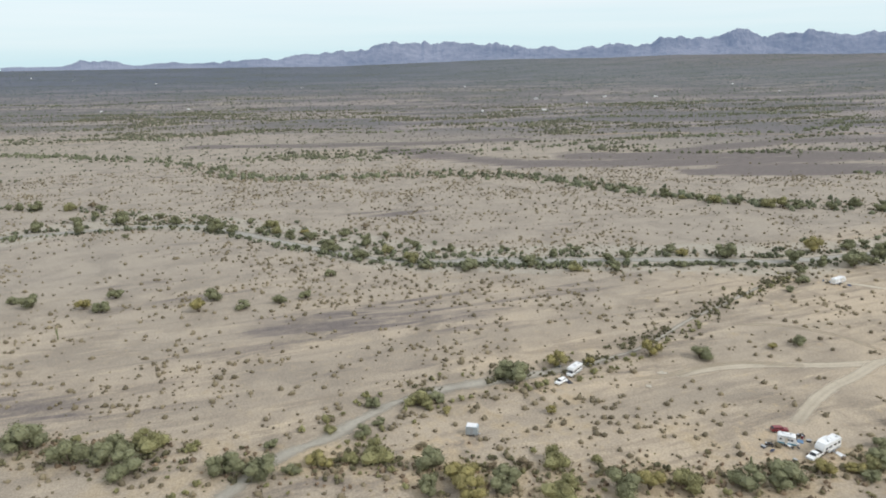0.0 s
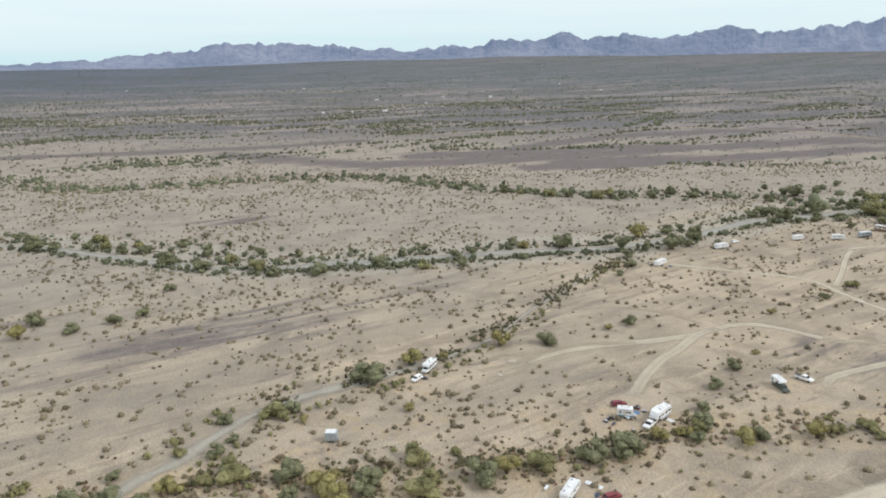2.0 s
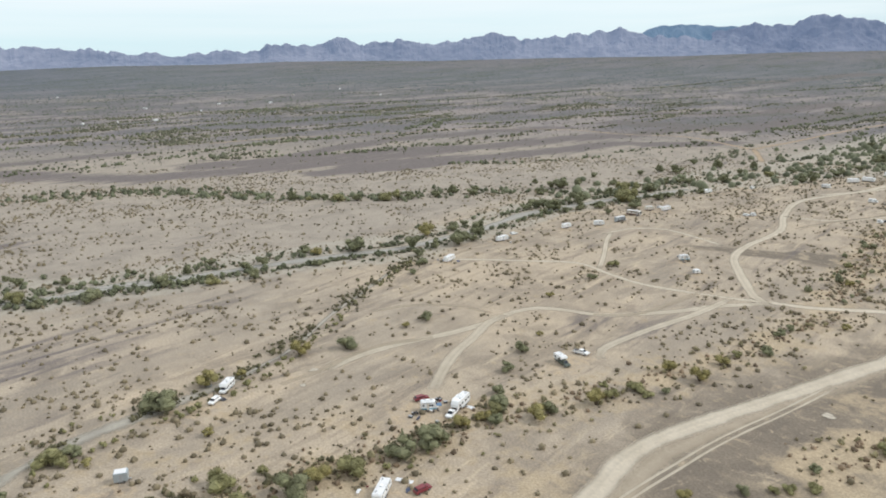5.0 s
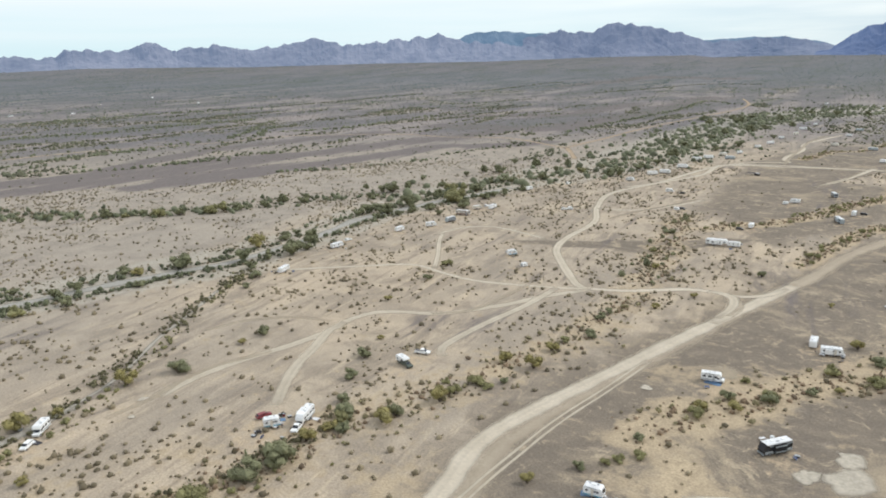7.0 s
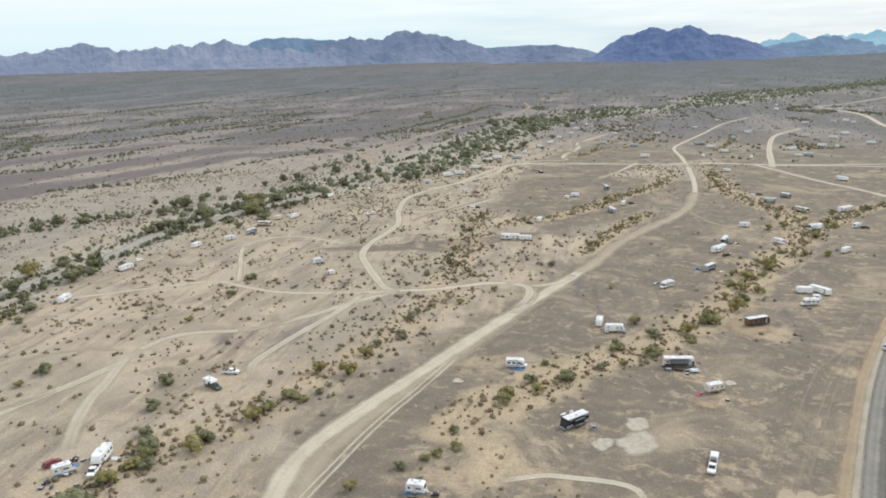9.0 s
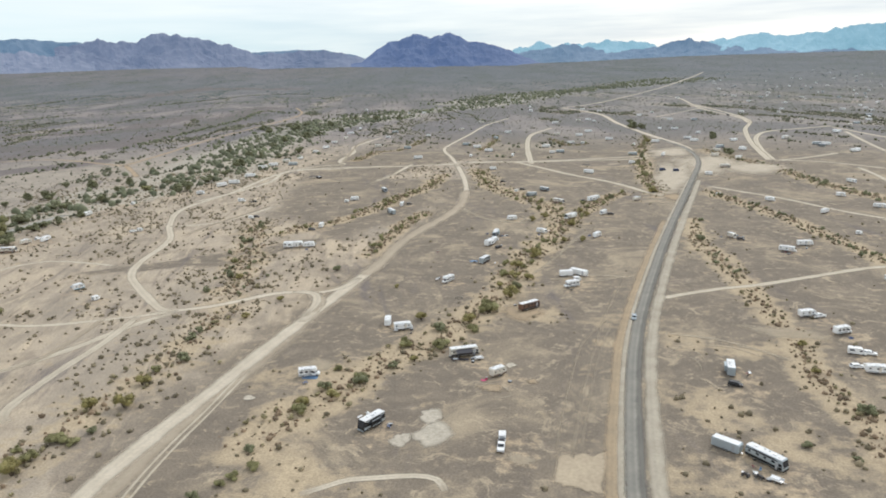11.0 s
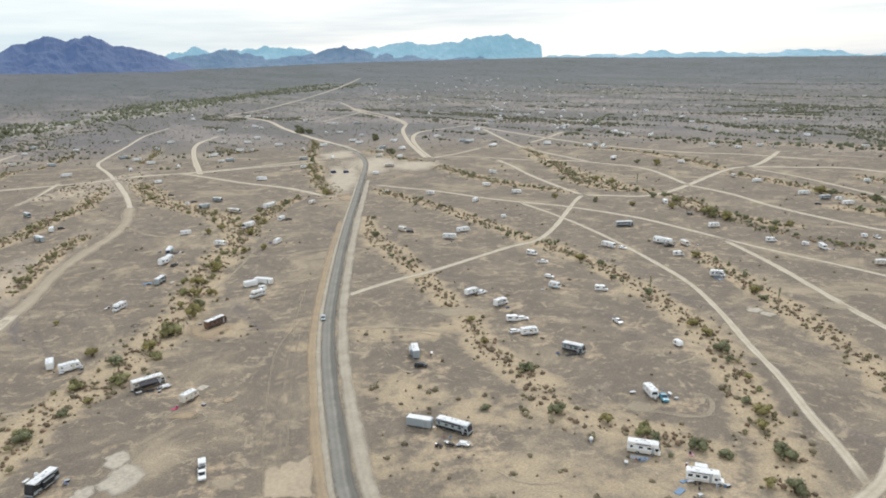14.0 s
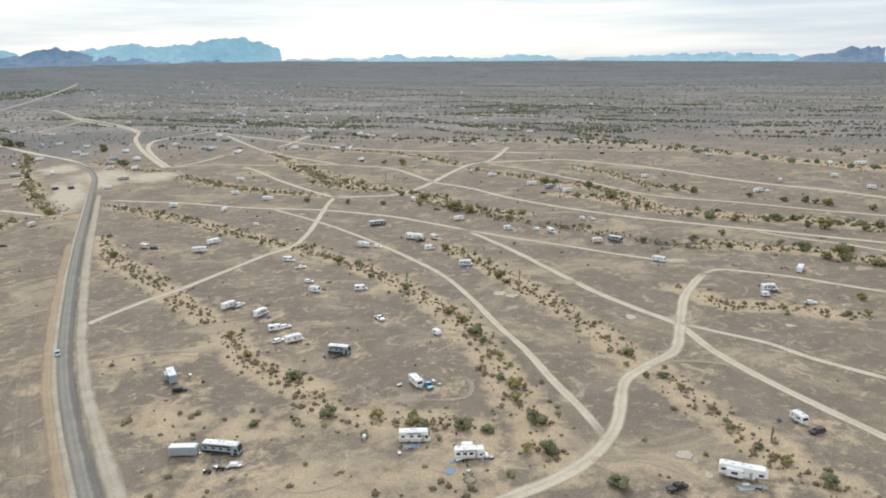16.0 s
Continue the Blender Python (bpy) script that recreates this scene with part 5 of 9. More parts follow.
def mound_shapes(seed, count):
    """Plain little mounds for scrub near the horizon."""
    rng = np.random.default_rng(seed)
    out = []
    for _ in range(count):
        ring = [(0.46 * rng.uniform(0.8, 1.2) * math.cos(i * 1.5708), 0.46 * rng.uniform(0.8, 1.2) * math.sin(i * 1.5708), rng.uniform(0.0, 0.22)) for i in range(4)]
        out.append((ring + [(rng.uniform(-0.15, 0.15), rng.uniform(-0.15, 0.15), rng.uniform(0.42, 0.6))], [(i, (i + 1) % 4, 4) for i in range(4)]))
    return out


def clump_shapes(seed, count, leaves, size):
    rng = np.random.default_rng(seed)
    out = []
    for _ in range(count):
        lobes = [(rng.uniform(-0.20, 0.20), rng.uniform(-0.20, 0.20), rng.uniform(0.14, 0.34), rng.uniform(0.20, 0.30)) for _ in range(rng.integers(3, 6))]
        lv, lf = leaf_cloud(rng, lobes, leaves, size)
        for lobe in lobes[:3]:
            add_lobe(rng, lv, lf, (*lobe[:3], lobe[3] * 0.92), 5, 3)
        out.append((lv, lf))
    return out


def off_tracks(px, py, room=0.8):
    ok = np.ones(px.shape, bool)
    for width, line in TRACKS:
        ok &= away(px, py, line) > width * 0.55 + room
    return ok


def spread(rng, count, near, far, lo=-74, hi=132):
    """Even spread over a sector of the plain."""
    r = np.sqrt(rng.uniform(near ** 2, far ** 2, count))
    g = np.radians(rng.uniform(lo, hi, count))
    return -r * np.sin(g), r * np.cos(g)


# close lines of shrubs: spread, plants to a metre, least size, range of sizes, leaf, line
HEDGES = [
    (7.0, 2.4, 1.0, 2.6, "hedge", [(-170.8, -125.1), (-167.4, -113.2), (-165.3, -101.7), (-165.1, -84.4), (-162.8, -69.9), (-158.8, -58.5), (-158.6, -43.7)]),
    (6.5, 1.7, 1.0, 2.4, "hedge", [(-162.5, -39.5), (-162.0, -26.5), (-162.2, -14.8), (-159.1, -4.0), (-161.0, 9.5), (-156.7, 31.6), (-154.7, 62.8), (-156.7, 87.4), (-159.4, 106.3)]),
    (11.0, 1.4, 0.7, 1.5, "shrub_red", [(-170.8, -125.1), (-165.3, -101.7), (-162.8, -69.9), (-158.6, -43.7), (-160.3, -20.5), (-157.3, 0.4), (-157.7, 31.6), (-154.7, 62.8), (-156.7, 87.4)]),
    (6.0, 2.4, 1.2, 2.0, "hedge", [(-203.0, -13.0), (-209.0, 6.0), (-215.0, 24.0), (-221.6, 43.6), (-232.0, 55.0), (-243.1, 67.9), (-252.3, 81.4), (-269.4, 99.2), (-288.7, 119.4), (-306.0, 140.3), (-323.1, 160.2)]),
    (1.6, 1.5, 1.4, 2.4, "woods", [(-355.8, -33.4), (-345.2, -9.6), (-339.8, 9.9), (-341.2, 32.5), (-342.0, 58.5), (-342.6, 81.3), (-338.5, 102.4), (-340.0, 129.0), (-339.0, 154.1), (-337.0, 168.1)]),
    (11.0, 0.55, 2.2, 4.6, "woods", [(-824.0, -535.4), (-800.6, -455.3), (-779.9, -393.1), (-779.3, -342.1), (-760.4, -290.9), (-693.0, -232.3), (-646.9, -191.2), (-630.9, -155.9), (-639.6, -106.1), (-635.2, -54.0), (-631.5, -10.9)]),
    (10.0, 0.40, 2.0, 4.4, "woods", [(-763.2, -230.2), (-781.2, -178.6), (-743.4, -122.4), (-753.1, -87.6), (-783.6, -65.8), (-823.9, -13.7)]),
    (13.0, 0.42, 2.0, 4.4, "woods", [(-631.5, -10.9), (-618.9, 32.9), (-615.3, 63.8), (-582.3, 92.9), (-555.3, 123.2), (-528.7, 153.0), (-502.5, 182.4), (-485.7, 210.9), (-470.7, 240.7), (-463.4, 275.9), (-452.5, 324.0)]),
    (14.0, 0.30, 1.6, 3.6, "woods", [(-505.8, -335.5), (-499.9, -306.9), (-498.1, -276.8), (-484.2, -241.4), (-468.7, -199.1), (-449.2, -161.5), (-431.3, -126.8), (-414.8, -98.2), (-395.4, -67.6), (-378.7, -36.7), (-359.8, -6.9)]),
]
# plants to a metre of the wooded washes; the washes whose large bushes stand singly
WOODS = {"main_wash": 0.34, "main_wash_b": 0.30, "main_wash_c": 0.55, "main_wash_d": 0.75, "main_wash_e_d": 1.0, "upper": 0.46, "upper_b": 0.42, "east_j": 0.16}
SPARSE = ("main_wash", "main_wash_b", "upper", "upper_b")


def plant_all():
    rng = np.random.default_rng(7)
    small = dome_shapes(1, 8, 3, 0.17, 4)
    medium = clump_shapes(2, 10, 14, 0.075)
    lumps = dome_shapes(3, 8, 3, 0.2)
    far_lumps = dome_shapes(5, 8, 0, 0.2, 4)
    tufts = mound_shapes(6, 8)
    # low shrubs dotted over the open soil, few on the dark pavement
    px, py = spread(rng, 130000, 140, 760)
    dark, sandy_here = pavement(px, py), sandy(px, py)
    open_soil = (1 - dark) ** 2
    keep = rng.uniform(size=px.shape) < np.clip(open_soil * (0.12 + 0.75 * soft(0.5 * patchy(px, py, 42, 2) + 0.5 * patchy(px, py, 13, 12), 0.40, 0.72)) + 0.42 * sandy_here + 0.001, 0, 1) * 0.68
    px, py = px[keep], py[keep]
    ok = off_tracks(px, py)
    px, py = px[ok], py[ok]
    scatter("low_shrubs", px, py, 0.95 + 2.1 * rng.uniform(size=len(px)) ** 2.0, small, M["shrub"], "small brown-green shrubs dotted over desert soil", "shrubs", 1)
    # farther open plain: shrubs strung along the small washes, few between
    px, py = spread(rng, 260000, 740, 1700)
    lines = wash_lines(px, py)
    keep = rng.uniform(size=px.shape) < (0.066 + 0.58 * lines ** 1.5)
    keep &= rng.uniform(size=px.shape) > 0.9 * soft(side(px, py, FLAT_EDGE), -10, 60) * (1 - soft(np.hypot(px, py), 820, 1080))
    keep &= rng.uniform(size=px.shape) > 0.85 * stripes(px, py)
    px, py, lines = px[keep], py[keep], lines[keep]
    ok = off_tracks(px, py, 6.0)
    px, py, lines = px[ok], py[ok], lines[ok]
    scatter("plain_shrubs", px, py, 1.3 + (1.9 + 3.4 * lines) * rng.uniform(size=len(px)) ** 1.6, far_lumps, M["plain_scrub"], "shrubs strung along small washes on the plain", "shrubs", 2)
    # bushes thick along the washes
    for name, width, line in BANDS:
        pts = smooth_line(line, 3.0)
        length = sum((b - a).length for a, b in zip(pts, pts[1:]))
        main, far = name.startswith(("main", "upper", "east_j")), name.endswith("_d") and name.startswith("main")
        thick = name.startswith(("bottom", "low_wash", "mid"))
        count = int(length * (WOODS.get(name, 0.0060 * width) if main else 1.5 if name == "low_wash" else 0.75 if thick else 0.42 if name.startswith("plain") else 0.40))
        pick = rng.integers(len(pts), size=count)
        px = np.array([pts[i].x for i in pick]) + rng.normal(size=count) * width * (0.28 if name.startswith("upper") else 0.42 if main else 0.24 if name == "low_wash" else 0.45)
        py = np.array([pts[i].y for i in pick]) + rng.normal(size=count) * width * (0.28 if name.startswith("upper") else 0.42 if main else 0.24 if name == "low_wash" else 0.45)
        ok = off_tracks(px, py, 5.0 if np.hypot(px, py).mean() > 800 else 1.2) & (np.hypot(px, py) > 140)
        px, py = px[ok], py[ok]
        big = rng.uniform(size=len(px)) ** (1.5 if main else 2.2)
        sizes = ((2.2 + 5.6 * big) if name.startswith("upper") else (1.8 + 4.4 * big) if name in SPARSE else (2.6 + 7.4 * big)) if main else (2.0 + 5.0 * big) if name.startswith("plain") else (0.9 + 2.6 * big) if thick else (1.0 + 2.6 * big)
        if not len(px):
            continue
        scatter("wash_bushes", px, py, sizes, medium if np.hypot(px, py).mean() < 620 else lumps if np.hypot(px, py).mean() < 900 else far_lumps, M["woods"] if main or name.startswith("plain") else M["leaf_a"] if name in ("bottom", "low_wash") else M["band_leaf"],
                "green bushes growing thick along a dry wash", "bushes", 10)
    # olive clumps standing out in the sandy washes beyond the near ones
    for name, width, line in BANDS:
        if not name.startswith(("east", "mid", "north", "bottom_b")) or name == "east_j":
            continue
        pts = [p for p in smooth_line(line, 2.0) if p.length > 330]
        if len(pts) < 8:
            continue
        count = int(len(pts) * 0.36)
        pick = rng.integers(len(pts), size=count)
        px = np.array([pts[i].x for i in pick]) + rng.normal(size=count) * width * 0.4
        py = np.array([pts[i].y for i in pick]) + rng.normal(size=count) * width * 0.4
        ok = off_tracks(px, py, 1.5)
        scatter("wash_clumps", px[ok], py[ok], 2.4 + 4.2 * rng.uniform(size=ok.sum()) ** 1.6, medium, M["leaf_a" if len(name) % 2 else "leaf_b"], "olive-green bushes standing in a sandy wash", "bushes", 50)
    # rusty low shrubs in the shallow eastern washes
    for name, width, line in BANDS:
        if not name.startswith(("east", "mid", "bottom", "north")):
            continue
        pts = smooth_line(line, 2.0)
        count = int(len(pts) * (2.0 if name.startswith("bottom") else 2.5))
        pick = rng.integers(len(pts), size=count)
        px = np.array([pts[i].x for i in pick]) + rng.normal(size=count) * width * 0.3
        py = np.array([pts[i].y for i in pick]) + rng.normal(size=count) * width * 0.3
        ok = off_tracks(px, py, 1.0)
        scatter("rusty_shrubs", px[ok], py[ok], 0.8 + 1.9 * rng.uniform(size=ok.sum()) ** 2, small, M["shrub_red"], "low rusty-brown shrubs in a sandy wash", "shrubs", 70)
    # bushes on the banks of the dry beds
    for width, line in [q for q in TRACKS if q[0] in (9, 7, 8) and q[1] in BEDS]:
        pts = smooth_line(line, 3.0)
        length = sum((q - p).length for p, q in zip(pts, pts[1:]))
        count = int(length * (1.25 if width != 8 else 0.7))
        pick = rng.integers(1, len(pts) - 1, size=count)
        sides = rng.choice((-1.0, 1.0, 1.0), size=count) * (width * 0.72 + np.abs(rng.normal(size=count)) * 3.0)
        way = [(pts[i + 1] - pts[i - 1]).normalized() for i in pick]
        px = np.array([pts[i].x + w.y * o for i, w, o in zip(pick, way, sides)])
        py = np.array([pts[i].y - w.x * o for i, w, o in zip(pick, way, sides)])
        sizes = 1.4 + (4.6 if width != 8 else 3.2) * rng.uniform(size=count) ** 2.2
        scatter("bank_bushes", px, py, sizes, medium, M["woods"] if width != 8 else M["leaf_a"], "olive bushes on the banks of a dry wash", "bushes", 60)
    for wide, density, least, most, leaf, line in HEDGES:
        pts = smooth_line(line, 1.0)
        count = int(len(pts) * density)
        pick = rng.integers(len(pts), size=count)
        px = np.array([pts[i].x for i in pick]) + rng.normal(size=count) * wide * 0.5
        py = np.array([pts[i].y for i in pick]) + rng.normal(size=count) * wide * 0.5
        gaps = patchy(px, py, 11, 61) > 0.36
        scatter("shrub_line", px[gaps], py[gaps], least + most * rng.uniform(size=gaps.sum()) ** 1.5, medium if np.hypot(px, py).mean() < 450 else lumps, M[leaf], "close line of dark green-brown shrubs on sand", "shrubs", 80)
    # lines of trees and scrub to the horizon
    px, py = spread(rng, 640000, 1600, 4600)
    keep = rng.uniform(size=px.shape) < (0.060 + 0.50 * wash_lines(px, py) ** 1.5) * (1 - 0.55 * soft(np.hypot(px, py), 2400, 3200))
    px, py = px[keep], py[keep]
    ok = off_tracks(px, py, 9.0)
    px, py = px[ok], py[ok]
    # the outer ring takes the scrub colour with haze painted in
    for near, far, look_of, label in ((0, 2400, "far_scrub", "dark green scrub in lines on the far plain"), (2400, 9000, "haze_scrub", "blue-grey hazed scrub in lines near the horizon")):
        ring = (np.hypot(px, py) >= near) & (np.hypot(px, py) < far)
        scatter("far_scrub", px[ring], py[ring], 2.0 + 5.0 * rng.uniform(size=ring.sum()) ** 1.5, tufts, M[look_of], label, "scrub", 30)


plant_all()
bush(-169.4, -117.3, 11.0, 'b')
bush(-169.5, -82.9, 9.4, 'a')
bush(-161.5, -100.8, 10.3, 'b')
bush(-163.7, -93.7, 6.8, 'b')
bush(-167.7, -90.2, 7.2, 'b')
bush(-157.9, -85.8, 9.5, 'b')
bush(-174.1, -105.8, 3.3, 'a')
bush(-157.2, -58.8, 8.6, 'b')
bush(-156.0, -48.4, 9.2, 'b')
bush(-169.0, -70.9, 3.7, 'a')
bush(-169.6, -50.4, 3.6, 'b')
bush(-156.6, -42.2, 4.6, 'b')
bush(-161.6, -36.7, 5.4, 'c')
bush(-159.5, -33.1, 4.3, 'c')
bush(-175.1, -26.7, 5.2, 'b')
bush(-177.5, -35.7, 3.6, 'a')
bush(-192.1, -25.4, 4.4, 'b')
bush(-193.5, -11.9, 7.9, 'a')
bush(-195.1, -6.9, 4.9, 'b')
bush(-163.3, -20.8, 8.5, 'a')
bush(-162.1, -28.0, 5.4, 'a')
bush(-159.6, -7.4, 7.5, 'b')
bush(-148.8, -7.0, 5.7, 'b')
bush(-182.1, -22.7, 3.7, 'b')
bush(-168.4, -9.9, 3.1, 'd')
bush(-210.2, 17.4, 10.3, 'b')
bush(-221.3, 33.6, 7.1, 'c')
bush(-221.7, 45.1, 4.0, 'c')
bush(-228.6, 67.3, 7.4, 'c')
bush(-225.6, 83.4, 7.9, 'b')
bush(-152.7, 1.2, 8.8, 'c')
bush(-150.5, 11.4, 8.0, 'b')
bush(-146.3, 3.1, 7.1, 'c')
bush(-160.3, 25.0, 6.9, 'a')
bush(-161.8, 35.4, 3.4, 'a')
bush(-159.5, 17.0, 4.2, 'd')
bush(-158.7, 8.4, 3.3, 'd')
bush(-145.7, 25.0, 9.3, 'a')
bush(-147.7, 38.0, 8.8, 'b')
bush(-149.6, 45.8, 6.7, 'c')
bush(-149.6, 54.6, 8.3, 'a')
bush(-151.2, 69.3, 9.3, 'b')
bush(-150.6, 79.2, 9.5, 'b')
bush(-155.7, 89.8, 5.8, 'c')
bush(-156.4, 99.2, 3.7, 'c')
bush(-159.3, 104.9, 6.0, 'b')
bush(-187.7, 27.2, 3.1, 'c')
bush(-188.7, -3.4, 3.4, 'c')
bush(-499.6, -325.4, 7.7, 'b')
bush(-497.8, -316.0, 8.6, 'b')
bush(-495.4, -302.2, 11.3, 'b')
bush(-496.3, -277.9, 9.2, 'a')
bush(-505.3, -266.8, 6.5, 'd')
bush(-494.1, -254.2, 8.1, 'b')
bush(-453.7, -251.6, 7.6, 'b')
bush(-467.2, -245.8, 7.7, 'b')
bush(-448.3, -218.9, 13.0, 'b')
bush(-426.6, -263.6, 10.6, 'b')
bush(-424.3, -234.5, 11.1, 'b')
bush(-458.1, -208.1, 7.4, 'b')
bush(-464.6, -199.4, 7.4, 'b')
bush(-446.3, -181.9, 8.7, 'b')
bush(-430.7, -178.5, 5.3, 'b')
bush(-449.6, -165.3, 7.8, 'b')
bush(-422.3, -148.9, 12.1, 'b')
bush(-421.2, -137.3, 8.7, 'b')
bush(-445.6, -133.6, 6.9, 'b')
bush(-433.8, -116.7, 8.8, 'a')
bush(-418.4, -119.8, 6.4, 'b')
bush(-417.0, -109.0, 7.1, 'a')
bush(-401.6, -96.9, 7.5, 'b')
bush(-415.0, -91.3, 5.6, 'c')
bush(-398.6, -84.7, 9.4, 'b')
bush(-371.2, -70.0, 11.3, 'b')
bush(-408.4, -66.3, 7.5, 'b')
bush(-429.0, -57.0, 5.0, 'd')
bush(-385.3, -50.0, 9.0, 'b')
bush(-356.3, -49.6, 10.2, 'b')
bush(-403.7, -40.5, 6.7, 'b')
bush(-370.0, -37.4, 7.7, 'a')
bush(-392.1, -28.1, 4.5, 'b')
bush(-379.5, -23.2, 6.3, 'b')
bush(-349.2, -23.0, 10.5, 'a')
bush(-338.9, -14.8, 7.1, 'b')
bush(-326.6, -60.9, 5.6, 'b')
bush(-294.6, -66.7, 6.1, 'b')
bush(-287.4, -76.3, 6.0, 'b')
bush(-278.2, -108.1, 8.1, 'c')
bush(-293.4, -106.5, 7.3, 'b')
bush(-281.7, -91.0, 6.5, 'b')
bush(-282.9, -158.9, 7.1, 'c')
bush(-278.7, -149.6, 7.4, 'b')
bush(-285.9, -183.1, 9.1, 'b')
bush(-289.7, -194.3, 4.6, 'b')
bush(-296.9, -152.0, 6.1, 'b')
bush(-410.5, -199.2, 4.5, 'b')
bush(-336.1, 6.4, 9.0, 'b')
bush(-369.7, 24.8, 5.5, 'b')
bush(-370.2, -2.7, 6.1, 'b')
bush(-341.0, 37.6, 8.0, 'b')
bush(-356.6, 50.5, 6.0, 'b')
bush(-336.5, 47.8, 5.1, 'b')
bush(-367.3, 64.6, 6.2, 'b')
bush(-332.8, 58.3, 7.3, 'a')
bush(-346.7, 77.0, 7.1, 'b')
bush(-350.5, 87.9, 7.2, 'b')
bush(-331.7, 77.9, 6.8, 'b')
bush(-363.1, 113.2, 8.2, 'b')
bush(-357.0, 118.1, 6.2, 'c')
bush(-336.0, 110.8, 5.3, 'b')
bush(-351.9, 138.8, 12.5, 'b')
bush(-341.4, 168.5, 11.3, 'b')
bush(-361.9, 188.3, 10.1, 'c')
bush(-325.5, 163.9, 7.3, 'b')
bush(-309.0, 157.4, 5.8, 'b')
bush(-296.9, 146.3, 3.9, 'b')
bush(-365.3, 207.8, 8.3, 'b')
bush(-334.9, 192.9, 12.1, 'b')
bush(-334.5, 179.0, 7.5, 'b')
bush(-336.4, 204.7, 7.8, 'b')
bush(-372.1, 220.4, 7.1, 'b')
bush(-348.0, 215.6, 8.4, 'b')
bush(-550.5, 108.5, 6.4, 'b')
bush(-542.9, 124.6, 7.2, 'b')
bush(-519.1, 154.8, 8.8, 'b')
bush(-511.2, 165.7, 6.1, 'a')
bush(-507.9, 176.1, 7.9, 'b')
bush(-495.3, 182.7, 10.3, 'a')
bush(-488.7, 195.3, 8.6, 'b')
bush(-477.3, 213.9, 10.2, 'a')
bush(-477.1, 223.4, 8.6, 'a')
bush(-473.4, 232.4, 9.4, 'b')
bush(-466.7, 250.6, 9.5, 'b')
bush(-474.9, 270.0, 9.8, 'b')
bush(-460.1, 280.4, 10.5, 'b')
bush(-334.0, 193.4, 12.1, 'b')
bush(-349.2, 216.3, 10.8, 'b')
bush(-233.4, 180.7, 4.0, 'c')
bush(-200.2, 150.6, 2.6, 'c')
bush(-191.3, 136.4, 5.7, 'b')
bush(-180.2, 122.0, 5.0, 'b')
bush(-167.7, 111.0, 4.0, 'b')
bush(-157.8, 103.2, 6.1, 'a')
bush(-152.9, 100.7, 5.0, 'b')
bush(-156.7, 97.3, 3.4, 'c')
bush(-149.2, 111.4, 6.8, 'c')
bush(-149.4, 116.4, 5.5, 'b')
bush(-146.6, 131.8, 7.1, 'c')
bush(-147.5, 138.6, 5.1, 'a')
bush(-154.8, 142.3, 3.0, 'a')
bush(-147.7, 148.6, 5.9, 'a')
bush(-142.7, 148.3, 3.7, 'a')
bush(-141.2, 155.4, 3.0, 'b')
bush(-152.3, 168.2, 5.6, 'c')
bush(-142.0, 170.5, 6.2, 'c')
bush(-147.2, 186.1, 5.8, 'c')
bush(-148.9, 196.3, 4.7, 'a')
bush(-144.5, 206.8, 4.8, 'b')
bush(-153.6, 225.1, 4.2, 'b')
bush(-154.6, 233.1, 3.3, 'b')
bush(-236.2, 121.6, 5.5, 'b')
bush(-233.5, 111.4, 4.0, 'c')
bush(-255.0, 236.6, 6.4, 'a')
bush(-244.4, 214.0, 4.4, 'b')
bush(-94.6, 131.2, 3.3, 'b')
bush(-99.7, 117.6, 3.8, 'c')
bush(-91.1, 138.0, 2.8, 'a')
bush(-89.3, 141.7, 3.7, 'a')
bush(-86.7, 147.1, 4.1, 'a')
bush(-91.6, 154.3, 3.3, 'b')
bush(-87.3, 177.3, 6.0, 'a')
bush(-87.9, 182.5, 4.3, 'c')
bush(-86.1, 194.2, 4.1, 'b')
bush(-81.7, 188.7, 4.8, 'c')
bush(-76.2, 200.6, 5.3, 'b')
bush(-87.1, 208.6, 3.2, 'a')
bush(-69.2, 214.1, 3.5, 'b')
bush(-70.0, 233.1, 5.1, 'a')
bush(-71.5, 261.2, 4.6, 'c')
bush(-57.5, 234.3, 6.7, 'a')
bush(-62.1, 251.0, 4.9, 'b')
bush(-52.0, 261.6, 6.4, 'c')
bush(-48.6, 252.6, 5.3, 'a')
bush(-46.9, 275.6, 8.6, 'a')
bush(-39.8, 295.7, 7.0, 'c')
bush(-42.4, 342.9, 6.9, 'c')
bush(-42.0, 324.5, 6.0, 'c')
bush(-35.6, 323.4, 4.9, 'c')
bush(-35.9, 363.2, 7.9, 'c')
bush(-46.4, 308.8, 4.2, 'c')
bush(-38.7, 308.9, 4.7, 'b')
bush(-94.1, 301.0, 3.2, 'c')
bush(-63.6, 221.0, 3.2, 'c')
bush(-139.6, 273.9, 3.6, 'c')
bush(-144.7, 251.0, 3.4, 'c')
bush(-174.5, 301.7, 4.6, 'c')
bush(-132.2, 323.2, 4.1, 'b')
bush(147.9, 328.1, 6.6, 'c')
bush(153.9, 268.9, 4.2, 'b')
bush(151.0, 229.1, 4.7, 'c')
bush(150.6, 218.6, 4.1, 'c')
bush(147.0, 204.5, 4.8, 'b')
bush(144.1, 195.7, 2.9, 'b')
bush(141.8, 181.9, 3.6, 'c')
bush(139.8, 174.1, 2.7, 'a')
bush(130.4, 168.0, 3.4, 'b')
bush(130.6, 160.0, 5.1, 'c')
bush(125.1, 152.8, 4.2, 'c')
bush(121.4, 139.0, 5.4, 'b')
bush(201.8, 260.5, 4.4, 'b')
bush(197.4, 248.1, 3.2, 'b')
bush(75.1, 206.8, 5.0, 'b')
bush(69.7, 257.7, 3.2, 'c')
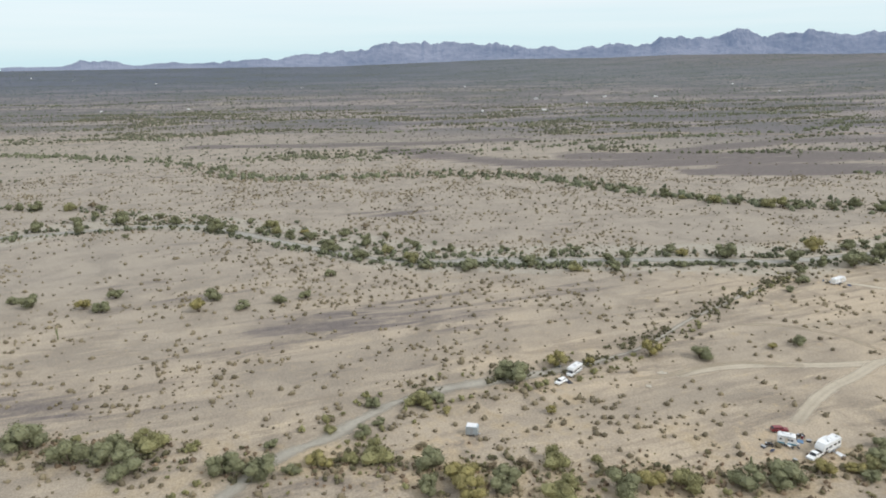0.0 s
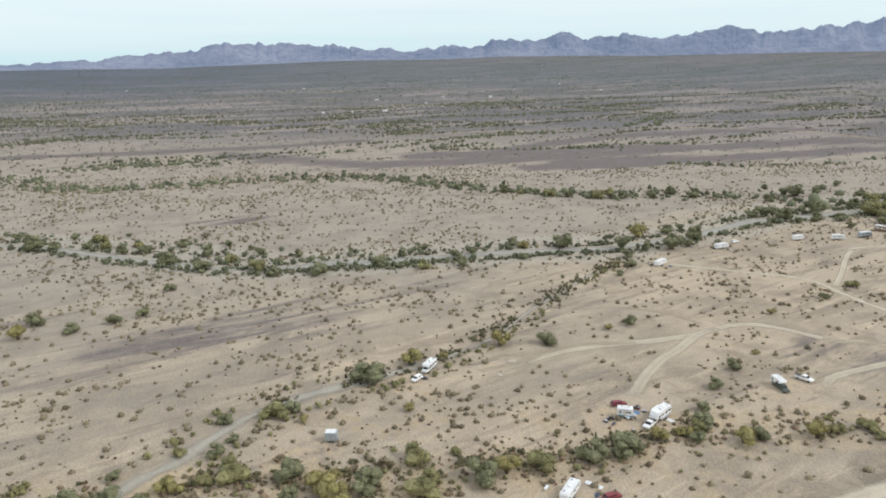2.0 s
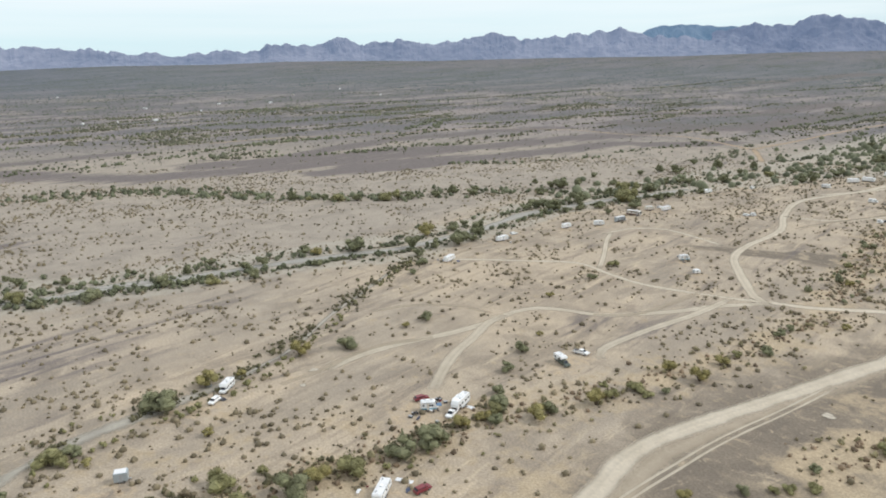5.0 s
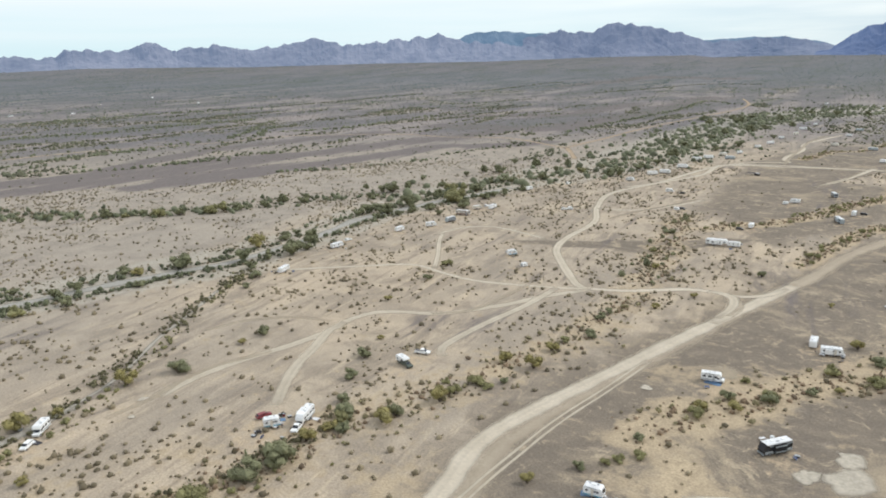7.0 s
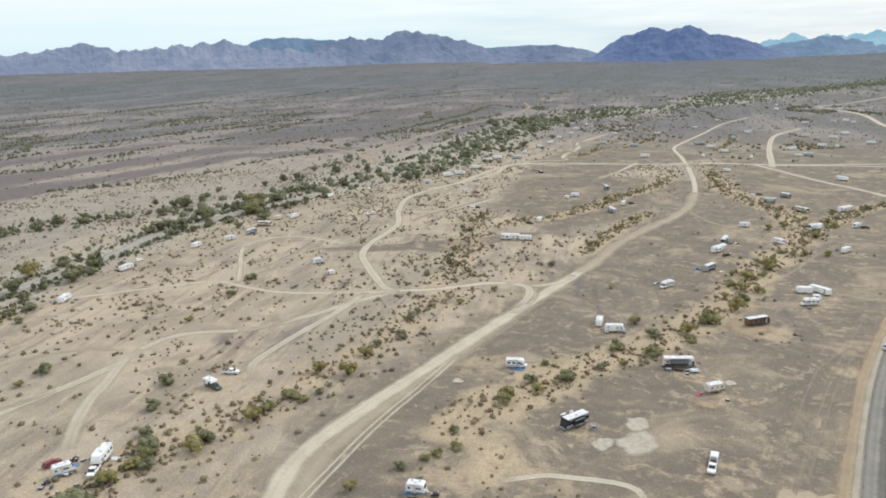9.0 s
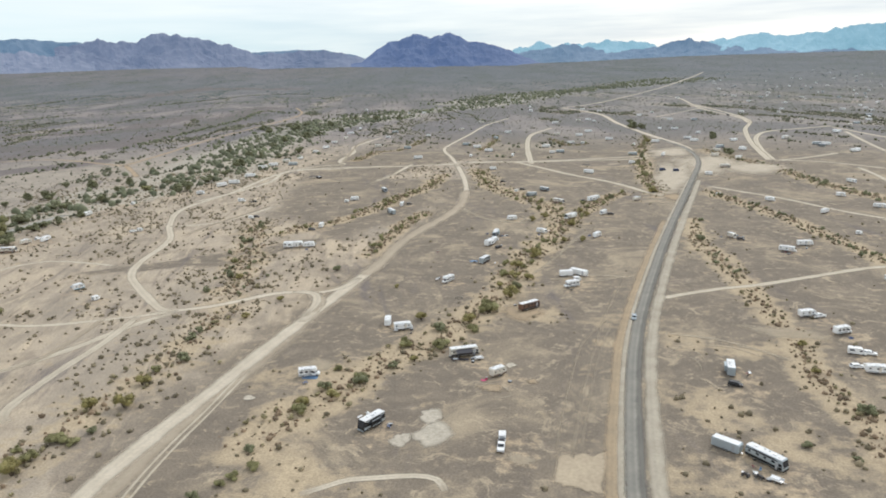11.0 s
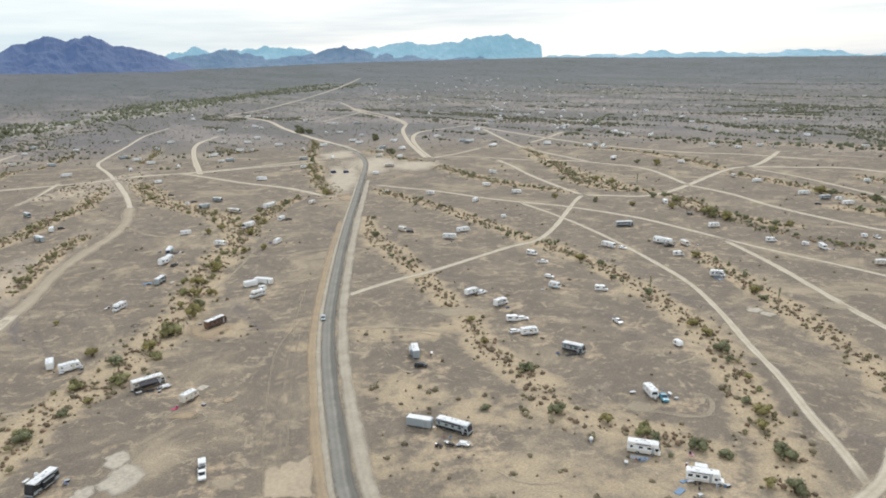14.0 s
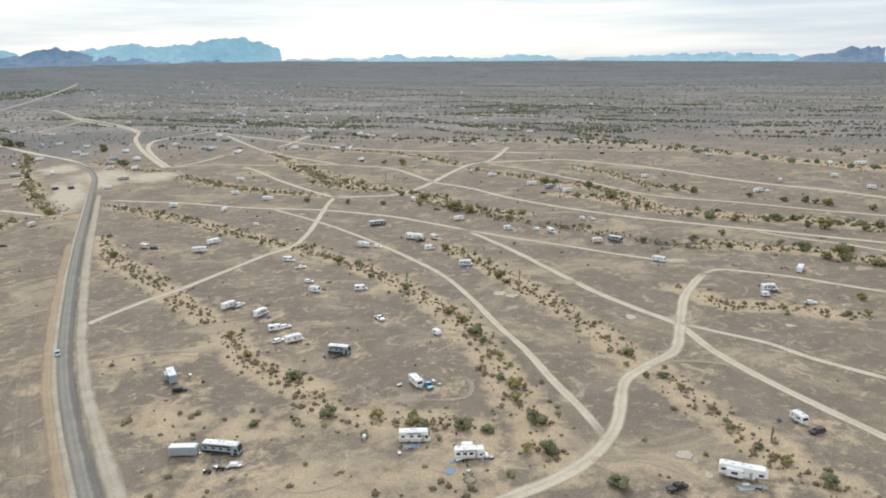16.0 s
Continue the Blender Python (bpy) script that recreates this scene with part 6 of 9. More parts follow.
bush(68.6, 234.0, 3.0, 'c')
bush(73.7, 176.7, 4.8, 'b')
bush(64.6, 179.5, 2.4, 'b')
bush(54.0, 184.7, 2.8, 'b')
bush(85.7, 167.7, 4.4, 'c')
bush(92.5, 159.4, 5.4, 'a')
bush(93.9, 155.6, 3.3, 'b')
bush(101.8, 148.0, 4.6, 'b')
bush(93.5, 146.8, 1.9, 'b')
bush(106.5, 142.8, 3.3, 'b')
bush(109.0, 129.0, 3.8, 'c')
bush(112.8, 124.7, 5.5, 'b')
bush(207.2, 316.3, 5.0, 'c')
bush(-76.7, 201.7, 5.7, 'a')
bush(152.7, 230.9, 3.8, 'a')
bush(98.5, 122.3, 2.4, 'a')
bush(116.7, 103.6, 4.7, 'b')
bush(178.8, 157.2, 5.0, 'a')
bush(170.0, 141.7, 2.3, 'b')
bush(174.4, 138.0, 3.1, 'b')
bush(172.5, 130.5, 2.7, 'c')
bush(162.6, 105.6, 3.5, 'a')
bush(160.2, 94.7, 2.4, 'b')
bush(159.1, 86.6, 3.0, 'c')
bush(158.5, 74.7, 4.5, 'b')
bush(198.6, 256.6, 4.9, 'c')
bush(197.0, 248.5, 3.2, 'b')
bush(306.8, 262.6, 6.0, 'b')
bush(333.6, 226.6, 4.7, 'b')
bush(358.8, 199.5, 7.4, 'b')
bush(352.2, 183.6, 5.9, 'c')
bush(356.7, 177.5, 10.5, 'a')
bush(360.9, 162.6, 7.2, 'a')
bush(361.3, 214.8, 4.8, 'b')
bush(265.2, 153.0, 3.1, 'c')
bush(279.2, 133.7, 3.1, 'b')
bush(285.0, 129.0, 3.7, 'c')
bush(301.8, 140.6, 3.9, 'c')
bush(413.1, 248.4, 8.7, 'b')
bush(406.5, 252.3, 5.5, 'b')
bush(422.5, 244.0, 5.6, 'b')
bush(484.6, 256.0, 7.1, 'c')
bush(483.9, 264.8, 5.4, 'b')
bush(483.7, 271.3, 6.3, 'b')
bush(475.8, 283.0, 6.3, 'b')
bush(471.2, 306.4, 6.4, 'b')
bush(383.6, 327.5, 5.8, 'c')
bush(368.8, 333.2, 4.9, 'c')
bush(394.3, 370.7, 7.9, 'c')
bush(454.6, 344.0, 6.5, 'b')
bush(452.2, 357.4, 5.6, 'b')
bush(382.8, 291.4, 4.7, 'b')
bush(391.9, 284.3, 4.7, 'b')
bush(393.5, 265.3, 6.2, 'c')
bush(415.7, 219.6, 9.2, 'c')
bush(411.6, 228.4, 5.4, 'b')
bush(433.1, 220.6, 4.8, 'b')
bush(429.3, 203.9, 7.8, 'b')
bush(442.9, 201.9, 7.2, 'b')
bush(491.8, 229.6, 6.2, 'b')
bush(272.9, 409.7, 7.2, 'c')
bush(275.3, 388.9, 7.8, 'c')
bush(283.4, 355.5, 6.0, 'c')
bush(300.9, 363.5, 5.4, 'c')
bush(409.8, 411.5, 7.5, 'b')
bush(394.7, 446.8, 8.7, 'c')
bush(397.2, 439.6, 7.7, 'b')
bush(223.6, 472.2, 5.1, 'b')
bush(242.2, 451.9, 5.0, 'c')
bush(201.7, 498.1, 5.2, 'c')
bush(272.2, 544.5, 6.9, 'c')
bush(265.2, 560.2, 6.0, 'c')
bush(270.3, 474.1, 6.2, 'b')
bush(359.1, 625.3, 8.2, 'c')
bush(350.1, 647.2, 7.1, 'b')
bush(239.2, 573.9, 6.0, 'b')
bush(35.6, 1124.0, 16.3, 'b')
bush(47.3, 1116.4, 12.6, 'b')
bush(33.6, 1206.2, 11.6, 'b')
bush(129.9, 973.0, 12.6, 'b')
bush(127.9, 814.3, 12.0, 'b')
bush(124.7, 834.4, 8.2, 'b')
bush(-17.7, 485.0, 5.5, 'c')
bush(-13.0, 472.7, 4.6, 'c')
bush(-20.8, 442.1, 5.8, 'c')
bush(-12.4, 402.8, 4.0, 'c')
bush(-40.3, 466.0, 5.4, 'c')
bush(-46.3, 489.6, 4.8, 'a')
bush(2.7, 538.3, 5.3, 'b')
bush(35.0, 567.3, 7.4, 'c')
bush(32.8, 650.4, 6.3, 'a')
bush(34.5, 779.9, 7.6, 'b')
bush(47.6, 931.1, 7.5, 'c')
bush(-205.8, 373.9, 4.9, 'b')
bush(-193.0, 330.2, 4.4, 'a')
bush(-219.4, 411.4, 4.6, 'b')
bush(-23.2, 398.9, 4.6, 'c')
bush(-46.9, 452.7, 4.5, 'c')
bush(-390.8, 281.1, 9.4, 'b')
bush(-392.3, 291.6, 12.8, 'b')
bush(-379.1, 296.3, 11.8, 'b')
bush(-369.0, 297.7, 6.2, 'b')
bush(-386.2, 323.2, 14.0, 'b')
bush(-369.7, 310.6, 7.9, 'b')
bush(-367.4, 326.0, 8.8, 'b')
bush(-471.7, 409.6, 8.1, 'b')
bush(-447.7, 372.5, 9.5, 'b')
bush(-444.8, 353.3, 13.8, 'b')
bush(-448.3, 347.0, 10.1, 'b')
bush(-473.8, 349.3, 5.7, 'b')
bush(-433.0, 323.8, 9.7, 'b')
bush(-349.8, 318.2, 6.2, 'b')
bush(-375.8, 357.9, 16.9, 'a')
bush(-353.8, 345.5, 9.7, 'b')
bush(-410.2, 386.8, 11.0, 'a')
bush(-402.3, 392.5, 8.2, 'a')
bush(-395.2, 399.2, 12.8, 'b')
bush(-457.7, 452.1, 8.3, 'b')
bush(-460.8, 478.4, 9.7, 'b')
bush(-447.3, 484.4, 11.7, 'b')
bush(-476.7, 538.9, 7.0, 'b')
bush(-447.7, 536.3, 10.2, 'b')
bush(-408.2, 447.1, 10.8, 'b')
bush(-402.2, 450.1, 9.8, 'b')
bush(-412.7, 436.1, 8.8, 'b')
bush(-390.7, 478.4, 11.0, 'b')
bush(-411.9, 525.1, 7.6, 'b')
bush(-420.3, 553.3, 10.1, 'b')
bush(-391.0, 534.9, 8.6, 'a')
bush(-389.6, 564.5, 7.8, 'b')
bush(-452.8, 631.8, 7.5, 'b')
bush(-432.6, 397.8, 6.7, 'b')
bush(-373.7, 282.4, 6.1, 'b')
bush(-398.1, 362.1, 8.8, 'b')
bush(-367.1, 380.5, 8.6, 'b')
bush(-367.1, 391.7, 7.9, 'b')
bush(-365.3, 401.4, 8.8, 'b')
bush(-367.3, 425.4, 7.3, 'b')
bush(-352.0, 535.3, 13.5, 'b')
bush(-356.5, 528.6, 9.3, 'b')
bush(-359.4, 581.4, 12.2, 'b')
bush(-365.8, 624.8, 9.4, 'b')
bush(-379.9, 680.1, 13.8, 'b')
bush(-412.3, 760.3, 11.1, 'b')
bush(-450.4, 786.3, 10.2, 'b')
bush(-391.8, 750.4, 9.5, 'b')
bush(-370.0, 751.5, 10.8, 'b')
bush(-427.3, 852.2, 12.3, 'b')
bush(-444.8, 923.9, 13.2, 'b')
bush(-503.6, 1091.4, 19.3, 'b')
bush(-364.1, 795.2, 12.7, 'b')
bush(-428.5, 967.6, 13.6, 'b')
bush(-431.0, 1016.9, 12.4, 'b')
bush(-371.4, 905.2, 9.4, 'b')
bush(-473.9, 1170.3, 14.2, 'b')
bush(-532.1, 1053.3, 13.3, 'b')
bush(-487.2, 926.7, 10.1, 'b')
bush(-570.9, 1109.0, 12.0, 'b')
bush(-547.7, 1163.4, 14.4, 'b')
bush(-515.8, 1166.4, 14.3, 'b')
bush(-415.0, 1072.7, 11.1, 'b')
bush(-479.4, 1317.1, 11.2, 'b')
bush(-436.9, 1311.6, 13.3, 'b')
bush(-394.9, 1322.2, 11.1, 'b')
bush(294.7, 316.1, 4.6, 'a')
bush(329.0, 247.3, 7.2, 'd')
bush(388.6, 366.3, 8.3, 'a')
bush(271.8, 400.9, 9.4, 'a')
bush(278.9, 454.5, 6.7, 'a')
bush(263.2, 434.0, 5.4, 'c')
bush(149.6, 294.8, 3.3, 'b')
bush(259.1, 516.0, 5.0, 'a')
bush(387.3, 279.0, 6.9, 'a')
bush(354.9, 246.4, 4.6, 'a')


# ---- vehicles ----
def part(name, bm, mat, parent, label=""):
    me = bpy.data.meshes.new(name)
    bmesh.ops.recalc_face_normals(bm, faces=bm.faces)
    bm.to_mesh(me)
    bm.free()
    me.materials.append(M[mat])
    ob = new(name, me)
    ob.parent = parent
    return tagged(ob, label)


def box(x0, x1, y0, y1, z0, z1, round_off=0.0):
    bm = bmesh.new()
    m = Matrix.LocRotScale(((x0 + x1) / 2, (y0 + y1) / 2, (z0 + z1) / 2), None, (x1 - x0, y1 - y0, z1 - z0))
    bmesh.ops.create_cube(bm, size=1, matrix=m)
    if round_off:
        bmesh.ops.bevel(bm, geom=bm.edges[:], offset=round_off, segments=2, affect="EDGES", profile=0.6)
    return bm


def hull(outline, half, round_off=0.12, taper=0.0):
    """A body from its side outline of (x, z), drawn out to both sides and rounded."""
    bm = bmesh.new()
    top = max(z for _, z in outline)
    low = min(z for _, z in outline)
    rings = []
    for s in (-1, 1):
        rings.append([bm.verts.new((x, s * (half - taper * (z - low) / (top - low)), z)) for x, z in outline])
    bm.faces.new(rings[0])
    bm.faces.new(rings[1][::-1])
    n = len(outline)
    for i in range(n):
        bm.faces.new((rings[0][i], rings[1][i], rings[1][(i + 1) % n], rings[0][(i + 1) % n]))
    bmesh.ops.recalc_face_normals(bm, faces=bm.faces)
    if round_off:
        bmesh.ops.bevel(bm, geom=bm.edges[:], offset=round_off, segments=2, affect="EDGES", profile=0.6, clamp_overlap=True)
    return bm


def hull_across(x0, x1, outline):
    """A prism along x from an outline of (y, z)."""
    bm = bmesh.new()
    ends = [[bm.verts.new((x, y, z)) for y, z in outline] for x in (x0, x1)]
    n = len(outline)
    bm.faces.new(ends[0])
    bm.faces.new(ends[1][::-1])
    for i in range(n):
        bm.faces.new((ends[0][i], ends[1][i], ends[1][(i + 1) % n], ends[0][(i + 1) % n]))
    bmesh.ops.recalc_face_normals(bm, faces=bm.faces)
    return bm


def wheel(parent, x, y, r, w=0.26):
    bm = bmesh.new()
    bmesh.ops.create_cone(bm, cap_ends=True, segments=16, radius1=r, radius2=r, depth=w, matrix=pose(x, y, r, 90))
    bmesh.ops.bevel(bm, geom=bm.edges[:], offset=0.03, segments=1, affect="EDGES")
    tyre = part("wheel", bm, "tyre", parent)
    bm = bmesh.new()
    bmesh.ops.create_cone(bm, cap_ends=True, segments=12, radius1=r * 0.55, radius2=r * 0.5, depth=0.06, matrix=pose(x, y + math.copysign(w / 2, y), r, 90))
    part("rim", bm, "metal", tyre)


def side_window(parent, x0, x1, z0, z1, half, name="window"):
    for s in (-1, 1):
        part(name, box(x0, x1, s * half - 0.025, s * half + 0.025, z0, z1), "glass", parent)


def roof_gear(parent, z, xs, vents):
    for x in xs:
        part("air_conditioner", box(x - 0.5, x + 0.5, -0.36, 0.36, z - 0.02, z + 0.3, 0.08), "white", parent)
    for x in vents:
        part("roof_vent", box(x - 0.24, x + 0.24, 0.25, 0.73, z - 0.02, z + 0.14, 0.04), "grey", parent)


def motorhome(body="white", stripe="dark", length=10.6):
    """A bus-shaped motorhome; front towards +x."""
    top = new("motorhome")
    a, b, w, h = -length / 2, length / 2, 1.25, 3.35
    part("body", hull([(a, 0.55), (b - 0.15, 0.45), (b, 0.9), (b - 0.05, 1.55), (b - 0.5, h - 0.2), (b - 0.8, h), (a + 0.15, h), (a, h - 0.2)], w, 0.1), body, top)
    part("roof", box(a + 0.12, b - 0.75, -w + 0.06, w - 0.06, h - 0.09, h + 0.035, 0.03), "roof", top)
    bm = hull([(b + 0.03, 1.5), (b - 0.42, h - 0.32), (b - 0.46, h - 0.32), (b - 0.01, 1.5)], w - 0.14, 0)
    part("windshield", bm, "glass", top)
    for s in (-1, 1):
        y = s * (w + 0.012)
        part("stripe", box(a + 0.1, b - 0.35, y - 0.015, y + 0.015, 0.62, 1.38), stripe, top, "painted side stripe")
        part("stripe", box(a + 0.1, b - 1.6, y - 0.015, y + 0.015, 2.62, 2.85), stripe, top)
    for x, long in ((a + 0.8, 0.7), (a + 3.0, 0.95), (a + 5.2, 0.7), (b - 3.3, 1.0)):
        side_window(top, x, x + long, 1.85, 2.4, w + 0.005)
    side_window(top, b - 1.35, b - 0.45, 1.55, 2.35, w + 0.005)
    part("door", box(b - 2.2, b - 1.5, -w - 0.03, -w + 0.02, 0.6, 2.5, 0.02), "grey", top)
    part("slide_out", box(a + 2.2, a + 6.0, w - 0.1, w + 0.75, 1.0, 2.9, 0.05), body, top)
    part("awning", box(a + 2.2, b - 2.4, -w - 0.2, -w - 0.02, 2.9, 3.08, 0.05), "tarp_dark", top)
    part("bumper", box(b - 0.1, b + 0.12, -w + 0.1, w - 0.1, 0.42, 0.8, 0.05), stripe, top)
    for x in (a + 2.7, b - 1.9):
        for s in (-1, 1):
            wheel(top, x, s * (w - 0.12), 0.5, 0.3)
    roof_gear(top, h + 0.02, (a + 2.2, b - 3.2), (a + 4.4, b - 4.9))
    part("antenna_dome", box(b - 2.0, b - 1.5, -0.6, -0.1, h, h + 0.28, 0.12), "white", top)
    return top


def striped_motorhome():
    """A black motorhome with a silver skirt and slide-out trim."""
    top = motorhome("black", "silver", 8.8)
    part("skirt", box(-2.15, 1.55, 1.99, 2.02, 1.04, 1.32), "silver", top, "silver painted skirt")
    part("skirt", box(-2.15, 1.55, 1.99, 2.02, 2.62, 2.86), "silver", top)
    part("roof_edge", box(-4.3, 3.6, 1.2, 1.27, 3.05, 3.36, 0.03), "roof", top, "white roof edge")
    return top


def awning_motorhome():
    """A motorhome with its dark awning rolled out over camp gear."""
    top = motorhome("cream", "dark", 10.4)
    part("open_awning", hull_across(-3.6, 2.2, [(-1.24, 2.95), (-3.4, 2.35), (-3.4, 2.29), (-1.24, 2.89)]), "tarp_dark", top, "rolled-out dark awning")
    for x in (-3.4, 2.0):
        part("awning_post", box(x - 0.03, x + 0.03, -3.36, -3.30, 0.0, 2.33), "metal", top)
    return top


def slide_trailer():
    """A travel trailer with two slide-outs on one side."""
    top = trailer("white", "grey", 7.8)
    part("slide_out", box(-2.6, -0.3, -1.9, -1.1, 0.9, 2.6, 0.05), "white", top)
    part("slide_out", box(0.6, 2.2, 1.1, 2.0, 0.9, 2.7, 0.05), "white", top)
    return top


def truck_camper():
    """A dark green pickup carrying a white camper with a berth over the cab; front towards +x."""
    top = pickup("moss", 7.4)
    part("camper_body", hull([(-3.8, 1.25), (-1.6, 1.25), (-1.55, 2.05), (0.9, 2.1), (1.2, 2.45), (0.9, 3.1), (-3.7, 3.1), (-3.85, 2.9)], 1.2, 0.1), "white", top, "white camper body")
    part("camper_roof", box(-3.6, 0.8, -1.05, 1.05, 3.08, 3.13), "roof", top)
    side_window(top, -3.2, -2.3, 1.8, 2.35, 1.205)
    side_window(top, -0.4, 0.3, 2.25, 2.6, 1.205)
    roof_gear(top, 3.12, (-0.9,), (-2.2,))
    return top


def trailer(body="white", stripe="grey", length=7.2, wheels=2):
    """A travel trailer; hitch towards +x."""
    top = new("travel_trailer")
    a, b, w, h = -length / 2, length / 2 - 0.8, 1.2, 3.0
    part("body", hull([(a, 0.62), (b - 0.3, 0.62), (b, 1.0), (b, 1.7), (b - 0.45, h - 0.15), (b - 0.75, h), (a + 0.35, h), (a, h - 0.35)], w, 0.1), body, top)
    part("roof", box(a + 0.4, b - 0.85, -w + 0.14, w - 0.14, h - 0.02, h + 0.03), "roof", top)
    part("front_window", hull([(b + 0.02, 1.75), (b - 0.3, 2.48), (b - 0.34, 2.48), (b - 0.02, 1.75)], w - 0.3, 0), "glass", top)
    for s in (-1, 1):
        y = s * (w + 0.01)
        part("stripe", box(a + 0.1, b - 0.1, y - 0.012, y + 0.012, 0.72, 1.05), stripe, top)
    for x, long in ((a + 0.6, 0.55), (a + length * 0.40, 0.85), (b - 1.6, 0.6)):
        side_window(top, x, x + long, 1.75, 2.22, w + 0.004)
    part("door", box(b - 2.9, b - 2.2, -w - 0.03, -w + 0.02, 0.7, 2.55, 0.02), "cream", top)
    part("awning", box(a + 0.8, b - 1.3, -w - 0.16, -w - 0.02, 2.72, 2.86, 0.04), "grey", top)
    part("hitch", hull([(b - 0.1, 0.5), (b + 0.85, 0.5), (b + 0.85, 0.6), (b - 0.1, 0.62)], 0.32, 0.02), "metal", top)
    part("gas_bottle_cover", box(b + 0.08, b + 0.45, -0.3, 0.3, 0.58, 1.05, 0.1), "white", top)
    for i in range(wheels):
        for s in (-1, 1):
            wheel(top, a + length * 0.38 + i * 0.85, s * (w - 0.1), 0.36, 0.22)
    roof_gear(top, h + 0.02, (a + length * 0.42,), (a + 1.2, b - 1.6))
    return top


def fifth_wheel(body="white", stripe="grey", length=11.2):
    """A tall trailer whose front storey reaches over the hitch at +x."""
    top = new("fifth_wheel_trailer")
    a, b, w, h = -length / 2, length / 2, 1.23, 3.75
    part("body", hull([(a, 0.65), (b - 3.0, 0.65), (b - 2.75, 1.65), (b - 0.3, 1.7), (b, 2.1), (b - 0.1, 2.8), (b - 0.75, h), (a + 0.3, h - 0.25), (a, h - 0.6)], w, 0.1), body, top)
    part("roof", box(a + 0.4, b - 3.2, -w + 0.15, w - 0.15, h - 0.27, h - 0.08), "roof", top)
    for s in (-1, 1):
        y = s * (w + 0.01)
        part("stripe", box(a + 0.1, b - 3.1, y - 0.012, y + 0.012, 0.75, 1.15), stripe, top)
    for x in (a + 0.6, a + 2.4, a + 4.6, b - 2.1):
        side_window(top, x, x + 1.1, 2.0, 2.65, w + 0.004)
    part("slide_out", box(a + 1.8, a + 5.6, -w - 0.85, -w + 0.1, 1.1, 3.1, 0.06), body, top)
    part("slide_window", box(a + 3.0, a + 4.4, -w - 0.885, -w - 0.83, 1.8, 2.5, 0.02), "glass", top)
    part("door", box(b - 4.2, b - 3.5, -w - 0.03, -w + 0.02, 0.75, 2.65, 0.02), "grey", top)
    part("landing_leg", box(b - 2.3, b - 2.15, 0.6, 0.75, 0.0, 1.7), "metal", top)
    part("landing_leg", box(b - 2.3, b - 2.15, -0.75, -0.6, 0.0, 1.7), "metal", top)
    part("hitch_pin_box", box(b - 1.6, b - 0.7, -0.25, 0.25, 1.35, 1.72, 0.04), "dark", top)
    for i in range(2):
        for s in (-1, 1):
            wheel(top, a + length * 0.33 + i * 0.95, s * (w - 0.1), 0.4, 0.24)
    roof_gear(top, h - 0.1, (a + 3.0, b - 4.0), (a + 1.4, a + 5.4))
    return top


def class_c(body="white", stripe="grey", length=7.0):
    """A small motorhome with a sleeping berth over its van cab; front towards +x."""
    top = new("camper_van")
    a, b, w, h = -length / 2, length / 2, 1.2, 3.1
    part("body", hull([(a, 0.6), (b - 2.3, 0.6), (b - 2.25, 1.95), (b - 1.0, 2.05), (b - 0.85, 2.4), (b - 1.3, h), (a + 0.2, h), (a, h - 0.2)], w, 0.1), body, top)
    part("cab", hull([(b - 2.4, 0.5), (b, 0.5), (b, 1.1), (b - 0.9, 1.25), (b - 1.6, 2.0), (b - 2.4, 2.0)], 0.98, 0.08), body, top)
    part("windshield", hull([(b - 0.92, 1.3), (b - 1.5, 1.93), (b - 1.46, 1.97), (b - 0.88, 1.34)], 0.8, 0), "glass", top)
    part("roof", box(a + 0.3, b - 1.5, -w + 0.14, w - 0.14, h - 0.02, h + 0.03), "roof", top)
    for s in (-1, 1):
        y = s * (w + 0.01)
        part("stripe", box(a + 0.1, b - 2.4, y - 0.012, y + 0.012, 0.8, 1.2), stripe, top)
    for x in (a + 0.5, a + 2.2, a + 3.9):
        side_window(top, x, x + 1.0, 1.7, 2.35, w + 0.004)
    side_window(top, b - 2.2, b - 1.5, 1.3, 1.85, 0.985)
    part("door", box(b - 3.5, b - 2.85, -w - 0.03, -w + 0.02, 0.6, 2.5, 0.02), "grey", top)
    part("awning", box(a + 0.9, b - 2.7, -w - 0.16, -w - 0.02, 2.8, 2.94, 0.04), "tarp_dark", top)
    for x in (a + 1.9, b - 1.0):
        for s in (-1, 1):
            wheel(top, x, s * 0.95, 0.4, 0.26)
    roof_gear(top, h + 0.02, (a + 2.6,), (a + 1.2, b - 3.0))
    return top


